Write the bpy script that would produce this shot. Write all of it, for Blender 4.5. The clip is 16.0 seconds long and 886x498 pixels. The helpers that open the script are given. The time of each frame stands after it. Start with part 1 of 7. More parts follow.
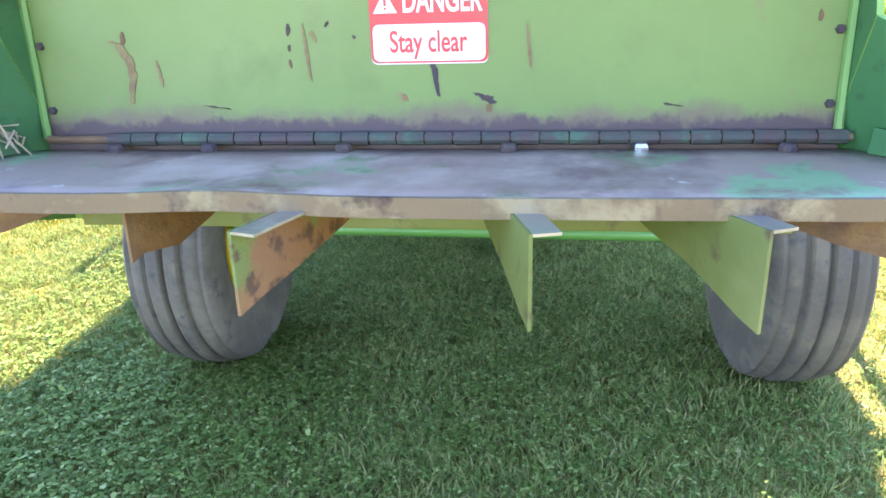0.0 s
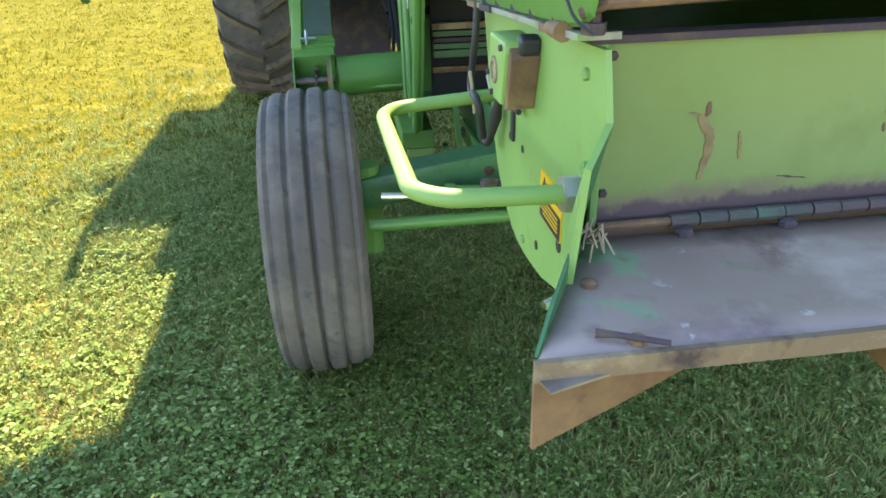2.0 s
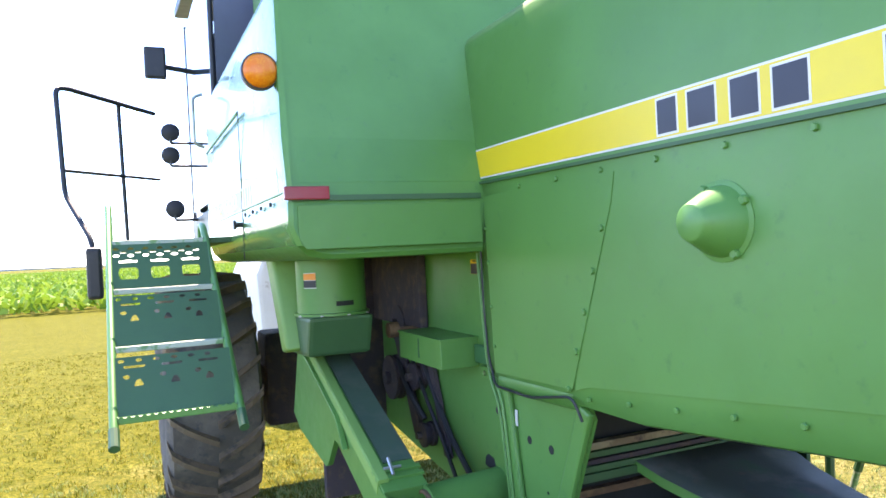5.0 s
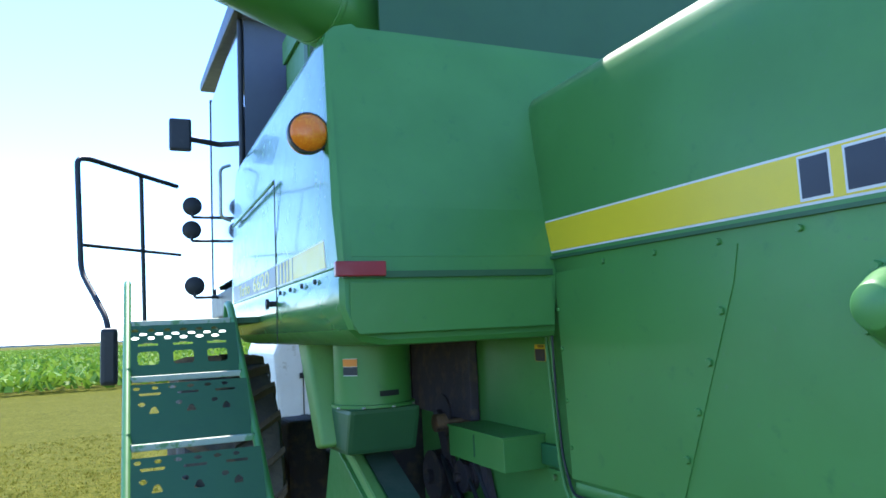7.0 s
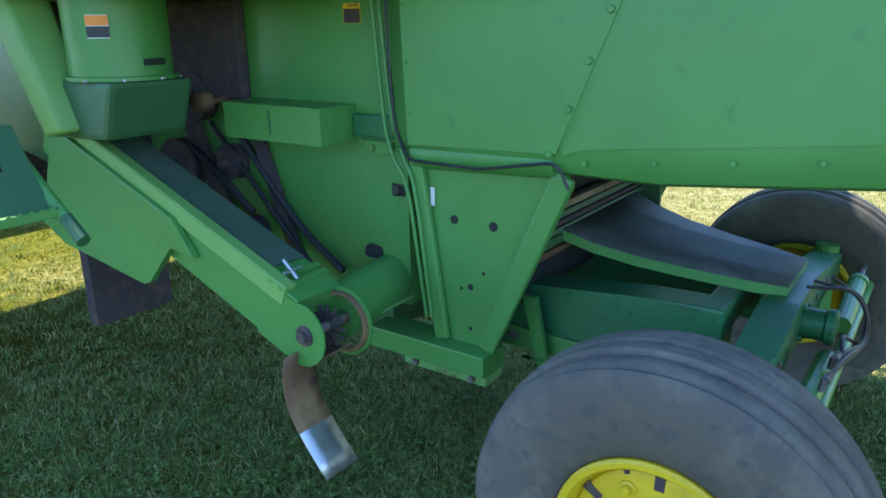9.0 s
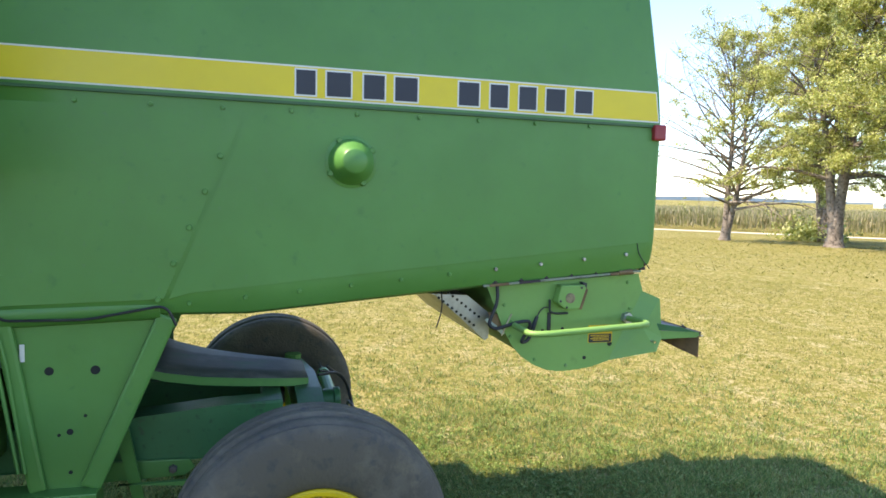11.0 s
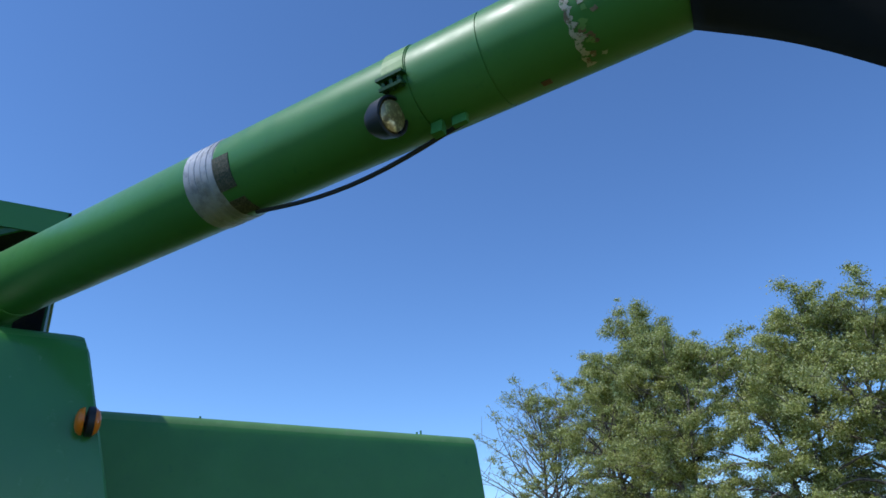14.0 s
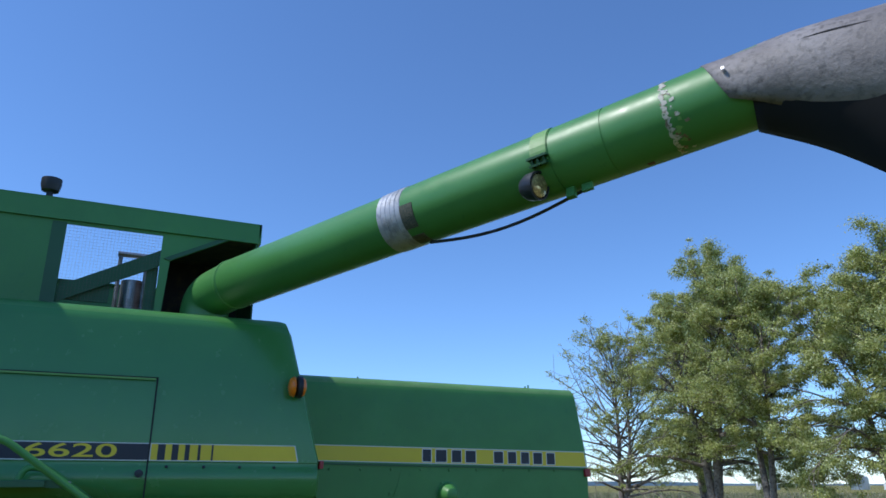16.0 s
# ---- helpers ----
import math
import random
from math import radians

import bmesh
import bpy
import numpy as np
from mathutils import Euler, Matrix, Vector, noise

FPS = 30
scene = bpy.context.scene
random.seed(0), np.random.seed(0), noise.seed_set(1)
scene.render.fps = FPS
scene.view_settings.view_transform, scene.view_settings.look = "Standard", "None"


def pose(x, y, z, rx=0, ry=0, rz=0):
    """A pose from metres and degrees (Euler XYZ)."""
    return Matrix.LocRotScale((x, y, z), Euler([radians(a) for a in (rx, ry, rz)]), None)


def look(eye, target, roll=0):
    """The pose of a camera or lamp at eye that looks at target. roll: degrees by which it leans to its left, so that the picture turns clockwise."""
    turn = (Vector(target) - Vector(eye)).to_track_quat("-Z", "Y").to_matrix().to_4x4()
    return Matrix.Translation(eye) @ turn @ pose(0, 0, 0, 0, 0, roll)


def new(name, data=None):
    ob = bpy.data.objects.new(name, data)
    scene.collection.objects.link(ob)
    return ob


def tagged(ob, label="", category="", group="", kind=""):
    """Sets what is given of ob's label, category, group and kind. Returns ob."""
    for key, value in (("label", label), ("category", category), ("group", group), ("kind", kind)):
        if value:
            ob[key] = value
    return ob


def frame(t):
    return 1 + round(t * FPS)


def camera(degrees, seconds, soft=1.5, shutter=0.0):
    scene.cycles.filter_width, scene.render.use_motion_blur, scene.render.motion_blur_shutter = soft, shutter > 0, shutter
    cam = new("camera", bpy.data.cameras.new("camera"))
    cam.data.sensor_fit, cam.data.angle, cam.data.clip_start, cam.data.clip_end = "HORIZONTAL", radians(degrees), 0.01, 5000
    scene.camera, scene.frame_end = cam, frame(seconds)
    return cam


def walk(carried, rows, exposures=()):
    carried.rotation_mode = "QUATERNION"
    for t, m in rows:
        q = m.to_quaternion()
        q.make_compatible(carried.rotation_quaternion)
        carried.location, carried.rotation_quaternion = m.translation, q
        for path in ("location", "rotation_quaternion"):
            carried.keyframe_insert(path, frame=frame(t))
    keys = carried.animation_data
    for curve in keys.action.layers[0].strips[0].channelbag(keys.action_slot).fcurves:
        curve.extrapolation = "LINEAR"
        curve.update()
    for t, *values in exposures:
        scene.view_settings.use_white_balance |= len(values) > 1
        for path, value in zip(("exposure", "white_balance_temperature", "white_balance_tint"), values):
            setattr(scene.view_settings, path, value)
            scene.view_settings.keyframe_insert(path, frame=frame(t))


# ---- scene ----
cam = camera(63.46, 16.0, 1.6)
# seconds, eye x y z, yaw, pitch, roll
PATH = [
    (0.0, 0.169, 0.460, 1.238, 7.37, -19.25, 1.58),
    (0.5, -0.027, 0.424, 1.314, 3.90, -22.22, 1.87),
    (1.0, -0.317, 0.362, 1.390, 0.10, -25.60, 2.75),
    (1.5, -0.610, 0.447, 1.416, -5.15, -26.18, 3.00),
    (2.0, -0.835, 0.639, 1.442, -8.08, -26.71, 1.38),
    (2.5, -1.050, 0.762, 1.472, -13.74, -25.29, 1.76),
    (3.0, -1.273, 0.898, 1.480, -18.49, -23.18, 1.41),
    (3.5, -1.399, 1.092, 1.486, -23.19, -20.62, 1.19),
    (4.0, -1.572, 1.227, 1.510, -26.47, -16.40, 1.30),
    (4.5, -1.748, 1.349, 1.570, -25.90, -9.32, 2.35),
    (5.0, -1.882, 1.377, 1.680, -24.13, -0.01, 2.85),
    (5.2, -1.912, 1.372, 1.720, -22.97, 4.46, 2.93),
    (6.2, -1.925, 1.600, 1.735, -22.60, 10.50, 2.90),
    (7.3, -1.929, 1.849, 1.674, -24.86, 1.44, 2.71),
    (7.5, -1.955, 1.934, 1.616, -27.17, -2.64, 2.28),
    (8.0, -2.099, 2.109, 1.551, -33.74, -12.02, 1.73),
    (8.2, -2.132, 2.178, 1.553, -36.62, -15.09, 1.69),
    (9.2, -2.430, 2.470, 1.560, -60.00, -17.30, 0.40),
    (10.3, -2.751, 2.768, 1.577, -87.31, -14.79, -1.20),
    (10.5, -2.910, 2.761, 1.583, -91.99, -11.91, -1.30),
    (11.0, -3.252, 3.023, 1.601, -105.65, -4.37, -1.24),
    (11.3, -3.465, 3.168, 1.650, -110.95, 0.95, -0.64),
    (11.5, -3.608, 3.265, 1.685, -114.03, 3.56, -0.22),
    (12.0, -3.953, 3.447, 1.766, -118.92, 11.25, 0.86),
    (12.5, -4.268, 3.651, 1.788, -121.03, 17.77, 1.58),
    (13.0, -4.556, 3.802, 1.808, -121.29, 22.11, 1.85),
    (13.5, -4.830, 3.967, 1.805, -120.74, 23.75, 1.45),
    (14.0, -5.040, 4.215, 1.770, -119.34, 23.20, 0.79),
    (14.5, -5.263, 4.416, 1.775, -117.36, 21.63, 0.46),
    (15.0, -5.472, 4.571, 1.761, -115.50, 20.06, 0.49),
    (15.5, -5.637, 4.792, 1.771, -114.39, 18.78, 0.20),
    (16.0, -5.817, 4.990, 1.776, -114.01, 18.25, 0.11),
]
EXPOSURES = [(0.0, 3.54, 8300, 26), (0.5, 3.39, 8500, 24), (1.5, 3.04, 9800, 23), (2.5, 2.99, 9800, 19), (3.5, 3.14, 9400, 20), (4.0, 3.09, 9400, 25), (5.0, 2.79, 8000, 28), (5.2, 2.74, 7900, 28), (7.3, 1.74, 6000, 12), (7.5, 1.67, 5900, 12), (8.0, 2.14, 6000, 10), (9.2, 2.39, 7000, 10), (10.3, 2.64, 10200, 19), (10.5, 2.54, 10000, 19), (11.0, 1.93, 8700, 15), (11.5, 1.25, 6200, 10), (12.0, 0.63, 6080, 9), (12.5, 0.19, 5900, 10), (13.0, 0.13, 5870, 10), (14.5, 0.23, 5920, 10), (16.0, 0.35, 6020, 10)]
walk(cam, [(t, pose(x, y, z, 90 + pitch, roll, yaw)) for t, x, y, z, yaw, pitch, roll in PATH], EXPOSURES)

# ---- light: clear sky, high sun ahead of the machine ----
world = bpy.data.worlds.new("sky")
world.use_nodes = True
scene.world = world
wn = world.node_tree.nodes
sky = wn.new("ShaderNodeTexSky")
sky.sky_type = "NISHITA"
sky.sun_disc = False
sky.sun_elevation, sky.sun_rotation = radians(54), radians(8)
sky.air_density, sky.dust_density, sky.ozone_density = 1.0, 0.0, 9.0
sky.altitude = 1200
wn["Background"].inputs[1].default_value = 0.15
world.node_tree.links.new(sky.outputs[0], wn["Background"].inputs[0])
sun = new("sun", bpy.data.lights.new("sun", "SUN"))
sun.data.energy, sun.data.angle, sun.data.color = 2.7, radians(0.55), (1.0, 0.95, 0.87)
sun.matrix_world = look((1.0, 7.2, 10.0), (0, 0, 0))


# ---- materials ----
def material(name, base, rough=0.5, metal=0.0, spots=(), bump=0.0, bump_scale=60.0, coat=0.0, mottled=0.15, mottle_scale=3.0):
    """A node material: base colour, a soft mottling and stain layers (colour, scale, from, to)."""
    m = bpy.data.materials.new(name)
    m.use_nodes = True
    nt = m.node_tree
    b = nt.nodes["Principled BSDF"]
    b.inputs["Roughness"].default_value, b.inputs["Metallic"].default_value = rough, metal
    b.inputs["Coat Weight"].default_value = coat
    tc = nt.nodes.new("ShaderNodeTexCoord")

    def tex(scale, detail=6):
        n = nt.nodes.new("ShaderNodeTexNoise")
        n.inputs["Scale"].default_value, n.inputs["Detail"].default_value, n.inputs["Roughness"].default_value = scale, detail, 0.62
        nt.links.new(tc.outputs["Object"], n.inputs["Vector"])
        return n.outputs["Fac"]

    def mixed(fac, a, c):
        n = nt.nodes.new("ShaderNodeMix")
        n.data_type = "RGBA"
        nt.links.new(fac, n.inputs["Factor"])
        for sock, v in ((n.inputs["A"], a), (n.inputs["B"], c)):
            if isinstance(v, tuple):
                sock.default_value = (*v, 1)
            else:
                nt.links.new(v, sock)
        return n.outputs["Result"]

    def ramp(fac, lo, hi):
        n = nt.nodes.new("ShaderNodeMapRange")
        n.inputs["From Min"].default_value, n.inputs["From Max"].default_value = lo, hi
        nt.links.new(fac, n.inputs["Value"])
        return n.outputs["Result"]

    dark = tuple(c * (1 - mottled) for c in base)
    lite = tuple(min(1, c * (1 + mottled)) for c in base)
    col = mixed(ramp(tex(mottle_scale), 0.3, 0.7), dark, lite)
    for colour, scale, lo, hi in spots:
        col = mixed(ramp(tex(scale), lo, hi), col, colour)
    nt.links.new(col, b.inputs["Base Color"])
    rr = ramp(tex(mottle_scale * 4), 0.2, 0.8)
    rm = nt.nodes.new("ShaderNodeMapRange")
    rm.inputs["To Min"].default_value, rm.inputs["To Max"].default_value = max(0.02, rough - 0.08), min(1, rough + 0.1)
    nt.links.new(rr, rm.inputs["Value"])
    nt.links.new(rm.outputs["Result"], b.inputs["Roughness"])
    if bump:
        bn = nt.nodes.new("ShaderNodeBump")
        bn.inputs["Strength"].default_value, bn.inputs["Distance"].default_value = bump, 0.01
        nt.links.new(tex(bump_scale), bn.inputs["Height"])
        nt.links.new(bn.outputs["Normal"], b.inputs["Normal"])
    return m


RUST = (0.10, 0.045, 0.022)
GREEN = material("green_paint", (0.068, 0.235, 0.052), 0.40, spots=(((0.088, 0.280, 0.072), 1.3, 0.50, 0.8), ((0.045, 0.180, 0.050), 16, 0.62, 0.8), ((0.075, 0.220, 0.066), 55, 0.60, 0.72)), bump=0.03, bump_scale=4, mottled=0.08)
# frame paint; on the chopper's inner faces it also carries their shade
GREEN_DEEP = material("deep_or_shaded_green_paint", (0.026, 0.150, 0.052), 0.45, spots=(((0.040, 0.185, 0.070), 2.2, 0.50, 0.75), ((0.05, 0.075, 0.04), 9, 0.60, 0.72), ((0.02, 0.09, 0.035), 30, 0.58, 0.70)), bump=0.05, bump_scale=9)
GREEN_FADED = material("faded_green_paint", (0.16, 0.34, 0.085), 0.5, spots=(((0.21, 0.36, 0.12), 2.5, 0.5, 0.8), ((0.13, 0.26, 0.07), 14, 0.6, 0.8)), bump=0.04, bump_scale=6, mottled=0.1)
GREEN_WORN = material("worn_green_paint", (0.12, 0.29, 0.075), 0.55, spots=(((0.17, 0.30, 0.11), 3, 0.5, 0.7), (RUST, 9, 0.60, 0.68)), bump=0.1, bump_scale=30)
GREEN_DARK = material("dark_green_paint", (0.034, 0.115, 0.045), 0.5, spots=(((0.03, 0.10, 0.045), 3, 0.5, 0.7),), bump=0.05)
RUSTY = material("rusted_steel", (0.16, 0.085, 0.045), 0.75, spots=(((0.27, 0.16, 0.07), 6, 0.45, 0.65), ((0.06, 0.035, 0.03), 14, 0.55, 0.7)), bump=0.4, bump_scale=80)
RUSTY_GREEN = material("rust_and_green_paint", (0.24, 0.12, 0.06), 0.7, spots=(((0.14, 0.20, 0.06), 8, 0.5, 0.58), ((0.09, 0.05, 0.035), 30, 0.52, 0.62)), bump=0.4, bump_scale=120)
PALE_EDGE = material("paint_worn_to_pale_metal", (0.40, 0.45, 0.36), 0.5, 0.1, spots=(((0.14, 0.30, 0.12), 14, 0.54, 0.62),))
DECK = material("worn_bare_steel", (0.31, 0.225, 0.18), 0.5, 0.0, spots=(((0.47, 0.39, 0.33), 3.5, 0.50, 0.68), ((0.18, 0.12, 0.105), 6, 0.50, 0.66), ((0.15, 0.30, 0.16), 4.5, 0.58, 0.63), ((0.17, 0.105, 0.08), 9, 0.56, 0.68), ((0.46, 0.42, 0.39), 26, 0.66, 0.74)), bump=0.12, bump_scale=40)
DIRTY_EDGE = material("grimy_edge", (0.20, 0.14, 0.08), 0.8, spots=(((0.30, 0.24, 0.14), 9, 0.5, 0.6), ((0.06, 0.04, 0.035), 12, 0.55, 0.65)), bump=0.3, bump_scale=70)
# real grime on fittings; on cavity sheets and wheel slots it stands for shade
GRIME_SHADE = material("dark_grime_and_shade", (0.055, 0.04, 0.045), 0.85, spots=(((0.10, 0.07, 0.05), 14, 0.5, 0.65),), bump=0.4, bump_scale=60)
DULL_STEEL = material("dull_steel", (0.20, 0.185, 0.17), 0.6, 0.6, spots=(((0.13, 0.07, 0.035), 10, 0.42, 0.62),), bump=0.15)
STEEL = material("galvanised_steel", (0.45, 0.46, 0.46), 0.4, 0.85, spots=(((0.25, 0.24, 0.22), 8, 0.5, 0.7),), bump=0.05)
CHROME = material("bright_steel", (0.7, 0.7, 0.7), 0.2, 1.0)
BLACK = material("black_paint", (0.018, 0.02, 0.024), 0.45, spots=(((0.05, 0.05, 0.05), 6, 0.55, 0.8),))
# near-black that draws the shade inside uncut holes, bores and the hull
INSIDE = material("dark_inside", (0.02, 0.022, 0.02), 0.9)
RUBBER = material("weathered_tyre_rubber", (0.092, 0.080, 0.066), 0.85, spots=(((0.18, 0.155, 0.12), 4, 0.46, 0.70), ((0.15, 0.125, 0.09), 9, 0.57, 0.70), ((0.06, 0.06, 0.06), 20, 0.55, 0.7)), bump=0.35, bump_scale=70)
MUDDY_RUBBER = material("muddy_tyre_rubber", (0.15, 0.105, 0.065), 0.9, spots=(((0.22, 0.16, 0.10), 5, 0.45, 0.7), ((0.05, 0.042, 0.035), 7, 0.55, 0.7)), bump=0.5, bump_scale=50)
HOSE = material("black_hose_rubber", (0.022, 0.023, 0.026), 0.55)
YELLOW = material("yellow_paint", (0.62, 0.42, 0.015), 0.4, spots=(((0.42, 0.27, 0.02), 7, 0.55, 0.7),), bump=0.05)
DECAL_YELLOW = material("yellow_vinyl", (0.80, 0.58, 0.025), 0.35, mottled=0.05)
DECAL_BLUE = material("dark_blue_vinyl", (0.012, 0.014, 0.03), 0.35)
WHITE = material("white_paint", (0.75, 0.75, 0.72), 0.45, mottled=0.06, spots=(((0.5, 0.47, 0.4), 9, 0.6, 0.75),))
PLAIN_WHITE = material("white_vinyl", (0.72, 0.70, 0.68), 0.4, mottled=0.05)
RED = material("red_vinyl", (0.62, 0.05, 0.05), 0.4, spots=(((0.45, 0.08, 0.07), 20, 0.5, 0.7),))
ORANGE_VINYL = material("orange_vinyl", (0.8, 0.25, 0.02), 0.4)
WARN_YELLOW = material("warning_yellow_vinyl", (0.72, 0.42, 0.02), 0.4)
RED_LENS = material("red_plastic_lens", (0.32, 0.010, 0.02), 0.35, coat=0.1)
AMBER = material("amber_plastic_lens", (0.85, 0.19, 0.006), 0.32, coat=0.1, spots=(((0.9, 0.27, 0.012), 90, 0.5, 0.6),))
LAMP_GLASS = material("lamp_lens", (0.5, 0.38, 0.2), 0.15, 0.6, spots=(((0.9, 0.7, 0.35), 60, 0.5, 0.6),))
TAPE = material("grey_tape", (0.42, 0.43, 0.46), 0.45, 0.2, spots=(((0.28, 0.29, 0.31), 14, 0.5, 0.6),), bump=0.3, bump_scale=35)
MESH = material("perforated_mesh", (0.05, 0.06, 0.04), 0.7, spots=(((0.14, 0.13, 0.09), 160, 0.5, 0.55),))
SPOUT = material("grey_rubber_sheet", (0.20, 0.175, 0.165), 0.6, spots=(((0.30, 0.27, 0.26), 3, 0.45, 0.7), ((0.10, 0.09, 0.085), 30, 0.5, 0.7)), bump=0.4, bump_scale=40)
# blacker than the hose rubber: the spout's inner shade is put into it
FLAP = material("shaded_black_rubber", (0.008, 0.008, 0.009), 0.95)
BALER_TWINE = material("dry_straw", (0.42, 0.33, 0.22), 0.9)
BARK = material("grey_brown_bark", (0.19, 0.155, 0.13), 0.95, spots=(((0.30, 0.26, 0.22), 3, 0.45, 0.65), ((0.05, 0.04, 0.032), 9, 0.5, 0.65)), bump=1.0, bump_scale=12)
GRAVEL = material("pale_gravel", (0.62, 0.58, 0.48), 0.95, bump=0.3, bump_scale=8)
CREAM = material("chipped_cream_paint", (0.50, 0.48, 0.40), 0.6, spots=(((0.20, 0.15, 0.09), 40, 0.52, 0.60), ((0.07, 0.22, 0.07), 60, 0.55, 0.62)))
WINDOW = material("tinted_glass", (0.06, 0.09, 0.11), 0.06, 0.0, coat=0.5)


def glossy_panel():
    """Polished side sheet that mirrors the sky."""
    m = material("polished_green_paint", (0.06, 0.23, 0.06), 0.22, coat=0.2, mottled=0.06)
    return m


POLISHED = glossy_panel()


def leafy(name, cols, rough=0.6, trans=0.25):
    m = bpy.data.materials.new(name)
    m.use_nodes = True
    nt = m.node_tree
    b = nt.nodes["Principled BSDF"]
    b.inputs["Roughness"].default_value, b.inputs["Specular IOR Level"].default_value = rough, 0.12
    geo = nt.nodes.new("ShaderNodeNewGeometry")
    r = nt.nodes.new("ShaderNodeValToRGB")
    el = r.color_ramp.elements
    while len(el) < len(cols):
        el.new(0.5)
    for i, (p, c) in enumerate(cols):
        el[i].position, el[i].color = p, (*c, 1)
    nt.links.new(geo.outputs["Random Per Island"], r.inputs["Fac"])
    nt.links.new(r.outputs["Color"], b.inputs["Base Color"])
    tr = nt.nodes.new("ShaderNodeBsdfTranslucent")
    nt.links.new(r.outputs["Color"], tr.inputs["Color"])
    mx = nt.nodes.new("ShaderNodeMixShader")
    mx.inputs[0].default_value = trans
    nt.links.new(b.outputs[0], mx.inputs[1])
    nt.links.new(tr.outputs[0], mx.inputs[2])
    nt.links.new(mx.outputs[0], nt.nodes["Material Output"].inputs[0])
    return m


GRASS = leafy("grass_blades", [(0.0, (0.11, 0.175, 0.060)), (0.3, (0.19, 0.29, 0.095)), (0.7, (0.32, 0.395, 0.125)), (0.9, (0.45, 0.42, 0.16)), (1.0, (0.54, 0.48, 0.25))], trans=0.35)
LAWN_BLADES = leafy("lawn_blades", [(0.0, (0.16, 0.19, 0.045)), (0.35, (0.26, 0.26, 0.075)), (0.7, (0.36, 0.32, 0.12)), (1.0, (0.48, 0.42, 0.21))], trans=0.3)
OLIVE_BLADES = leafy("olive_lawn_blades", [(0.0, (0.081, 0.105, 0.009)), (0.35, (0.136, 0.146, 0.013)), (0.7, (0.186, 0.167, 0.019)), (1.0, (0.248, 0.198, 0.034))], trans=0.3)
CLOVER = leafy("clover_leaves", [(0.0, (0.060, 0.119, 0.024)), (0.5, (0.110, 0.199, 0.040)), (0.85, (0.215, 0.320, 0.085)), (1.0, (0.36, 0.44, 0.17))], rough=0.65, trans=0.25)
LEAVES = leafy("tree_leaves", [(0.0, (0.182, 0.220, 0.054)), (0.4, (0.388, 0.428, 0.125)), (0.75, (0.55, 0.57, 0.22)), (1.0, (0.70, 0.70, 0.41))], rough=0.4, trans=0.38)
CORN = leafy("dry_corn", [(0.0, (0.119, 0.147, 0.052)), (0.4, (0.252, 0.252, 0.119)), (0.75, (0.364, 0.329, 0.196)), (1.0, (0.462, 0.406, 0.266))])
SOY = leafy("bean_leaves", [(0.0, (0.11, 0.22, 0.02)), (0.5, (0.19, 0.33, 0.035)), (1.0, (0.29, 0.42, 0.06))])


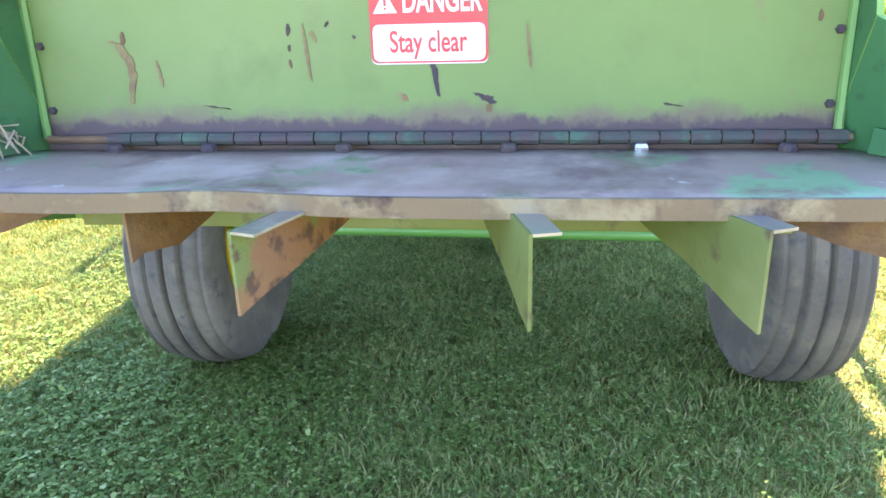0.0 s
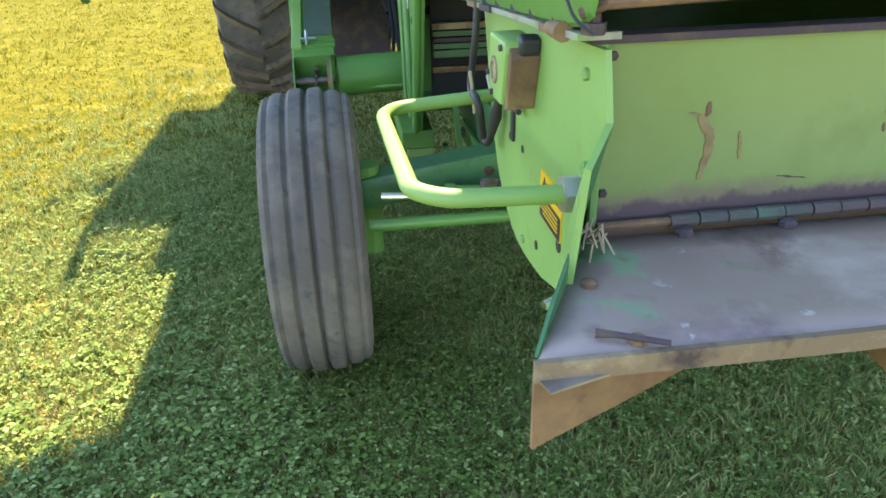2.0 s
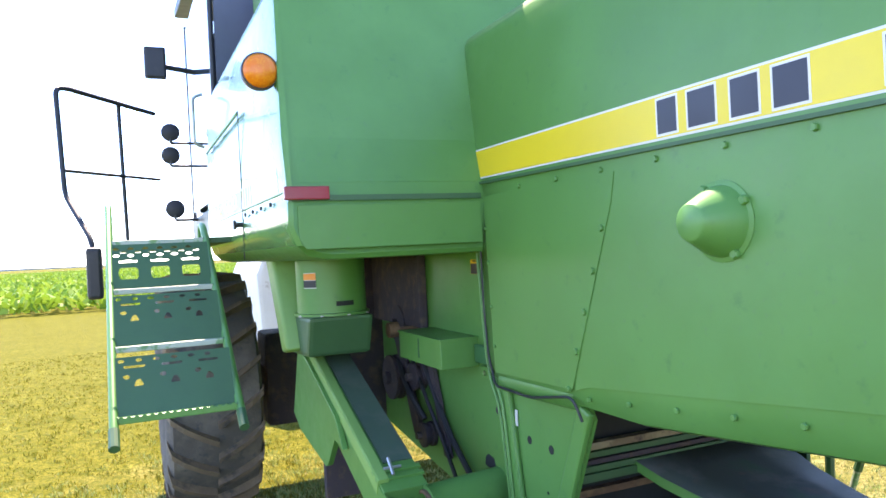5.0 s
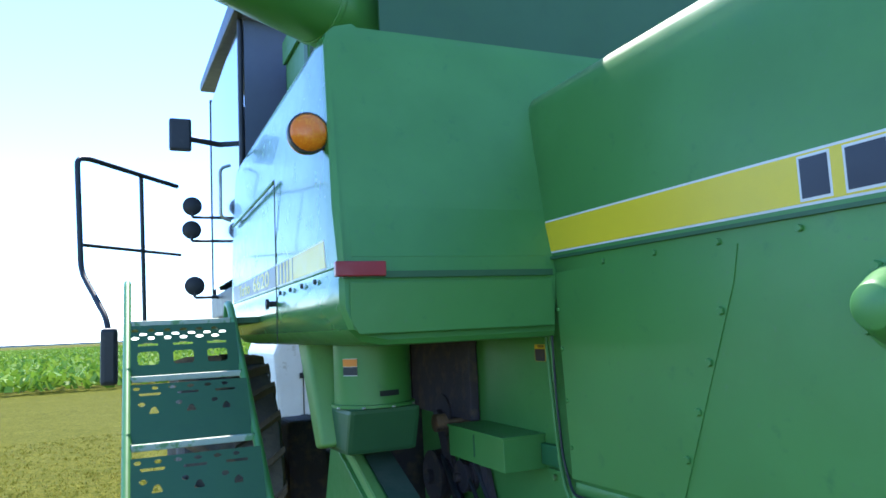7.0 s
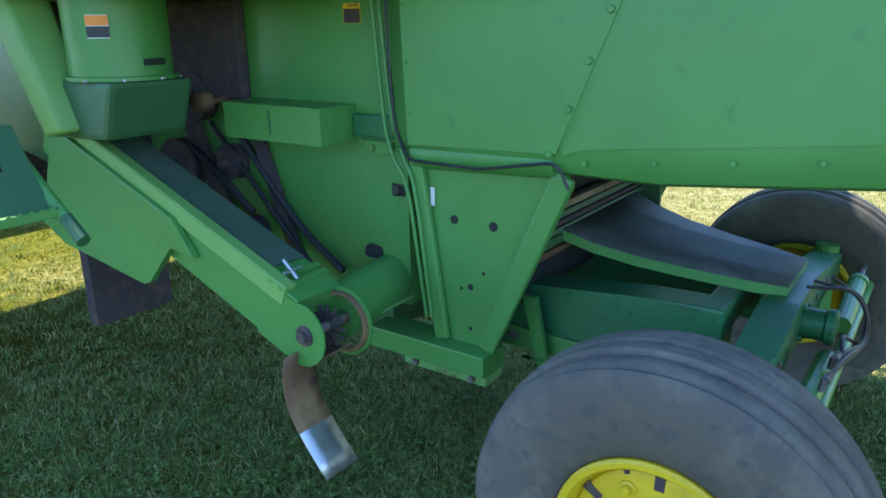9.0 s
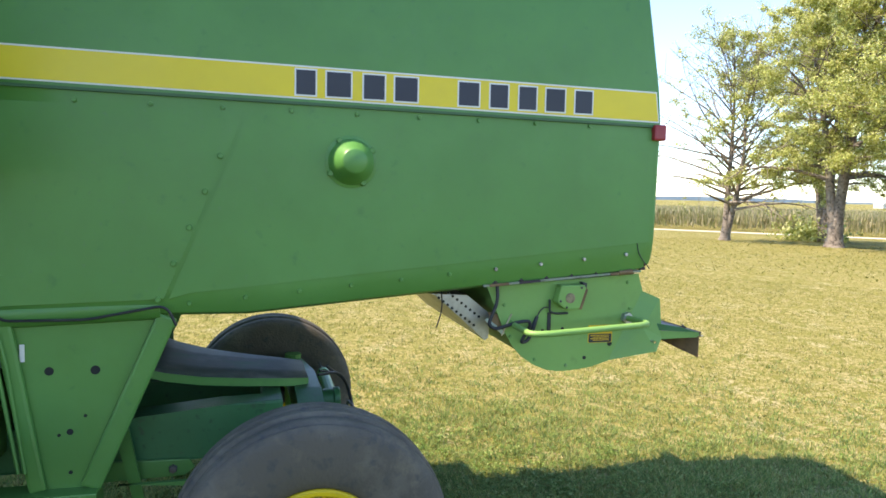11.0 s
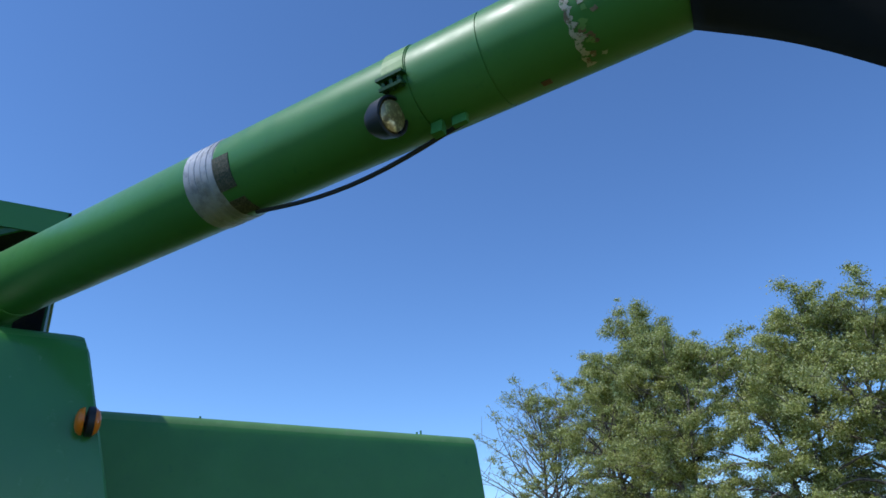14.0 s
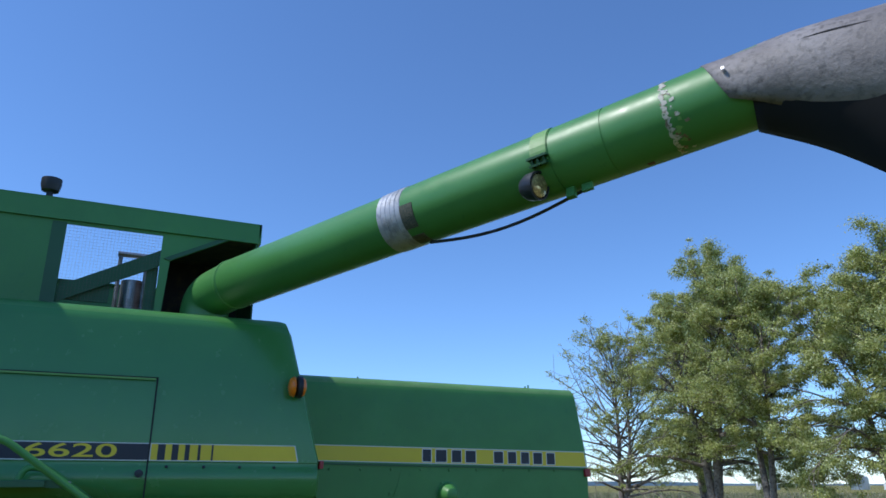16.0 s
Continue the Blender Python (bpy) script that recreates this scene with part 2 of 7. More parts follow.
def lawn_material():
    m = bpy.data.materials.new("mown_lawn")
    m.use_nodes = True
    nt = m.node_tree
    b = nt.nodes["Principled BSDF"]
    b.inputs["Roughness"].default_value, b.inputs["Specular IOR Level"].default_value = 0.95, 0.05
    tc = nt.nodes.new("ShaderNodeTexCoord")
    out = None
    # dark flecks of the fine layers stand for gaps and shade between blades
    for scale, stretch, lo, hi, ca, cb in ((0.35, 4.0, 0.38, 0.62, (0.275, 0.245, 0.085), (0.375, 0.315, 0.140)),
                                           (3.2, 1.0, 0.47, 0.60, None, (0.40, 0.335, 0.165)),
                                           (1.1, 2.0, 0.56, 0.66, None, (0.46, 0.40, 0.23)),
                                           (9.0, 1.0, 0.50, 0.60, None, (0.195, 0.190, 0.055)),
                                           (28.0, 1.0, 0.46, 0.60, None, (0.155, 0.160, 0.042)),
                                           (130.0, 1.0, 0.50, 0.62, None, (0.085, 0.090, 0.022))):
        mp = nt.nodes.new("ShaderNodeMapping")
        mp.inputs["Rotation"].default_value = (0, 0, radians(42))
        mp.inputs["Scale"].default_value = (1, stretch, 1)
        nt.links.new(tc.outputs["Object"], mp.inputs["Vector"])
        n = nt.nodes.new("ShaderNodeTexNoise")
        n.inputs["Scale"].default_value, n.inputs["Detail"].default_value = scale, 8
        nt.links.new(mp.outputs[0], n.inputs["Vector"])
        r = nt.nodes.new("ShaderNodeMapRange")
        r.inputs["From Min"].default_value, r.inputs["From Max"].default_value = lo, hi
        nt.links.new(n.outputs["Fac"], r.inputs["Value"])
        x = nt.nodes.new("ShaderNodeMix")
        x.data_type = "RGBA"
        nt.links.new(r.outputs["Result"], x.inputs["Factor"])
        x.inputs["B"].default_value = (*cb, 1)
        if out is None:
            x.inputs["A"].default_value = (*ca, 1)
        else:
            nt.links.new(out, x.inputs["A"])
        out = x.outputs["Result"]
    # the grass ahead of the machine is olive and brown, that behind it dry straw
    sep = nt.nodes.new("ShaderNodeSeparateXYZ")
    nt.links.new(tc.outputs["Object"], sep.inputs[0])
    patch = nt.nodes.new("ShaderNodeTexNoise")
    patch.inputs["Scale"].default_value, patch.inputs["Detail"].default_value = 0.6, 5
    nt.links.new(tc.outputs["Object"], patch.inputs["Vector"])
    total = patch.outputs["Fac"]
    for sock, k in ((sep.outputs["Y"], 0.055), (sep.outputs["X"], -0.045)):
        ma = nt.nodes.new("ShaderNodeMath")
        ma.operation = "MULTIPLY_ADD"
        nt.links.new(sock, ma.inputs[0])
        ma.inputs[1].default_value = k
        nt.links.new(total, ma.inputs[2])
        total = ma.outputs[0]
    zone = nt.nodes.new("ShaderNodeMapRange")
    zone.inputs["From Min"].default_value, zone.inputs["From Max"].default_value = 0.55, 0.95
    nt.links.new(total, zone.inputs["Value"])
    tint = nt.nodes.new("ShaderNodeMix")
    tint.data_type, tint.blend_type = "RGBA", "MULTIPLY"
    nt.links.new(zone.outputs["Result"], tint.inputs["Factor"])
    nt.links.new(out, tint.inputs["A"])
    tint.inputs["B"].default_value = (0.50, 0.55, 0.15, 1)
    nt.links.new(tint.outputs["Result"], b.inputs["Base Color"])
    n = nt.nodes.new("ShaderNodeTexNoise")
    n.inputs["Scale"].default_value = 45
    nt.links.new(tc.outputs["Object"], n.inputs["Vector"])
    bn = nt.nodes.new("ShaderNodeBump")
    bn.inputs["Strength"].default_value, bn.inputs["Distance"].default_value = 0.8, 0.03
    nt.links.new(n.outputs["Fac"], bn.inputs["Height"])
    nt.links.new(bn.outputs["Normal"], b.inputs["Normal"])
    return m


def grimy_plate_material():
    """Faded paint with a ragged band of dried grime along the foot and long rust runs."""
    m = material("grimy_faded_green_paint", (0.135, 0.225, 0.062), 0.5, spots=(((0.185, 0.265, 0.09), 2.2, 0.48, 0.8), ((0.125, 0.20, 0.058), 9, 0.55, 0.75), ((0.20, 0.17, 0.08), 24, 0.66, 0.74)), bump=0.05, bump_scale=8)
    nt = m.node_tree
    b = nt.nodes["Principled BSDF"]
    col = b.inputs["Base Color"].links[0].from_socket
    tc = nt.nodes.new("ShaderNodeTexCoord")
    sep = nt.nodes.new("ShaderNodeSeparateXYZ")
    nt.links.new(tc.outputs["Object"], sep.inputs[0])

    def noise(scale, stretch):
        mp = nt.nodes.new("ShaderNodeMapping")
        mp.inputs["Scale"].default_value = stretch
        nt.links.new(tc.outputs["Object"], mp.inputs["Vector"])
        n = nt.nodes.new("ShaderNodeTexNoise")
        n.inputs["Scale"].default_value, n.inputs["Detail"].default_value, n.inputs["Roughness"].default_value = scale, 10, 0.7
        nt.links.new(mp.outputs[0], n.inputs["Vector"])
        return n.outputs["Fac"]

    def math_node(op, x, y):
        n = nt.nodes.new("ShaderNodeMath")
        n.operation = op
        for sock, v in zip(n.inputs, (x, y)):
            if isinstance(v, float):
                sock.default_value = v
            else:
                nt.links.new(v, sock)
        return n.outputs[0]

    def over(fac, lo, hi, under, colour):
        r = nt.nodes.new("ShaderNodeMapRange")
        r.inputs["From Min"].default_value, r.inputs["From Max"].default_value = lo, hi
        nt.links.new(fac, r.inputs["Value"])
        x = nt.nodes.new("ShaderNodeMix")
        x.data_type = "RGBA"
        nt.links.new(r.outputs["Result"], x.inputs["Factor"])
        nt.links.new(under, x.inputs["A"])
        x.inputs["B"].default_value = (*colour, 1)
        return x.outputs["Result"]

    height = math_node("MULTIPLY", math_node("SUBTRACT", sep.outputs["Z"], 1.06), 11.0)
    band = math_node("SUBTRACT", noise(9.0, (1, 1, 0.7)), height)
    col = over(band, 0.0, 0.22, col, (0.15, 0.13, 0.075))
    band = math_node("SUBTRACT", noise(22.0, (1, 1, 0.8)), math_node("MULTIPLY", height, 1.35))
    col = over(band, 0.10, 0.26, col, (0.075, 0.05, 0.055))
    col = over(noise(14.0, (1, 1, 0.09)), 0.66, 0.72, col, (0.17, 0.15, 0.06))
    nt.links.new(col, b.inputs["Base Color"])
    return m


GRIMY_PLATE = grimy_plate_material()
OLIVE = material("weathered_olive_paint", (0.125, 0.165, 0.045), 0.6, spots=(((0.175, 0.205, 0.075), 5, 0.5, 0.7), ((0.085, 0.07, 0.035), 16, 0.58, 0.7)), bump=0.1)
HINGE = material("grimy_green_hinge", (0.050, 0.058, 0.048), 0.7, spots=(((0.05, 0.115, 0.07), 12, 0.52, 0.64), ((0.075, 0.05, 0.048), 25, 0.48, 0.63)), bump=0.25)
LAWN = lawn_material()
# the blue-grey base colour carries the haze of distance
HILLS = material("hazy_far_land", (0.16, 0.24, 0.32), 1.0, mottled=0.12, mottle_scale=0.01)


# ---- mesh helpers ----
def part(name, bm, mat, parent=None, label="", smooth=False):
    bmesh.ops.recalc_face_normals(bm, faces=bm.faces)
    me = bpy.data.meshes.new(name)
    bm.to_mesh(me)
    bm.free()
    for mm in (mat if isinstance(mat, (list, tuple)) else (mat,)):
        me.materials.append(mm)
    if smooth:
        for p in me.polygons:
            p.use_smooth = True
        me.set_sharp_from_angle(angle=radians(smooth if smooth is not True else 40))
    ob = new(name, me)
    if parent is not None:
        ob.parent = parent
        if parent.type == "EMPTY":
            ob.matrix_parent_inverse = Matrix.Translation(parent.location).inverted()
    if label:
        tagged(ob, label)
    return ob


def thing(name, at, label, category, group=""):
    ob = new(name)
    ob.location = at
    return tagged(ob, label, category, group)


def box(bm, x0, x1, y0, y1, z0, z1, bevel=0.0, m=None):
    r = bmesh.ops.create_cube(bm, size=1)
    vs = r["verts"]
    bmesh.ops.transform(bm, verts=vs, matrix=Matrix.LocRotScale(((x0 + x1) / 2, (y0 + y1) / 2, (z0 + z1) / 2), None, (abs(x1 - x0), abs(y1 - y0), abs(z1 - z0))))
    if bevel:
        es = list({e for v in vs for e in v.link_edges})
        g = bmesh.ops.bevel(bm, geom=es, offset=bevel, segments=2, affect="EDGES", profile=0.6)
        vs = list({v for f in g["faces"] for v in f.verts} | {v for v in vs if v.is_valid})
    if m is not None:
        bmesh.ops.transform(bm, verts=[v for v in vs if v.is_valid], matrix=m)
    return bm


def prism(bm, pts, axis, a0, a1, bevel=0.0):
    """A plate: a polygon in the plane across axis (x: (y, z); y: (x, z); z: (x, y)) from a0 to a1."""
    def at(p, a):
        return {"x": (a, p[0], p[1]), "y": (p[0], a, p[1]), "z": (p[0], p[1], a)}[axis]
    lo = [bm.verts.new(at(p, a0)) for p in pts]
    hi = [bm.verts.new(at(p, a1)) for p in pts]
    n = len(pts)
    fs = [bm.faces.new(lo), bm.faces.new(hi)]
    for i in range(n):
        fs.append(bm.faces.new((lo[i], lo[(i + 1) % n], hi[(i + 1) % n], hi[i])))
    if bevel:
        es = list({e for f in fs for e in f.edges})
        bmesh.ops.bevel(bm, geom=es, offset=bevel, segments=2, affect="EDGES", profile=0.6)
    return bm


def hull_plate(bm, pts, thick):
    """A plate of any posture: a planar polygon, thickened along its normal."""
    vs = [Vector(p) for p in pts]
    n = (vs[1] - vs[0]).cross(vs[2] - vs[0]).normalized() * thick
    lo = [bm.verts.new(v) for v in vs]
    hi = [bm.verts.new(v + n) for v in vs]
    bm.faces.new(lo)
    bm.faces.new(hi)
    for i in range(len(vs)):
        j = (i + 1) % len(vs)
        bm.faces.new((lo[i], lo[j], hi[j], hi[i]))
    return bm


def rounded(pts, r=0.05, seg=5):
    """A polyline with its inner corners rounded."""
    out = [Vector(pts[0])]
    for a, b, c in zip(pts, pts[1:], pts[2:]):
        a, b, c = Vector(a), Vector(b), Vector(c)
        u, v = (a - b), (c - b)
        d = min(r, u.length * 0.48, v.length * 0.48)
        p, q = b + u.normalized() * d, b + v.normalized() * d
        for i in range(seg + 1):
            t = i / seg
            out.append(p * (1 - t) ** 2 + b * 2 * t * (1 - t) + q * t * t)
    out.append(Vector(pts[-1]))
    return out


def tube(bm, pts, r, seg=10, cap=True):
    """A round bar along a polyline; r is one radius or one for each point."""
    pts = [Vector(p) for p in pts]
    rs = r if isinstance(r, (list, tuple)) else [r] * len(pts)
    rings, ref = [], None
    for i, p in enumerate(pts):
        t = (pts[min(i + 1, len(pts) - 1)] - pts[max(i - 1, 0)]).normalized()
        if ref is None:
            ref = t.orthogonal().normalized()
        ref = (ref - t * ref.dot(t)).normalized()
        side = t.cross(ref)
        rings.append([bm.verts.new(p + (ref * math.cos(a) + side * math.sin(a)) * rs[i]) for a in (2 * math.pi * k / seg for k in range(seg))])
    for a, b in zip(rings, rings[1:]):
        for k in range(seg):
            bm.faces.new((a[k], a[(k + 1) % seg], b[(k + 1) % seg], b[k]))
    if cap:
        bm.faces.new(rings[0])
        bm.faces.new(rings[-1])
    return bm


def lathe(bm, profile, seg, m=None, closed=False):
    """Spins a profile of (radius, height along local z); m places it."""
    rings = []
    for r, h in profile:
        rings.append([bm.verts.new((r * math.cos(a), r * math.sin(a), h)) for a in (2 * math.pi * k / seg for k in range(seg))])
    pairs = list(zip(rings, rings[1:])) + ([(rings[-1], rings[0])] if closed else [])
    for a, b in pairs:
        for k in range(seg):
            bm.faces.new((a[k], a[(k + 1) % seg], b[(k + 1) % seg], b[k]))
    if not closed:
        for rr in (rings[0], rings[-1]):
            bm.faces.new(rr)
    if m is not None:
        bmesh.ops.transform(bm, verts=[v for ring in rings for v in ring], matrix=m)
    return bm


def B():
    return bmesh.new()


TO_LEFT = Matrix.Rotation(radians(-90), 4, "Y")     # local z points to -x
TO_RIGHT = Matrix.Rotation(radians(90), 4, "Y")
TO_REAR = Matrix.Rotation(radians(90), 4, "X")      # local z points to -y


def bolt(name, at, parent, r=0.011, h=0.010, turn=TO_LEFT, mat=None):
    bm = B()
    lathe(bm, [(r, 0), (r, h * 0.7), (r * 0.8, h), (r * 0.1, h)], 6, Matrix.Translation(at) @ turn)
    return part(name, bm, mat or GREEN, parent)


# ---- ground, road, fields, far land ----
def ground_height(x, y):
    """Level round the machine, falling gently towards the road behind it."""
    d = max(0.0, (x * 0.72 - y * 0.69) - 9.0)
    return -0.0195 * min(d, 60.0)


def build_ground():
    bm = B()
    steps = [-3000, -1200, -500, -250, -150, -100, -70, -50, -40, -30, -24, -18, -13, -9, -6, -4, -2, 0, 2, 4, 6, 9, 13, 18, 24, 30, 40, 50, 70, 100, 150, 250, 500, 1200, 3000]
    grid = [[bm.verts.new((x, y, ground_height(x, y))) for y in steps] for x in steps]
    for i in range(len(steps) - 1):
        for j in range(len(steps) - 1):
            bm.faces.new((grid[i][j], grid[i + 1][j], grid[i + 1][j + 1], grid[i][j + 1]))
    return tagged(part("ground", bm, LAWN, None, smooth=True), "mown lawn of green and dry straw-coloured grass", "lawn", kind="structure")


ground = build_ground()


# ---- the combine harvester ----
combine = thing("combine_harvester", (0, 4.0, 0), "green combine harvester with yellow stripes parked on the lawn", "combine")
HW = 0.60          # half the width of the rear hood
TW = 1.36          # half the width of the grain tank


# lighter green of the hood's top: some fading, and sunlight put into the colour
SUNLIT_FADED = material("sunlit_faded_green_paint", (0.136, 0.280, 0.088), 0.5, spots=(((0.104, 0.248, 0.072), 2.0, 0.45, 0.7), ((0.176, 0.304, 0.120), 11, 0.55, 0.75)), bump=0.03)


def hood_bottom(y):
    return 1.125 + (3.25 - y) * 0.0945 if y < 3.25 else 1.15


def build_hood():
    bm = B()
    ys = [1.36, 1.37, 1.40, 1.46, 1.7, 2.1, 2.6, 3.0, 3.25, 3.27, 3.6, 3.86, 4.3]
    rings = []
    for y in ys:
        zb = hood_bottom(y) + (0.035 if y < 1.365 else 0.016 if y < 1.38 else 0.004 if y < 1.45 else 0)
        lip = min(1.0, max(0.0, (y - 1.55) / 0.4))
        half = [(0.574 - 0.074 * lip, zb + 0.012 + 0.012 * (1 - lip)), (0.578 - 0.033 * lip, zb + 0.003 * (1 - lip)), (0.583 - 0.008 * lip, zb + 0.008 + 0.004 * lip), (0.593, zb + 0.045), (0.60, zb + 0.10), (0.60, 1.6), (0.60, 1.915), (0.60, 2.05),
                (0.586, 2.30), (0.574, 2.468), (0.567, 2.503), (0.551, 2.530), (0.526, 2.549), (0.48, 2.560), (0.30, 2.572)]
        pts = [(-x, z) for x, z in half] + [(x, z) for x, z in reversed(half)]
        rings.append([bm.verts.new((x, y + (0.13 * max(0, z - 1.95) - 0.02 * min(0.5, max(0, z - 1.4))) * max(0, 1 - (y - 1.36) / 0.5), z)) for x, z in pts])
    for a, b in zip(rings, rings[1:]):
        for k in range(len(a) - 1):
            if b[k].co.y < 4.0 or min(a[k].co.z, a[k + 1].co.z) > 1.9:      # the sides end at the tank's rear, the roof runs under it
                bm.faces.new((a[k], a[k + 1], b[k + 1], b[k]))
    ob = part("rear_hood", bm, [GREEN, SUNLIT_FADED], combine, "green sheet-metal rear hood, open below", smooth=30)
    for p in ob.data.polygons:
        p.material_index = 1 if p.center.z > 2.5 else 0
    md = ob.modifiers.new("thickness", "SOLIDIFY")
    md.thickness, md.offset = 0.0014, 0
    return ob


hood = build_hood()
bm = B()
prism(bm, [(-0.572, 1.338), (0.572, 1.338), (0.59, 1.42), (0.598, 1.94), (-0.598, 1.94), (-0.59, 1.42)], "y", 1.372, 1.378)
hull_plate(bm, [(-0.595, 1.378, 1.94), (0.595, 1.378, 1.94), (0.56, 1.452, 2.508), (0.50, 1.458, 2.552), (-0.50, 1.458, 2.552), (-0.56, 1.452, 2.508)], -0.006)
part("rear_panel", bm, GREEN, hood)
bm = B()
tube(bm, [(-0.585, 1.39, 1.322), (-0.565, 1.372, 1.334), (-0.2, 1.372, 1.345), (0.2, 1.372, 1.345), (0.565, 1.372, 1.334), (0.585, 1.39, 1.322)], 0.007, 8)
part("rear_edge", bm, RUSTY, hood, "rusted rolled rear edge", smooth=True)
for sx in (-1, 1):
    bm = B()
    tube(bm, rounded([(sx * 0.601, 1.440, 1.46), (sx * 0.602, 1.431, 1.385), (sx * 0.602, 1.412, 1.35), (sx * 0.597, 1.378, 1.318), (sx * 0.58, 1.36, 1.305)], 0.03, 4), 0.002, 6)
    part("seam_gasket", bm, BLACK, hood, smooth=True)
for sx in (-1, 1):
    bm = B()
    prism(bm, [(3.268, 1.215), (3.03, 1.79), (3.01, 1.875), (1.372, 1.875), (1.385, 1.42), (3.20, 1.235)], "x", sx * (HW + 0.001), sx * (HW + 0.0045))
    part("side_panel", bm, GREEN, hood)
    bm = B()
    prism(bm, [(3.286, 1.215), (3.046, 1.79), (3.026, 1.875), (3.83, 1.875), (3.80, 1.20)], "x", sx * (HW + 0.001), sx * (HW + 0.0035))
    part("side_panel", bm, GREEN, hood)
    bm = B()
    prism(bm, [(1.352, 1.893), (3.86, 1.922), (3.86, 1.932), (1.352, 1.903)], "x", sx * HW, sx * (HW + 0.012))
    part("drip_rail", bm, GREEN_DARK, hood)
    bm = B()
    prism(bm, [(1.356, 1.914), (3.868, 1.944), (3.888, 2.058), (1.374, 2.040)], "x", sx * (HW + 0.001), sx * (HW + 0.002))
    part("stripe", bm, PLAIN_WHITE, hood, "white border of the stripe")
    bm = B()
    prism(bm, [(1.362, 1.920), (3.861, 1.950), (3.880, 2.052), (1.378, 2.034)], "x", sx * (HW + 0.002), sx * (HW + 0.003))
    part("stripe", bm, DECAL_YELLOW, hood, "yellow stripe")
    letters = ((2.835, 2.767), (2.726, 2.639), (2.591, 2.514), (2.474, 2.389), (2.226, 2.146), (2.099, 2.028), (1.98, 1.909), (1.866, 1.787), (1.74, 1.667))
    for i, (a, b) in enumerate(letters):
        bm = B()
        lift = 0.006 + 0.010 * (a - 1.7)
        box(bm, sx * (HW + 0.003), sx * (HW + 0.0036), a + 0.006, b - 0.006, 1.924 + lift, 2.023 + lift)
        part("letter_shape", bm, PLAIN_WHITE, hood)
        bm = B()
        box(bm, sx * (HW + 0.0036), sx * (HW + 0.0044), a, b, 1.930 + lift, 2.017 + lift)
        part("letter_shape", bm, DECAL_BLUE, hood, "dark blue plain letter shape")
    for i in range(10):
        y = 3.2 - 0.1905 * i
        bolt("bolt", (sx * HW, y, 1.197 + (3.2 - y) * 0.0995), hood, r=0.0085, h=0.008, mat=STEEL if i > 5 else GREEN, turn=TO_LEFT if sx < 0 else TO_RIGHT)
    for i in range(5):
        bolt("bolt", (sx * (HW + 0.003), 3.074 + 0.0525 * i + 0.02, 1.718 - 0.126 * i), hood, turn=TO_LEFT if sx < 0 else TO_RIGHT)
    for i in range(9):
        bolt("bolt", (sx * HW, 3.557 - 0.2355 * i, 1.887), hood, r=0.009, turn=TO_LEFT if sx < 0 else TO_RIGHT)
    for y, z in ((3.3, 2.12), (2.95, 2.16), (2.35, 2.13), (3.82, 1.75), (3.81, 1.62), (3.80, 1.45), (3.79, 1.3)):
        bolt("bolt", (sx * (HW - (0.02 if z > 2 else 0)), y, z), hood, r=0.007, turn=TO_LEFT if sx < 0 else TO_RIGHT)
    # bearing dome
    bm = B()
    lathe(bm, [(0.097, 0), (0.097, 0.007), (0.085, 0.010), (0.080, 0.028), (0.050, 0.088), (0.044, 0.100), (0.040, 0.103), (0.002, 0.104)], 28,
          Matrix.Translation((sx * HW, 2.635, 1.712)) @ (TO_LEFT if sx < 0 else TO_RIGHT))
    dome = part("bearing_dome", bm, GREEN, hood, smooth=45)
    for a in (60, 150, 240, 330):
        bolt("bolt", (sx * (HW + 0.008), 2.635 + 0.088 * math.cos(radians(a)), 1.712 + 0.088 * math.sin(radians(a))), hood, r=0.012, h=0.014, turn=TO_LEFT if sx < 0 else TO_RIGHT)
    # tail lamp
    bm = B()
    box(bm, sx * (HW - 0.01), sx * (HW + 0.028), 1.335, 1.39, 1.84, 1.905, 0.008)
    part("tail_lamp", bm, RED_LENS, combine, "dark red tail lamp")
for y, h in ((1.86, 0.008), (3.337, 0.006), (1.83, 0.02)):
    bm = B()
    tube(bm, [(-0.50, y, 2.55), (-0.50, y, 2.562 + h)], 0.007, 6)
    part("roof_bolt", bm, GREEN, hood)
# grab rail on the roof behind the tank
bm = B()
tube(bm, rounded([(0.45, 4.10, 2.56), (0.45, 4.06, 2.98), (0.45, 3.93, 2.89), (0.45, 3.86, 2.56)], 0.06, 6), 0.014, 10)
part("roof_rail", bm, GREEN, hood, smooth=True)
bm = B()
tube(bm, [(0.45, 4.085, 2.74), (0.45, 3.89, 2.70)], 0.012, 10)
part("rail_rung", bm, GREEN, hood, smooth=True)
# lower rubber seal of the front side panel
bm = B()
tube(bm, rounded([(-0.60, 3.83, 1.20), (-0.612, 3.79, 1.152), (-0.615, 3.53, 1.150), (-0.612, 3.275, 1.195), (-0.60, 3.245, 1.12)], 0.04), 0.0048, 8)
part("edge_seal", bm, BLACK, combine, "black rubber edge seal", smooth=True)

# ---- straw chopper under the hood ----
WORN_FLANGE = material("worn_grey_green_flange", (0.25, 0.28, 0.21), 0.6, spots=(((0.10, 0.085, 0.07), 12, 0.48, 0.62), ((0.16, 0.30, 0.12), 7, 0.55, 0.62)), bump=0.15)
chopper = combine
CH = 0.555


def cpart(name, bm, mat, label="", smooth=False):
    return part(name, bm, mat, chopper, label, smooth)


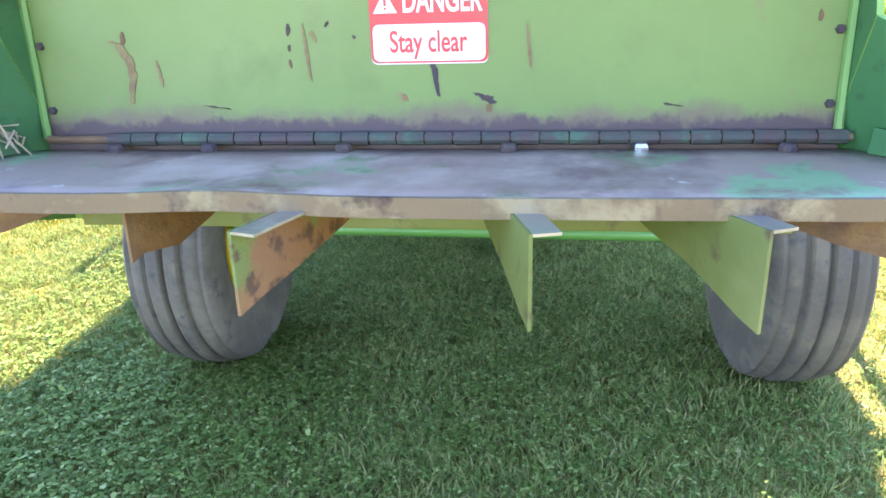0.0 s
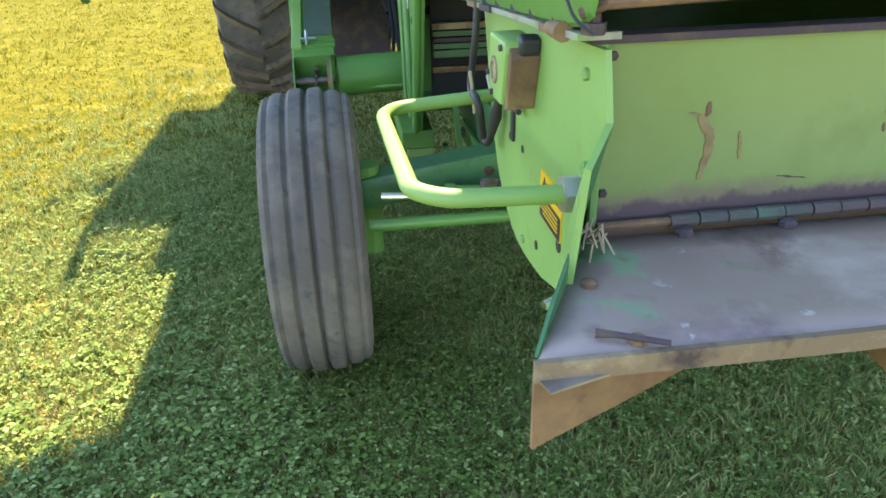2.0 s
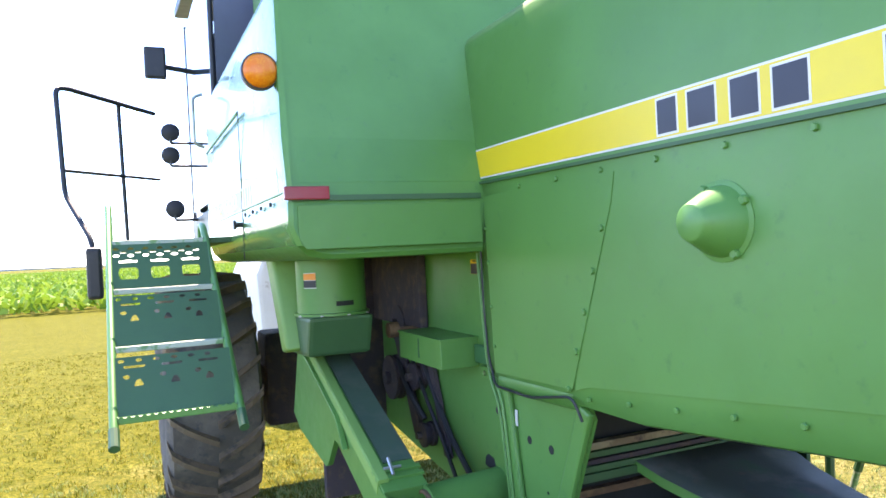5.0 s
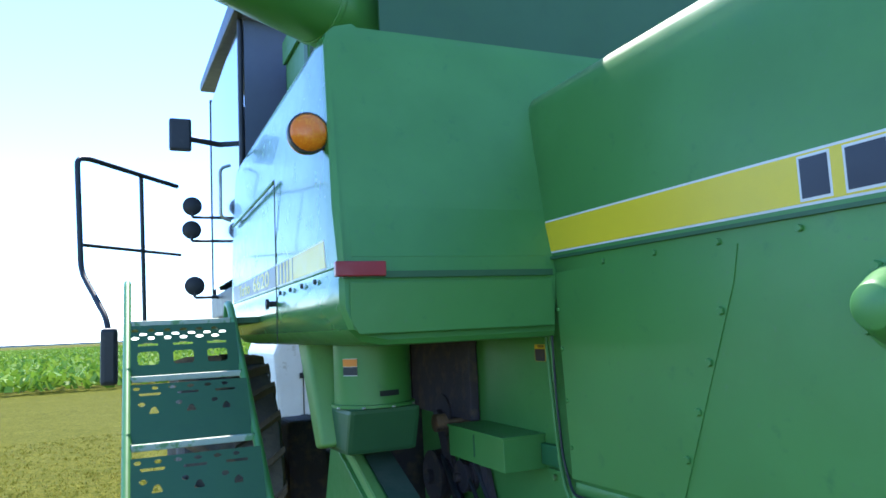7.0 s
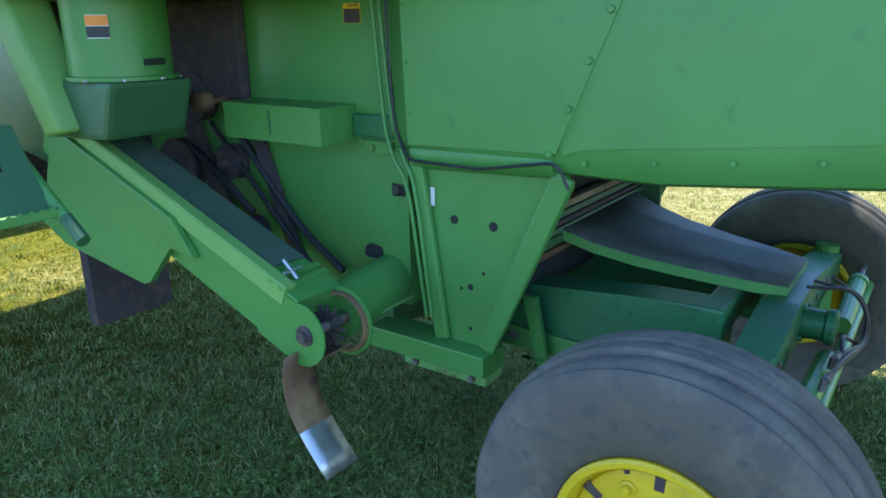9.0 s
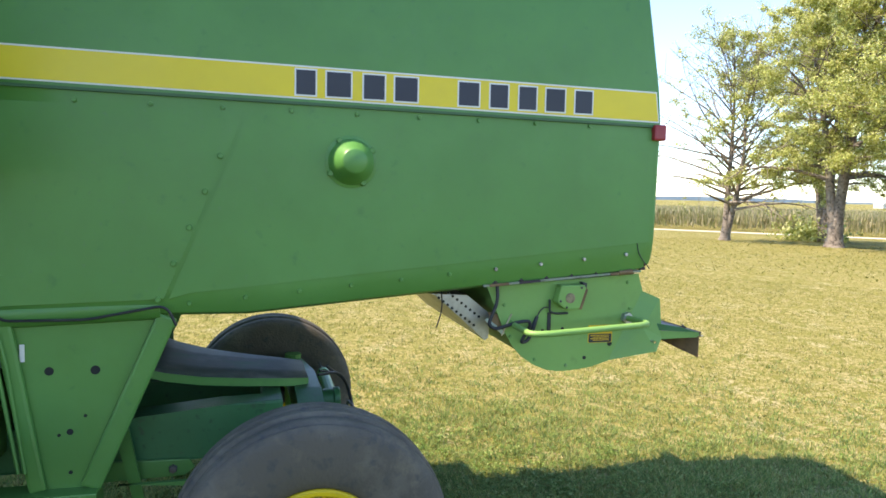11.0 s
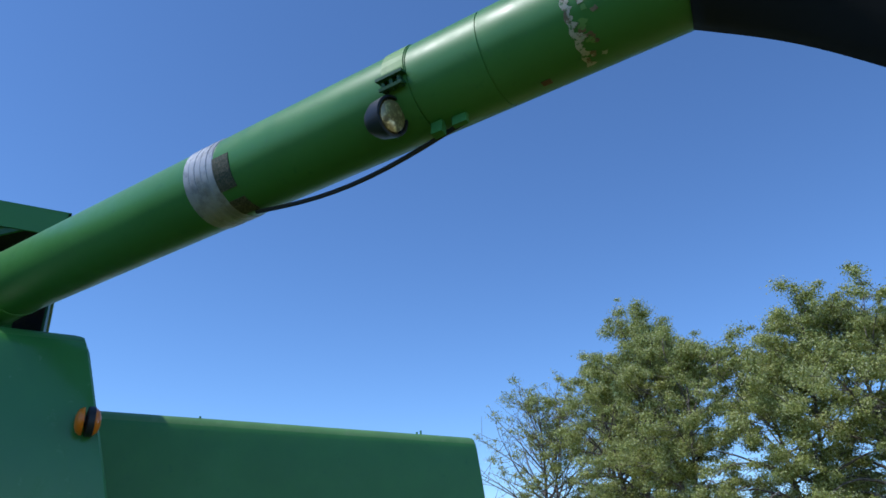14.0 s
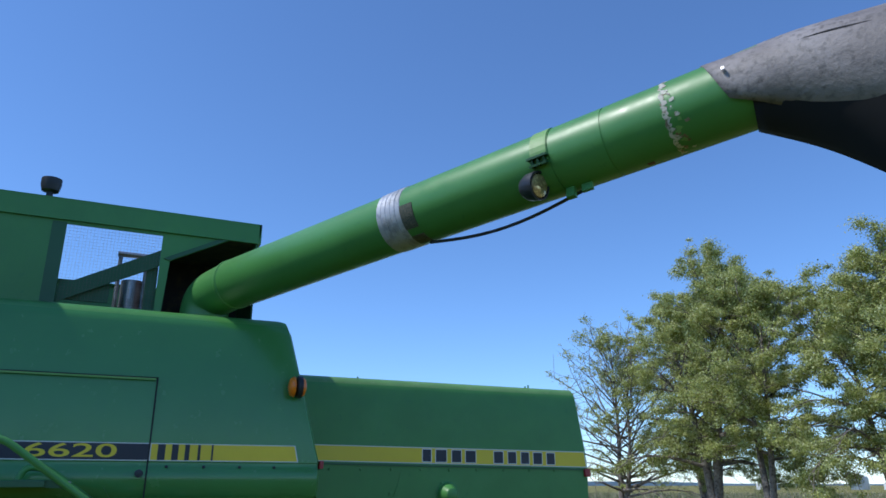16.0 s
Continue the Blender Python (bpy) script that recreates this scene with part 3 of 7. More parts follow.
CURVE = [(2.075, 1.235), (2.035, 1.14), (2.0, 1.06), (1.965, 0.996), (1.92, 0.945), (1.865, 0.908), (1.81, 0.885), (1.76, 0.876), (1.70, 0.877), (1.605, 0.888), (1.522, 0.912), (1.372, 1.207), (1.395, 1.282)]
for sx in (-1, 1):
    bm = B()
    prism(bm, CURVE, "x", sx * CH, sx * (CH - 0.008))
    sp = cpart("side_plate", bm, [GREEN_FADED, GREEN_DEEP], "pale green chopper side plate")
    # inner faces darker than the outer: their shade is put into the green
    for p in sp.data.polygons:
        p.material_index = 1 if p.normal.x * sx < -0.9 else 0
    # its rear end is bent outwards along a crease
    bm = B()
    vs = [bm.verts.new((sx * x, y, z)) for x, y, z in ((CH - 0.004, 1.522, 0.912), (0.619, 1.335, 0.957), (0.611, 1.306, 1.017), (0.594, 1.312, 1.178), (CH - 0.004, 1.372, 1.207))]
    mid = bm.verts.new((sx * 0.588, 1.385, 1.055))
    for k in range(5):
        bm.faces.new((vs[k], vs[(k + 1) % 5], mid))
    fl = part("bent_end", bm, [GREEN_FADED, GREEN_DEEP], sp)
    # one of its two skins takes the shade-darkened green
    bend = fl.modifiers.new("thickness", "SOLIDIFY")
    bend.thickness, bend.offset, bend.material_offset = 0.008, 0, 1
    bm = B()
    # flange rail along the top with bolts
    prism(bm, [(2.10, 1.238), (2.10, 1.246), (1.40, 1.2997), (1.40, 1.2917)], "x", sx * (CH + 0.030), sx * (CH - 0.02))
    cpart("top_flange", bm, WORN_FLANGE, "worn pale top flange")
    for i in range(7):
        y = 2.05 - i * 0.11
        bm = B()
        lathe(bm, [(0.014, 0), (0.014, 0.012), (0.008, 0.013), (0.008, 0.026), (0.001, 0.027)], 6, Matrix.Translation((sx * (CH + 0.016), y, 1.246 + (2.10 - y) * 0.0767)))
        cpart("bolt", bm, GRIME_SHADE)
    # wing that flares out to the tailboard
    bm = B()
    hull_plate(bm, [(sx * 0.570, 1.385, 1.046), (sx * 0.678, 1.178, 1.046), (sx * 0.645, 1.241, 1.064), (sx * 0.604, 1.32, 1.074), (sx * 0.572, 1.381, 1.078)], 0.004)
    cpart("side_wing", bm, GREEN_DEEP)
    bm = B()
    tube(bm, [(sx * 0.543, 1.427, 1.282), (sx * 0.545, 1.424, 1.06)], 0.006, 6)
    cpart("corner_trim", bm, GREEN_WORN)
    for z in (1.268, 1.19, 1.10):
        bolt("bolt", (sx * 0.532, 1.43, z), chopper, r=0.006, h=0.006, turn=TO_REAR, mat=GRIME_SHADE)
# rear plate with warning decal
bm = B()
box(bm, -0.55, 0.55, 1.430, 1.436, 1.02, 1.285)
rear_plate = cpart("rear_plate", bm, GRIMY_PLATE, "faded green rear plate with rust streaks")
bm = B()
box(bm, -0.56, 0.56, 1.418, 1.45, 1.283, 1.292)
cpart("plate_lip", bm, GRIME_SHADE)
rng = random.Random(4)
RUST_STAIN = material("thin_rust_stain", (0.22, 0.17, 0.07), 0.7, spots=(((0.16, 0.09, 0.045), 40, 0.45, 0.65),))
STREAKS = (([(-0.430, 1.196), (-0.414, 1.190), (-0.402, 1.168), (-0.400, 1.140), (-0.408, 1.108)], 0.0075, RUST_STAIN), ([(-0.406, 1.206), (-0.408, 1.190)], 0.0045, RUSTY), ([(-0.362, 1.168), (-0.359, 1.150), (-0.357, 1.131)], 0.0030, RUST_STAIN),
           ([(-0.167, 1.212), (-0.168, 1.196)], 0.0026, GRIME_SHADE), ([(-0.168, 1.186), (-0.168, 1.176)], 0.0022, GRIME_SHADE), ([(-0.169, 1.166), (-0.168, 1.155)], 0.0022, RUSTY), ([(-0.147, 1.212), (-0.144, 1.175), (-0.141, 1.138)], 0.0030, RUST_STAIN), ([(-0.136, 1.203), (-0.131, 1.188)], 0.0040, RUST_STAIN),
           ([(0.026, 1.170), (0.029, 1.150), (0.035, 1.114)], 0.0045, GRIME_SHADE), ([(0.152, 1.206), (0.154, 1.180), (0.157, 1.150)], 0.0026, RUST_STAIN), ([(-0.013, 1.117), (-0.009, 1.108)], 0.0055, RUSTY), ([(0.084, 1.118), (0.098, 1.113), (0.108, 1.104)], 0.0095, GRIME_SHADE), ([(0.101, 1.104), (0.103, 1.092)], 0.0050, RUSTY),
           ([(-0.078, 1.196), (-0.076, 1.190)], 0.0028, GRIME_SHADE), ([(-0.112, 1.214), (-0.116, 1.206)], 0.0028, GRIME_SHADE), ([(0.507, 1.214), (0.508, 1.200)], 0.0030, RUSTY), ([(-0.300, 1.105), (-0.262, 1.100)], 0.0075, GRIME_SHADE), ([(0.330, 1.102), (0.352, 1.098)], 0.0060, GRIME_SHADE))
for pts, w, mat in STREAKS:
    bm = B()
    fine = []
    for a, b in zip(pts, pts[1:]):
        fine += [(a[0] + (b[0] - a[0]) * t / 5, a[1] + (b[1] - a[1]) * t / 5) for t in range(5)]
    fine.append(pts[-1])
    n = len(fine) - 1
    left, right = [], []
    for k, (x, z) in enumerate(fine):
        half = w * math.sqrt(max(0.03, math.sin(math.pi * (0.06 + 0.88 * k / n))))
        left.append((x - half * rng.uniform(0.5, 1.15), z + rng.uniform(-0.0012, 0.0012)))
        right.append((x + half * rng.uniform(0.5, 1.15), z + rng.uniform(-0.0012, 0.0012)))
    prism(bm, left + right[::-1], "y", 1.4286, 1.431)
    part("rust_streak", bm, mat, rear_plate)


def decal(parent, name, centre, w, h, mat, axis="y", out=-1, r=0.008, lift=0.0015, label=""):
    bm = B()
    pts = []
    for cx, cz, a0 in ((w / 2 - r, h / 2 - r, 0), (-w / 2 + r, h / 2 - r, 90), (-w / 2 + r, -h / 2 + r, 180), (w / 2 - r, -h / 2 + r, 270)):
        for k in range(4):
            a = radians(a0 + 30 * k)
            pts.append((cx + r * math.cos(a), cz + r * math.sin(a)))
    c = centre
    if axis == "y":
        prism(bm, [(c[0] + p[0], c[2] + p[1]) for p in pts], "y", c[1], c[1] + out * lift)
    else:
        prism(bm, [(c[1] + p[0], c[2] + p[1]) for p in pts], "x", c[0], c[0] + out * lift)
    return part(name, bm, mat, parent, label)


def words(text, size, m, mat, parent, name="lettering", depth=0.0006, width=1.0, align="CENTER", bold=0.0):
    cu = bpy.data.curves.new(name, "FONT")
    cu.body, cu.size, cu.extrude, cu.align_x, cu.align_y = text, size, depth, align, "CENTER"
    cu.offset = bold
    ob = new(name + "_source", cu)
    me = bpy.data.meshes.new_from_object(ob.evaluated_get(bpy.context.evaluated_depsgraph_get()))
    bpy.data.objects.remove(ob)
    me.transform(m @ Matrix.Diagonal((width, 1, 1, 1)))
    me.materials.clear()
    me.materials.append(mat)
    made = new(name, me)
    made.parent = parent
    if parent.type == "EMPTY":
        made.matrix_parent_inverse = Matrix.Translation(parent.location).inverted()
    return made


FACING_REAR = Matrix.Rotation(radians(90), 4, "X")
FACING_LEFT = Matrix.Rotation(radians(-90), 4, "Z") @ Matrix.Rotation(radians(90), 4, "X")
YD = 1.4300
decal(rear_plate, "warning_decal", (0.0235, YD, 1.210), 0.156, 0.106, PLAIN_WHITE, label="red and white warning decal, scuffed")
decal(rear_plate, "decal_border", (0.0235, YD - 0.0015, 1.2108), 0.156, 0.1045, RED, lift=0.0004)
decal(rear_plate, "decal_field", (0.0235, YD - 0.0019, 1.1845), 0.149, 0.047, PLAIN_WHITE, lift=0.0005)
bm = B()
prism(bm, [(-0.049, 1.222), (-0.017, 1.222), (-0.033, 1.250)], "y", YD - 0.0019, YD - 0.0026)
part("warning_triangle", bm, PLAIN_WHITE, rear_plate)
bm = B()
prism(bm, [(-0.0345, 1.231), (-0.0315, 1.231), (-0.031, 1.243), (-0.035, 1.243)], "y", YD - 0.0026, YD - 0.0031)
prism(bm, [(-0.0345, 1.2265), (-0.0315, 1.2265), (-0.0315, 1.2293), (-0.0345, 1.2293)], "y", YD - 0.0026, YD - 0.0031)
part("warning_mark", bm, RED, rear_plate)
words("DANGER", 0.042, Matrix.Translation((0.0415, YD - 0.0024, 1.2357)) @ FACING_REAR, PLAIN_WHITE, rear_plate, width=0.615, bold=0.0008)
words("Stay clear", 0.039, Matrix.Translation((0.0225, YD - 0.0027, 1.1845)) @ FACING_REAR, RED, rear_plate, width=0.68, bold=0.0006)

# tailboard on its long hinge
bm = B()
top = [(-0.56, 1.415, 1.045), (0.56, 1.415, 1.045), (0.682, 1.165, 1.047), (-0.682, 1.165, 1.047)]
nx = 24
grid = []
for j in range(6):
    row = []
    for i in range(nx + 1):
        u, v = i / nx, j / 5
        a = Vector(top[0]).lerp(Vector(top[1]), u)
        b = Vector(top[3]).lerp(Vector(top[2]), u)
        p = a.lerp(b, v)
        dent = 0.006 * math.exp(-((u - 0.37) / 0.07) ** 2) * v * v
        row.append(bm.verts.new((p.x, p.y, p.z - 0.004 * math.sin(math.pi * u) * v + dent)))
    grid.append(row)
for j in range(5):
    for i in range(nx):
        bm.faces.new((grid[j][i], grid[j][i + 1], grid[j + 1][i + 1], grid[j + 1][i]))
tail = cpart("tailboard", bm, DECK, "worn bare-steel tailboard with patches of green paint", smooth=30)
tail.modifiers.new("thickness", "SOLIDIFY").thickness = 0.005
bm = B()
pts = []
for i in range(nx + 1):
    u = i / nx
    pts.append((-0.684 + 1.368 * u, 1.164, 1.0395 - 0.004 * math.sin(math.pi * u) + 0.006 * math.exp(-((u - 0.37) / 0.07) ** 2)))
for a, b in zip(pts, pts[1:]):
    hull_plate(bm, [(a[0], a[1], a[2] + 0.009), (b[0], b[1], b[2] + 0.009), (b[0], b[1], b[2] - 0.013), (a[0], a[1], a[2] - 0.013)], 0.008)
bmesh.ops.remove_doubles(bm, verts=bm.verts, dist=0.0004)
part("rear_lip", bm, DIRTY_EDGE, tail, "grimy folded rear lip")
for i in range(26):          # hinge knuckles
    x = -0.445 + i * 0.0385
    bm = B()
    tube(bm, [(x, 1.417, 1.060), (x + 0.0362, 1.417, 1.060)], 0.0095 if i % 2 else 0.0088, 10)
    part("hinge_knuckle", bm, HINGE, tail)
bm = B()
tube(bm, [(-0.54, 1.417, 1.060), (0.56, 1.417, 1.060)], 0.0055, 8)
part("hinge_pin", bm, RUSTY, tail)
for x, y in ((-0.43, 1.405), (-0.29, 1.405), (-0.095, 1.403), (0.13, 1.403), (0.30, 1.405), (0.48, 1.400)):
    bm = B()
    lathe(bm, [(0.012, 0), (0.012, 0.006), (0.009, 0.010), (0.002, 0.011)], 8, Matrix.Translation((x, y, 1.045)))
    part("bolt", bm, CHROME if x in (0.30,) else GRIME_SHADE, tail)
bm = B()
tube(bm, [(-0.616, 1.197, 1.054), (-0.600, 1.190, 1.055), (-0.552, 1.168, 1.054)], [0.005, 0.0035, 0.003], 8)
part("loose_pin", bm, GRIME_SHADE, tail, "dark loose pin on the tailboard")
for x, y, z in ((-0.577, 1.186, 1.047), (-0.588, 1.300, 1.047)):
    bm = B()
    lathe(bm, [(0.010, 0), (0.010, 0.008), (0.004, 0.011), (0.001, 0.0115)], 8, Matrix.Translation((x, y, z - 0.004)))
    part("bolt", bm, RUSTY, tail)
for sx in (-1, 1):
    bm = B()
    hull_plate(bm, [(sx * 0.565, 1.41, 1.042), (sx * 0.683, 1.166, 1.046), (sx * 0.683, 1.166, 1.026), (sx * 0.565, 1.41, 0.995)], 0.004)
    part("side_lip", bm, GREEN_FADED, tail)
# steering fins under the tailboard
for n, (xr, yr, xf, yf, zt, mat) in enumerate(((-0.682, 1.172, -0.42, 1.25, 0.939, RUSTY), (-0.289, 1.176, -0.24, 1.36, 0.962, RUSTY), (-0.127, 1.09, -0.045, 1.36, 0.940, RUSTY_GREEN), (0.165, 1.095, 0.09, 1.36, 0.931, OLIVE), (0.383, 1.115, 0.265, 1.36, 0.926, OLIVE), (0.682, 1.172, 0.42, 1.25, 0.939, RUSTY))):
    bm = B()
    d = Vector((xf - xr, yf - yr, 0))
    base = Vector((xr, yr, 0))
    prof = [(0, 1.030), (1, 1.028), (0.98, 1.0), (0.75, 0.980), (0.4, 0.960), (0.1, zt + 0.006), (0.0, zt)]
    hull_plate(bm, [tuple(base + d * u + Vector((0, 0, z))) for u, z in prof], 0.004)
    part("fin", bm, mat, tail)
    bm = B()
    side = d.normalized().cross(Vector((0, 0, 1))) * 0.028
    p, q = base + Vector((0, 0, 1.030)), base + d + Vector((0, 0, 1.028))
    hull_plate(bm, [tuple(p), tuple(q), tuple(q + side), tuple(p + side)], 0.003)
    part("fin_flange", bm, STEEL, tail)
# a wisp of straw caught at the corner
bm = B()
for i in range(9):
    a = Vector((-0.568, 1.375, 1.075)) + Vector([rng.uniform(-0.012, 0.012) for _ in range(3)])
    tube(bm, [a, a + Vector((rng.uniform(-0.012, 0.012), rng.uniform(-0.025, 0.005), rng.uniform(-0.01, 0.03))), a + Vector((rng.uniform(-0.022, 0.022), rng.uniform(-0.04, 0.005), rng.uniform(-0.035, 0.035)))], 0.0014, 5)
tagged(part("straw_wisp", bm, BALER_TWINE, chopper), "wisp of dry straw caught on the chopper", kind="stuff")
# side handle, bearing box, hose and decals on the left plate
bm = B()
tube(bm, rounded([(-0.56, 1.448, 1.094), (-0.725, 1.448, 1.10), (-0.765, 1.48, 1.102), (-0.775, 1.905, 1.080), (-0.745, 1.962, 1.076), (-0.553, 1.975, 1.086)], 0.06, 7), 0.0125, 12)
cpart("handle_bar", bm, GREEN_FADED, "pale green bent tube handle", smooth=True)
bm = B()
tube(bm, [(-0.555, 1.448, 1.094), (-0.578, 1.448, 1.094)], 0.025, 6)
cpart("handle_nut", bm, STEEL)
bm = B()
hexa = [(1.772, 1.242), (1.668, 1.243), (1.662, 1.228), (1.690, 1.144), (1.750, 1.142), (1.790, 1.172)]
prism(bm, hexa, "x", -CH, -CH - 0.05, 0.006)
hx = cpart("bearing_box", bm, GREEN_FADED)
bm = B()
lathe(bm, [(0.021, 0), (0.021, 0.003), (0.014, 0.004), (0.014, 0.001), (0.001, 0.001)], 18, Matrix.Translation((-CH - 0.05, 1.733, 1.190)) @ TO_LEFT)
part("bearing_eye", bm, DIRTY_EDGE, hx)
for y, z in ((1.684, 1.232), (1.748, 1.152), (1.776, 1.178)):
    bolt("bolt", (-CH - 0.05, y, z), hx, r=0.005, h=0.005, mat=GRIME_SHADE)
# rusty back of the bearing box and the rubber pads that seal it
bm = B()
prism(bm, [(1.664, 1.236), (1.650, 1.222), (1.676, 1.140), (1.690, 1.142)], "x", -CH, -CH - 0.044, 0.003)
part("box_back", bm, RUSTY, hx, "rusted rear side of the bearing box")
bm = B()
prism(bm, [(1.672, 1.254), (1.646, 1.248), (1.650, 1.226), (1.664, 1.218)], "x", -CH, -CH - 0.030, 0.005)
part("rubber_pad", bm, HOSE, hx)
bm = B()
tube(bm, rounded([(-CH - 0.012, 1.806, 1.180), (-CH - 0.014, 1.806, 1.128), (-CH - 0.014, 1.775, 1.122), (-CH - 0.012, 1.725, 1.122)], 0.012, 3), 0.005, 6)
part("rubber_pad", bm, HOSE, hx)
bm = B()
tube(bm, rounded([(-0.575, 2.040, 1.245), (-0.580, 2.037, 1.180), (-0.582, 2.061, 1.123), (-0.584, 2.076, 1.086), (-0.586, 2.046, 1.067), (-0.600, 1.950, 1.098), (-0.602, 1.908, 1.100), (-0.596, 1.901, 1.078), (-0.588, 1.924, 1.035), (-0.582, 1.935, 1.008), (-0.580, 1.906, 1.013), (-0.577, 1.893, 1.034)], 0.03, 5), 0.0072, 10)
cpart("wiring_hose", bm, HOSE, "black corrugated wiring hose", smooth=True)
bm = B()
tube(bm, [(-0.577, 1.893, 1.034), (-0.572, 1.877, 1.072), (-0.570, 1.861, 1.112)], [0.007, 0.011, 0.007], 10)
plug = cpart("wiring_plug", bm, HOSE, "black wiring plug", smooth=40)
bm = B()
tube(bm, rounded([(-0.570, 1.861, 1.112), (-0.574, 1.850, 1.138), (-0.570, 1.828, 1.150), (-0.558, 1.810, 1.146)], 0.02, 4), 0.003, 6)
part("thin_wire", bm, HOSE, plug, smooth=True)
bm = B()
tube(bm, rounded([(-0.600, 1.985, 1.130), (-0.592, 2.000, 1.092), (-0.585, 2.020, 1.040)], 0.03, 3), 0.0035, 6)
part("tie_wire", bm, BALER_TWINE, plug, smooth=True)
# red bracket and pale strap ahead of the plate, rubber strip, hanging wire
bm = B()
prism(bm, [(2.062, 1.130), (2.012, 1.120), (2.000, 1.066), (2.050, 1.078)], "x", -0.535, -0.545, 0.002)
cpart("drum_bracket", bm, RUSTY, "rust-red bracket")
bm = B()
hull_plate(bm, [(-0.55, 2.080, 1.098), (-0.55, 2.068, 1.106), (-0.55, 1.990, 1.046), (-0.55, 2.000, 1.036)], 0.006)
cpart("drum_strap", bm, PALE_EDGE)
bm = B()
box(bm, -CH - 0.006, -CH, 1.795, 1.811, 1.050, 1.126, 0.002)
cpart("rubber_strip", bm, HOSE)
for y0, y1, mat in ((1.86, 1.95, GRIME_SHADE), (1.995, 2.075, RUSTY), (1.45, 1.545, RUSTY)):
    bm = B()
    z0 = 1.2465 + (2.10 - y0) * 0.0767
    z1 = 1.2465 + (2.10 - y1) * 0.0767
    hull_plate(bm, [(-CH - 0.034, y0, z0), (-CH - 0.034, y1, z1), (-CH + 0.01, y1, z1), (-CH + 0.01, y0, z0)], 0.010)
    cpart("flange_pad", bm, mat)
bm = B()
tube(bm, [(-CH - 0.030, 1.505, 1.289), (-CH - 0.032, 1.445, 1.294)], [0.009, 0.012], 10)
cpart("flange_roll", bm, RUSTY, smooth=40)
wd = decal(chopper, "warning_decal", (-CH, 1.566, 1.028), 0.112, 0.075, WARN_YELLOW, "x", -1, 0.006, label="yellow and black warning decal")
decal(wd, "decal_field", (-CH - 0.0015, 1.566, 1.010), 0.106, 0.036, BLACK, "x", -1, 0.004, 0.0005)
bm = B()
prism(bm, [(1.615, 1.033), (1.583, 1.033), (1.599, 1.060)], "x", -CH - 0.0015, -CH - 0.002)
part("warning_triangle", bm, BLACK, wd)
words("WARNING", 0.020, Matrix.Translation((-CH - 0.0018, 1.548, 1.047)) @ FACING_LEFT, BLACK, wd, width=0.75)
for i in range(4):
    bm = B()
    box(bm, -CH - 0.002, -CH - 0.0026, 1.525, 1.612 - 0.012 * (i % 2), 1.020 - i * 0.0065, 1.0228 - i * 0.0065)
    part("text_bar", bm, WARN_YELLOW, wd)
for y, z, r in ((1.636, 0.929, 0.008), (1.83, 1.05, 0.007), (1.74, 1.055, 0.007), (1.52, 0.985, 0.011)):
    bm = B()
    lathe(bm, [(r, 0), (r, 0.0012), (0.0005, 0.0012)], 10, Matrix.Translation((-CH - 0.0002, y, z)) @ TO_LEFT)
    cpart("bolt_hole", bm, INSIDE)
for y, z in ((1.86, 0.93), (1.72, 0.90), (1.97, 1.03), (2.0, 1.16), (1.445, 1.245), (1.43, 1.135)):
    bolt("bolt", (-CH, y, z), chopper, r=0.008, h=0.006, mat=GREEN_WORN)
bm = B()
tube(bm, [(-0.600, 1.352, 1.000), (-0.625, 1.345, 0.998)], [0.009, 0.006], 8)
cpart("bolt", bm, CHROME)
bm = B()
prism(bm, [(1.40, 0.935), (1.435, 0.935), (1.435, 0.985), (1.40, 0.985)], "x", -0.50, 0.50, 0.003)
cpart("fin_rail", bm, OLIVE, "yellowish green rail under the tailboard")
# chopper drum housing between the plates
bm = B()
prism(bm, [(2.05, 1.225), (2.02, 1.13), (1.985, 1.06), (1.95, 1.005), (1.91, 0.96), (1.86, 0.925), (1.76, 0.892), (1.60, 0.90), (1.45, 0.93), (1.44, 1.03), (1.44, 1.20), (1.50, 1.24)], "x", -CH + 0.009, CH - 0.009)
cpart("drum_housing", bm, GREEN_WORN)
bm = B()
prism(bm, [(2.30, 1.20), (2.27, 1.195), (2.05, 1.0), (2.035, 1.01), (2.03, 1.11), (2.13, 1.19)], "x", -0.47, 0.47)
sieve = part("chute_plate", bm, STEEL, combine, "bare perforated steel chute under the hood")
for i in range(9):
    for dz in (0, 0.035):
        bm = B()
        y, z = 2.10 + 0.019 * i, 1.075 + 0.0145 * i
        lathe(bm, [(0.006, 0), (0.006, 0.0012), (0.0005, 0.0012)], 8, Matrix.Translation((-0.4702, y - dz * 0.6, z + dz - 0.01)) @ TO_LEFT)
        part("bolt_hole", bm, INSIDE, sieve)
bm = B()
tube(bm, rounded([(-0.50, 2.255, 1.26), (-0.50, 2.245, 1.16), (-0.50, 2.25, 1.12), (-0.50, 2.268, 1.065)], 0.05, 4), 0.0032, 6)
part("hanging_cable", bm, HOSE, combine)

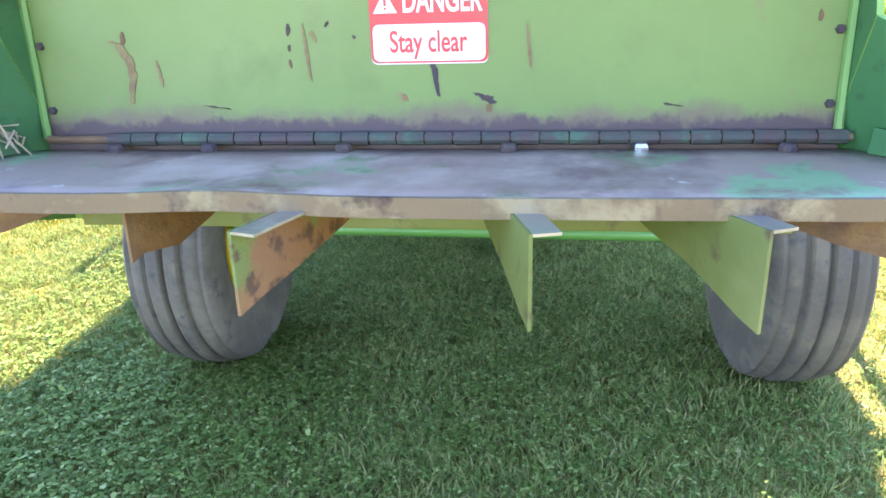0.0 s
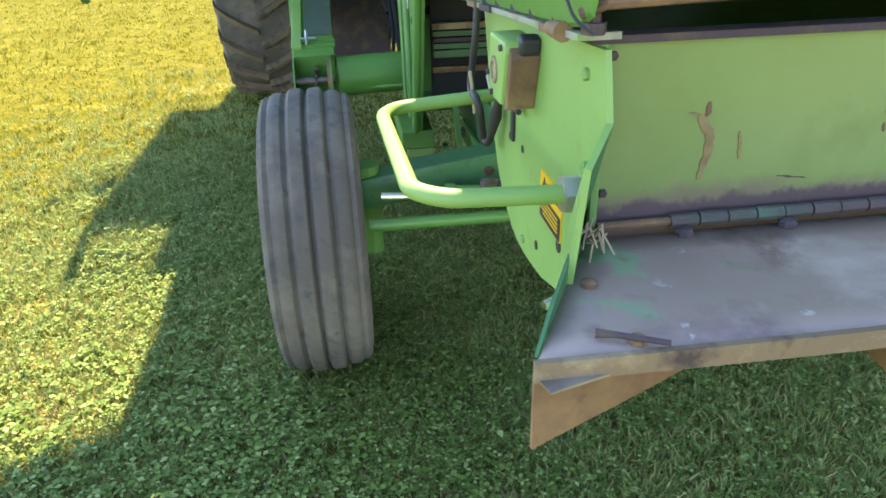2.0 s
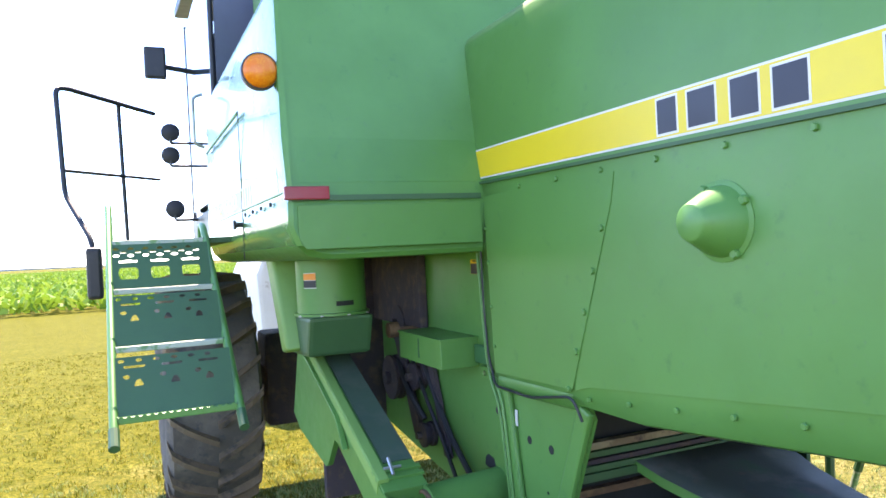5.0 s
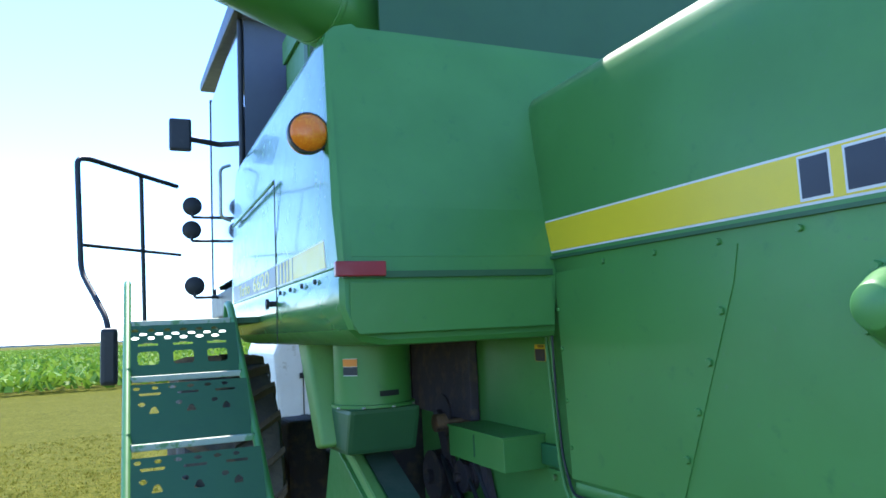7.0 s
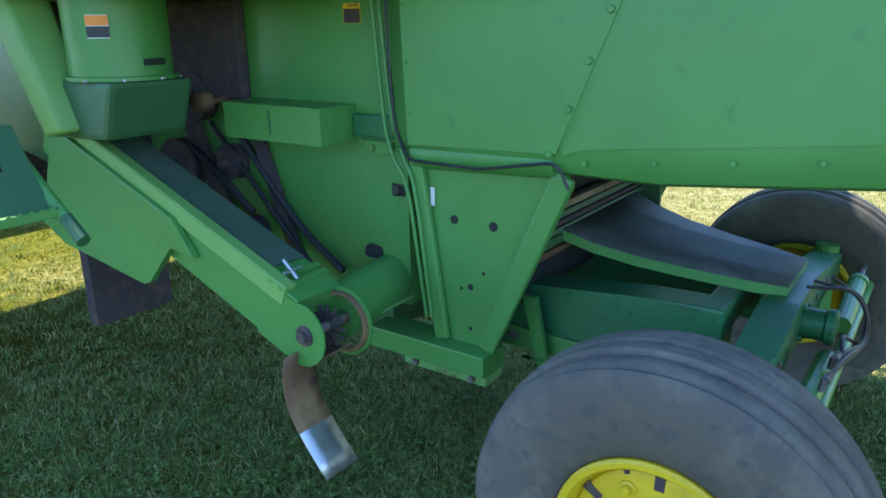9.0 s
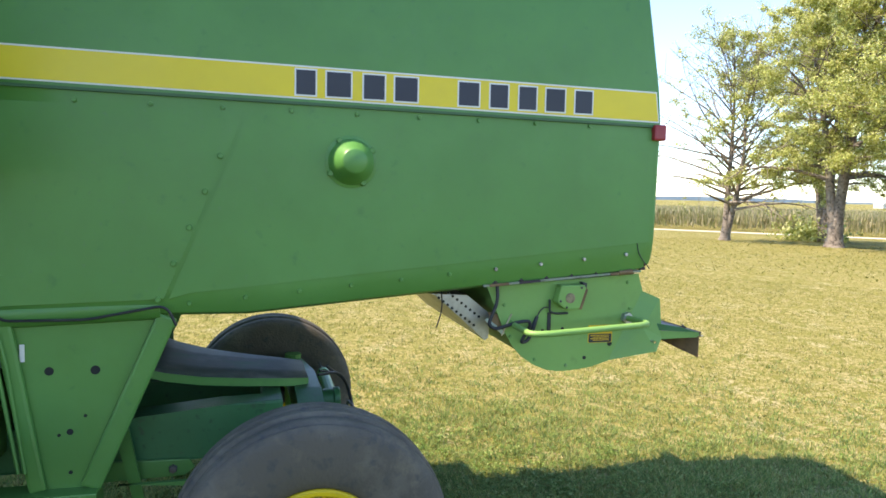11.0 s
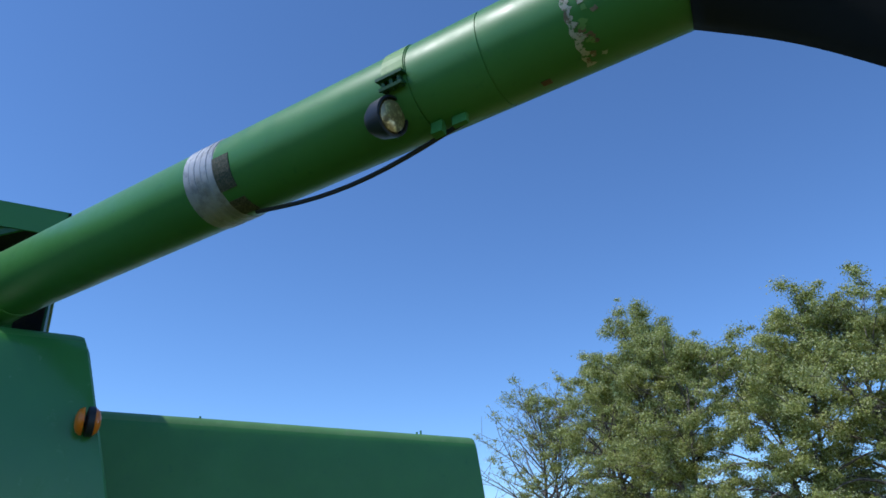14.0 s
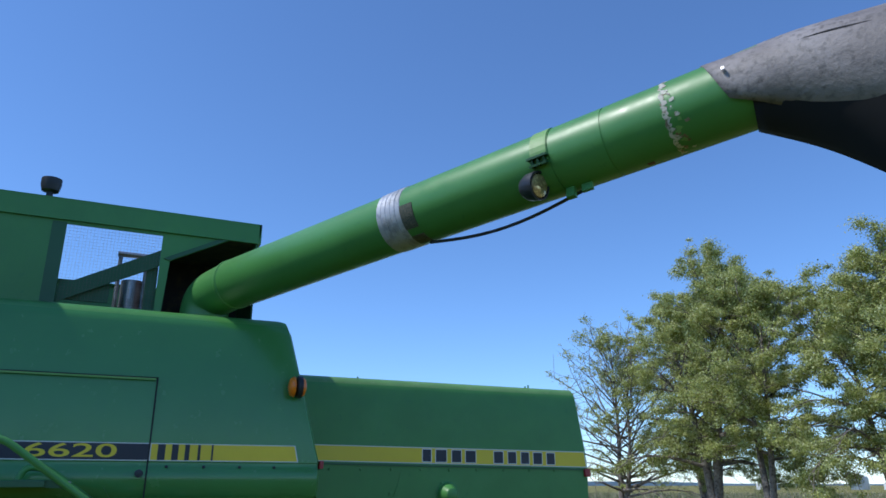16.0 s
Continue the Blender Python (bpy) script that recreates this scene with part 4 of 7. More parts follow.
# ---- separator body, support leg, frame ----
bm = B()
prism(bm, [(3.86, 1.95), (3.86, 0.62), (4.3, 0.60), (5.3, 0.72), (6.6, 0.95), (6.9, 1.2), (6.9, 1.95)], "x", -0.53, 0.53)
body = part("separator_body", bm, GREEN, combine, "green separator body side")
for sx in (-1, 1):
    bm = B()
    prism(bm, [(3.83, 1.15), (3.29, 1.175), (3.255, 1.115), (3.505, 0.545), (3.735, 0.545)], "x", sx * 0.535, sx * 0.548)
    leg = part("support_leg", bm, GREEN, combine, "triangular green support plate")
    for a, b, w in (((3.80, 1.15), (3.70, 0.545), 0.028), ((3.275, 1.15), (3.535, 0.545), 0.035)):
        bm = B()
        d = Vector((b[0] - a[0], b[1] - a[1])).normalized() * w
        prism(bm, [(a[0] + d.y, a[1] - d.x), (a[0] - d.y, a[1] + d.x), (b[0] - d.y, b[1] + d.x), (b[0] + d.y, b[1] - d.x)], "x", sx * 0.5485, sx * 0.574, 0.011)
        part("leg_channel", bm, GREEN, leg)
    for y, z, r in ((3.516, 0.961, 0.016), (3.662, 0.963, 0.015), (3.60, 0.745, 0.011), (3.635, 0.735, 0.006), (3.55, 0.80, 0.006), (3.60, 0.60, 0.007)):
        bm = B()
        lathe(bm, [(r, 0), (r, 0.0012), (0.0005, 0.0012)], 14, Matrix.Translation((sx * 0.5482, y, z)) @ (TO_LEFT if sx < 0 else TO_RIGHT))
        part("bolt_hole", bm, INSIDE, leg)
    bm = B()
    box(bm, sx * 0.49, sx * 0.622, 3.505, 3.985, 0.470, 0.545, 0.006)
    foot = part("leg_foot", bm, GREEN, combine, "green channel under the support plate")
    bm = B()
    box(bm, sx * 0.49, sx * 0.600, 3.508, 3.84, 0.432, 0.468, 0.004)
    part("foot_flange", bm, GREEN_WORN, foot)
    for y in (3.56, 3.79):
        bolt("bolt", (sx * 0.600, y, 0.450), foot, r=0.014, h=0.014, turn=TO_LEFT if sx < 0 else TO_RIGHT, mat=DULL_STEEL)
bm = B()
box(bm, -0.555, -0.552, 3.735, 3.75, 1.0, 1.06)
part("decal_strip", bm, PLAIN_WHITE, combine)
# curved transition under the side panel
bm = B()
tube(bm, [(-0.545, 3.80, 1.165), (-0.545, 3.30, 1.185)], 0.05, 12)
part("panel_roll", bm, GREEN, combine, smooth=True)
# hole in the body side, box and pipes
bm = B()
prism(bm, [(4.067, 0.772), (4.058, 0.806), (4.035, 0.820), (3.985, 0.812), (3.977, 0.786), (3.992, 0.766), (4.045, 0.764)], "x", -0.5301, -0.5316)
part("access_hole", bm, INSIDE, body)
bm = B()
lathe(bm, [(0.014, 0), (0.014, 0.0014), (0.0005, 0.0014)], 14, Matrix.Translation((-0.5302, 3.838, 0.934)) @ TO_LEFT)
part("bolt_hole", bm, INSIDE, body)
bm = B()
prism(bm, [(3.928, 1.004), (3.872, 1.008), (3.872, 1.046), (3.928, 1.050)], "x", -0.5301, -0.5316)
part("adjusting_slot", bm, INSIDE, body)
bolt("bolt", (-0.532, 3.905, 1.028), combine, r=0.017, h=0.016, mat=GRIME_SHADE)
bm = B()
prism(bm, [(4.049, 1.190), (3.905, 1.190), (3.919, 1.149), (3.960, 1.140), (4.02, 1.160)], "x", -0.5301, -0.548, 0.004)
part("corner_bracket", bm, GREEN, combine)
bolt("bolt", (-0.548, 3.992, 1.165), combine, r=0.012, h=0.012, mat=GREEN_WORN)
bm = B()
prism(bm, [(4.074, 1.20), (3.865, 1.20), (3.865, 1.275), (4.074, 1.275)], "x", -0.5301, -0.556, 0.008)
part("body_channel", bm, GREEN_DEEP, combine)
bm = B()
box(bm, -0.705, -0.53, 4.08, 4.56, 1.18, 1.302, 0.004)
tb = part("tool_box", bm, GREEN, combine, "small green tool box")
bm = B()
box(bm, -0.71, -0.53, 4.075, 4.565, 1.298, 1.306, 0.002)
part("lid", bm, GREEN, tb)
bm = B()
box(bm, -0.709, -0.704, 4.315, 4.322, 1.205, 1.29)
part("latch", bm, GREEN_DARK, tb)
for line in (((3.955, 1.70), (3.923, 1.364), (3.907, 1.227), (3.880, 1.145), (3.843, 1.099), (3.815, 1.015), (3.756, 0.62)), ((3.925, 1.70), (3.892, 1.365), (3.875, 1.239), (3.838, 1.152), (3.803, 1.088), (3.782, 0.979), (3.735, 0.62))):
    bm = B()
    tube(bm, rounded([(-0.58, y, z) for y, z in line], 0.025, 3), 0.007, 8)
    part("hydraulic_pipe", bm, GREEN, combine, smooth=True)
bm = B()
tube(bm, rounded([(-0.604, 3.872, 1.72), (-0.606, 3.866, 1.45), (-0.604, 3.850, 1.26), (-0.601, 3.832, 1.20)], 0.05, 3), 0.0038, 8)
part("hose", bm, HOSE, combine, smooth=True)
for pts, r in ((((-0.55, 4.75, 1.25), (-0.56, 4.5, 0.98), (-0.555, 4.35, 0.82), (-0.56, 4.15, 0.70)), 0.014), (((-0.57, 4.82, 1.2), (-0.58, 4.55, 0.95), (-0.57, 4.4, 0.78), (-0.60, 4.2, 0.66)), 0.010), (((-0.55, 5.0, 1.1), (-0.62, 4.72, 1.0), (-0.58, 4.6, 0.86)), 0.016)):
    bm = B()
    tube(bm, rounded(pts, 0.08, 4), r, 8)
    part("hose", bm, HOSE, combine, smooth=True)
for y, z, r in ((4.9, 1.30, 0.10), (4.72, 1.05, 0.07), (5.05, 1.0, 0.12), (4.62, 0.78, 0.06)):
    bm = B()
    lathe(bm, [(r, 0), (r, 0.02), (r * 0.82, 0.025), (r * 0.82, 0.04), (r, 0.045), (r, 0.06), (r * 0.3, 0.065), (r * 0.3, 0.09), (0.001, 0.09)], 20, Matrix.Translation((-0.53, y, z)) @ TO_LEFT)
    part("belt_pulley", bm, GRIME_SHADE, combine, smooth=30)
bm = B()
tube(bm, [(-0.53, 4.70, 1.295), (-0.66, 4.70, 1.295)], 0.012, 8)
lathe(bm, [(0.038, 0), (0.038, 0.05), (0.02, 0.055), (0.001, 0.055)], 14, Matrix.Translation((-0.66, 4.70, 1.295)) @ TO_LEFT)
part("idler_wheel", bm, RUSTY, combine, smooth=30)
bm = B()
for y0, z0, y1, z1, w in ((4.62, 1.30, 4.40, 0.72, 0.03), (5.05, 1.35, 4.75, 0.75, 0.05), (4.95, 1.9, 4.85, 1.3, 0.08)):
    hull_plate(bm, [(-0.54, y0 - w, z0), (-0.54, y0 + w, z0), (-0.54, y1 + w, z1), (-0.54, y1 - w, z1)], 0.02)
part("drive_belt", bm, GRIME_SHADE, combine)
cd = decal(combine, "caution_decal", (-0.5315, 4.075, 1.598), 0.075, 0.062, WARN_YELLOW, "x", -1, 0.004, label="yellow and dark caution decal")
decal(cd, "decal_field", (-0.533, 4.075, 1.590), 0.070, 0.044, GRIME_SHADE, "x", -1, 0.003, 0.0006)
words("CAUTION", 0.013, Matrix.Translation((-0.5334, 4.068, 1.622)) @ FACING_LEFT, BLACK, cd, width=0.75)

# clean-grain elevator: sloping case, boot, cross auger, hanging rusty door
ax = Matrix.Translation((-0.93, 3.90, 0.715)) @ Matrix.Rotation(math.atan2(0.50, 1.28), 4, "X")
bm = B()
box(bm, -0.12, 0.055, 0.0, 1.36, -0.095, 0.095, 0.004, ax)
elev = part("elevator_case", bm, GREEN, combine, "sloping green grain elevator")
bm = B()
box(bm, -0.125, -0.085, 0.05, 1.36, 0.095, 0.112, 0.002, ax)
box(bm, -0.129, -0.120, 0.05, 1.36, 0.05, 0.108, 0.002, ax)
part("case_rib", bm, GREEN_FADED, elev)
bm = B()
box(bm, -0.070, 0.053, 0.16, 1.36, 0.0955, 0.101, 0.002, ax)
part("case_cover", bm, material("dull_dark_green_paint", (0.055, 0.10, 0.065), 0.6, spots=(((0.09, 0.12, 0.09), 5, 0.5, 0.7),)), elev, "dark green top cover")
for dy in (0.06, 0.10):
    bm = B()
    box(bm, -0.13, 0.062, dy, dy + 0.018, 0.095, 0.105, 0.0, ax)
    part("case_clamp", bm, GREEN, elev)
bm = B()
tube(bm, [ax @ Vector((-0.06, 0.07, 0.11)), ax @ Vector((-0.06, 0.14, 0.135))], 0.007, 6)
tube(bm, [ax @ Vector((-0.09, 0.1, 0.12)), ax @ Vector((-0.02, 0.1, 0.12))], 0.006, 6)
part("latch", bm, STEEL, elev)
for x in (-1.055,):
    bm = B()
    prof = [(4.02, 0.86), (3.88, 0.80)] + [(3.865 + 0.10 * math.cos(radians(a)), 0.70 + 0.10 * math.sin(radians(a))) for a in range(110, 300, 20)] + [(4.05, 0.665)]
    prism(bm, prof, "x", x, x + 0.006)
    bt = part("boot_plate", bm, GREEN, elev)
bm = B()
lathe(bm, [(0.032, 0), (0.032, 0.006), (0.018, 0.007), (0.018, 0.02), (0.001, 0.021)], 12, Matrix.Translation((-1.055, 3.842, 0.702)) @ TO_LEFT)
part("boot_bearing", bm, GRIME_SHADE, elev)
bm = B()
tube(bm, [(-1.05, 3.842, 0.70), (-0.88, 3.842, 0.70)], 0.016, 12)
part("boot_shaft", bm, DULL_STEEL, elev, smooth=35)
bm = B()
for k in range(12):
    a0 = 2 * math.pi * k / 12
    for r0, r1, w in ((0.0, 0.052, 0.13), (0.052, 0.066, 0.07)):
        hull_plate(bm, [(-0.965, 3.842 + r * math.cos(a0 + d), 0.70 + r * math.sin(a0 + d)) for r, d in ((max(r0, 0.012), -w), (r1, -w), (r1, w), (max(r0, 0.012), w))], 0.010)
part("chain_sprocket", bm, GRIME_SHADE, elev)
bm = B()
for a0 in range(220, 300, 20):
    p, q = radians(a0), radians(a0 + 20)
    hull_plate(bm, [(x, 3.865 + 0.098 * math.cos(c), 0.70 + 0.098 * math.sin(c)) for x, c in ((-1.049, p), (-0.905, p), (-0.905, q), (-1.049, q))], 0.003)
part("boot_trough", bm, RUSTY, elev, "rusty trough of the open boot")
bm = B()
lathe(bm, [(0.098, 0), (0.098, 0.014), (0.086, 0.014), (0.086, 0)], 28, Matrix.Translation((-0.895, 3.835, 0.695)) @ TO_LEFT, closed=True)
part("boot_ring", bm, RUSTY, elev, "rusty ring round the boot's mouth", smooth=30)
bm = B()
lathe(bm, [(0.112, 0), (0.112, 0.006), (0.098, 0.006), (0.098, 0)], 28, Matrix.Translation((-0.890, 3.838, 0.695)) @ TO_LEFT, closed=True)
part("tube_lip", bm, GREEN, elev, smooth=30)
bm = B()
tube(bm, [(-0.872, 3.895, 0.70), (-0.50, 3.95, 0.70)], 0.088, 20)
part("cross_auger_tube", bm, GREEN, elev, smooth=30)
bm = B()
box(bm, -0.86, -0.52, 3.84, 3.99, 0.655, 0.665)
part("tube_flange", bm, GREEN_WORN, elev)
bm = B()
prev = None
for k in range(10):
    z = 0.645 - k * 0.040
    y = 3.875 + 0.028 * math.sin(radians(k * 26)) - 0.115 * (k / 9) ** 2.2
    row = [bm.verts.new((x, y, z)) for x in (-1.11, -1.065, -1.02, -0.975)]
    if prev:
        for i in range(3):
            bm.faces.new((prev[i], prev[i + 1], row[i + 1], row[i]))
    prev = row
door = part("boot_door", bm, [RUSTY, STEEL], elev, "rusty curved clean-out door hanging open", smooth=True)
for p in door.data.polygons:
    p.material_index = 1 if p.center.z < 0.40 else 0
door.modifiers.new("thickness", "SOLIDIFY").thickness = 0.004
# drum, chute and shields at the upper end
bm = B()
lathe(bm, [(0.15, 1.40), (0.176, 1.40), (0.176, 1.412), (0.162, 1.414), (0.162, 1.75), (0.1, 1.75)], 36, Matrix.Translation((-0.985, 4.70, 0)))
drum = part("filter_drum", bm, GREEN, combine, "upright green drum with an orange decal", smooth=30)
for a in (200, 240, 280, 320):
    bm = B()
    lathe(bm, [(0.008, 0), (0.008, 0.006), (0.001, 0.008)], 6, Matrix.Translation((-0.985 + 0.177 * math.cos(radians(a)), 4.70 + 0.177 * math.sin(radians(a)), 1.40)))
    part("bolt", bm, STEEL, drum)
bm = B()
for k in range(5):
    a0, a1 = radians(262 + k * 6), radians(268 + k * 6)
    hull_plate(bm, [(-0.985 + 0.163 * math.cos(a), 4.70 + 0.163 * math.sin(a), z) for a, z in ((a0, 1.445), (a1, 1.445), (a1, 1.467), (a0, 1.467))], 0.002)
part("drum_slot", bm, INSIDE, drum)
for name, z0, z1, mat in (("drum_decal", 1.53, 1.60, PLAIN_WHITE), ("drum_decal", 1.533, 1.566, BLACK), ("drum_decal", 1.568, 1.598, ORANGE_VINYL)):
    bm = B()
    for k in range(4):
        a0, a1 = radians(207 + k * 6), radians(213 + k * 6)
        rr = 0.1635 if mat is PLAIN_WHITE else 0.1645
        hull_plate(bm, [(-0.985 + rr * math.cos(a), 4.70 + rr * math.sin(a), z) for a, z in ((a0, z0), (a1, z0), (a1, z1), (a0, z1))], 0.0008)
    part(name, bm, mat, drum, "orange and black decal" if mat is ORANGE_VINYL else "")
bm = B()
prism(bm, [(4.53, 1.40), (4.90, 1.40), (4.98, 1.20), (4.60, 1.215)], "x", -1.135, -0.835, 0.02)
part("drum_chute", bm, GREEN_DARK, combine)
bm = B()
prism(bm, [(4.30, 0.86), (4.40, 0.98), (4.98, 1.20), (5.08, 1.18), (5.235, 0.845), (5.10, 0.78), (4.60, 0.715), (4.56, 0.73), (4.42, 0.88)], "x", -1.078, -1.052, 0.004)
part("elevator_shield", bm, GREEN, combine)
bm = B()
top = [(-1.205, 4.975, 1.70), (-1.065, 4.95, 1.70), (-1.065, 5.12, 1.70), (-1.215, 5.13, 1.70)]
low = [(-1.195, 4.755, 1.235), (-1.075, 4.735, 1.245), (-1.075, 4.85, 1.215), (-1.20, 4.86, 1.215)]
lo, hi = [bm.verts.new(p) for p in low], [bm.verts.new(p) for p in top]
bm.faces.new(lo)
bm.faces.new(hi)
for k in range(4):
    bm.faces.new((lo[k], lo[(k + 1) % 4], hi[(k + 1) % 4], hi[k]))
bmesh.ops.bevel(bm, geom=list(bm.edges), offset=0.018, segments=3, affect="EDGES", profile=0.5)
part("tank_chute", bm, GREEN_FADED, combine, smooth=40)
# dark sheet added to close a bright gap, for the cavity's shade
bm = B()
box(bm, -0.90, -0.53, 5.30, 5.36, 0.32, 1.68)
part("cavity_blind", bm, GRIME_SHADE, combine)

# ---- rear axle ----
for sx in (-1, 1):
    bm = B()
    prism(bm, [(4.2, 0.52), (2.86, 0.535), (2.86, 0.755), (3.10, 0.745), (3.48, 0.71), (4.2, 0.68)], "x", sx * 0.33, sx * 0.20, 0.012)
    rail = part("rear_frame_rail", bm, GREEN_DEEP, combine, "deep green rear frame rail")
    bm = B()
    prism(bm, [(3.62, 0.475), (3.24, 0.480), (3.20, 0.512), (3.22, 0.545), (3.62, 0.555)], "x", sx * 0.335, sx * 0.352, 0.004)
    part("rail_gusset", bm, GREEN, rail)
    for y, z in ((3.55, 0.520), (3.28, 0.512)):
        bolt("bolt", (sx * 0.352, y, z), rail, r=0.017, h=0.018, turn=TO_LEFT if sx < 0 else TO_RIGHT, mat=DULL_STEEL)
    bm = B()
    lathe(bm, [(0.012, 0), (0.012, 0.0012), (0.0005, 0.0012)], 12, Matrix.Translation((sx * 0.3302, 2.98, 0.635)) @ (TO_LEFT if sx < 0 else TO_RIGHT))
    part("rail_hole", bm, INSIDE, rail)
bm = B()
box(bm, -0.32, 0.32, 2.86, 2.94, 0.665, 0.748, 0.008)
part("rear_frame_cross", bm, GREEN_DEEP, combine, "deep green rear frame cross member")
# steering axle: a box beam, deepest at its pivot, that falls towards the king pins
bm = B()
top = [(-0.83, 0.655), (-0.46, 0.705), (-0.15, 0.752), (0.15, 0.752), (0.46, 0.705), (0.83, 0.655)]
low = [(0.83, 0.560), (0.46, 0.598), (0.15, 0.612), (-0.15, 0.612), (-0.46, 0.598), (-0.83, 0.560)]
prism(bm, top + low, "y", 2.690, 2.800, 0.012)
axle = part("steering_axle", bm, GREEN_DEEP, combine, "deep green box-beam steering axle", smooth=35)
for x, z, r in ((-0.30, 0.655, 0.009), (0.20, 0.660, 0.014), (0.27, 0.672, 0.010), (0.33, 0.662, 0.016)):
    bm = B()
    lathe(bm, [(r, 0), (r, 0.0012), (0.0005, 0.0012)], 12, Matrix.Translation((x, 2.6898, z)) @ TO_REAR)
    part("axle_hole", bm, INSIDE, axle)
bm = B()
lathe(bm, [(0.034, 0.0), (0.052, 0.0), (0.056, 0.006), (0.056, 0.026), (0.048, 0.032), (0.048, 0.20), (0.034, 0.20)], 24, Matrix.Translation((-0.055, 2.595, 0.665)) @ Matrix.Rotation(radians(-90), 4, "X"), closed=True)
part("pivot_sleeve", bm, GREEN_DEEP, axle, smooth=30)
bm = B()
lathe(bm, [(0.034, 0), (0.034, 0.002), (0.001, 0.002)], 16, Matrix.Translation((-0.055, 2.680, 0.665)) @ TO_REAR)
part("sleeve_bore", bm, INSIDE, axle)
for a in (30, 120, 210, 300):
    bolt("bolt", (-0.055 + 0.068 * math.cos(radians(a)), 2.690, 0.665 + 0.068 * math.sin(radians(a))), axle, r=0.010, h=0.012, turn=TO_REAR, mat=GREEN_DEEP)
for sx in (-1, 1):
    bm = B()
    tube(bm, [(sx * 0.80, 2.745, 0.40), (sx * 0.80, 2.745, 0.69)], 0.045, 12)
    tube(bm, [(sx * 0.78, 2.745, 0.49), (sx * 0.95, 2.745, 0.49)], 0.035, 12)
    part("king_pin", bm, GREEN, axle)
    bm = B()
    tube(bm, [(sx * 0.15, 2.60, 0.60), (sx * 0.56, 2.60, 0.625)], 0.030, 12)
    tube(bm, [(sx * 0.54, 2.60, 0.624), (sx * 0.57, 2.60, 0.626)], 0.035, 12)
    part("steering_cylinder", bm, GREEN, axle)
    bm = B()
    tube(bm, [(sx * 0.56, 2.60, 0.625), (sx * 0.76, 2.60, 0.638)], 0.012, 10)
    part("cylinder_rod", bm, CHROME, axle)
bm = B()
tube(bm, [(-0.80, 2.58, 0.555), (0.80, 2.58, 0.545)], 0.02, 10)
part("tie_rod", bm, GREEN, axle, smooth=True)
for x in (0.40, -0.42):
    bolt("bolt", (x, 2.69, 0.66), axle, r=0.016, turn=TO_REAR, mat=DULL_STEEL)
for pts in (((-0.43, 2.565, 0.672), (-0.25, 2.545, 0.665), (-0.08, 2.530, 0.620), (0.04, 2.525, 0.610), (0.10, 2.530, 0.680), (0.06, 2.580, 0.760), (-0.05, 2.690, 0.778)),
            ((-0.27, 2.560, 0.668), (-0.12, 2.540, 0.640), (0.02, 2.520, 0.595), (0.12, 2.520, 0.640), (0.10, 2.560, 0.740), (0.00, 2.680, 0.785)),
            ((-0.42, 2.570, 0.660), (-0.22, 2.545, 0.640), (-0.02, 2.530, 0.592), (0.09, 2.520, 0.605), (0.14, 2.540, 0.700), (0.06, 2.640, 0.790)),
            ((-0.26, 2.555, 0.662), (-0.16, 2.570, 0.690), (-0.06, 2.560, 0.640), (0.05, 2.540, 0.590))):
    bm = B()
    tube(bm, rounded(pts, 0.08, 5), 0.0058, 8)
    part("hydraulic_hose", bm, HOSE, axle, smooth=True)
for x, z in ((-0.46, 0.672), (-0.30, 0.668)):
    bm = B()
    tube(bm, [(x, 2.568, z), (x + 0.04, 2.564, z)], 0.011, 6)
    tube(bm, [(x, 2.575, z - 0.03), (x, 2.570, z + 0.006)], 0.010, 6)
    part("hose_fitting", bm, DULL_STEEL, axle)
# curved chaff pan over the axle
bm = B()
prev = None
PAN = ((3.45, 0.905), (3.32, 0.858), (3.18, 0.826), (3.02, 0.804), (2.85, 0.786), (2.74, 0.774))
for i, (y, z) in enumerate(PAN):
    t = i / 5
    row = [bm.verts.new((x, y, z)) for x in (-0.27 + 0.18 * t, -0.05 + 0.1 * t, 0.20 + 0.02 * t, 0.42 - 0.18 * t)]
    if prev:
        for k in range(3):
            bm.faces.new((prev[k], prev[k + 1], row[k + 1], row[k]))
    prev = row
pan = part("chaff_pan", bm, material("worn_dull_steel", (0.046, 0.062, 0.050), 0.72, 0.0, spots=(((0.11, 0.115, 0.105), 5, 0.5, 0.75), ((0.035, 0.09, 0.045), 3, 0.52, 0.66), ((0.09, 0.07, 0.05), 9, 0.6, 0.75)), bump=0.08), combine, "curved dark steel chaff pan", smooth=True)
pan.modifiers.new("thickness", "SOLIDIFY").thickness = 0.006
bm = B()
for i in range(5):
    (y0, z0), (y1, z1) = PAN[i], PAN[i + 1]
    x0, x1 = -0.272 + 0.18 * i / 5, -0.272 + 0.18 * (i + 1) / 5
    hull_plate(bm, [(x0, y0, z0 + 0.004), (x1, y1, z1 + 0.004), (x1, y1, z1 - 0.03), (x0, y0, z0 - 0.03)], 0.004)
bmesh.ops.remove_doubles(bm, verts=bm.verts, dist=0.001)
hull_plate(bm, [(-0.09, 2.738, 0.776), (0.245, 2.738, 0.776), (0.245, 2.738, 0.745), (-0.09, 2.738, 0.745)], 0.004)
part("pan_flange", bm, GREEN, pan)
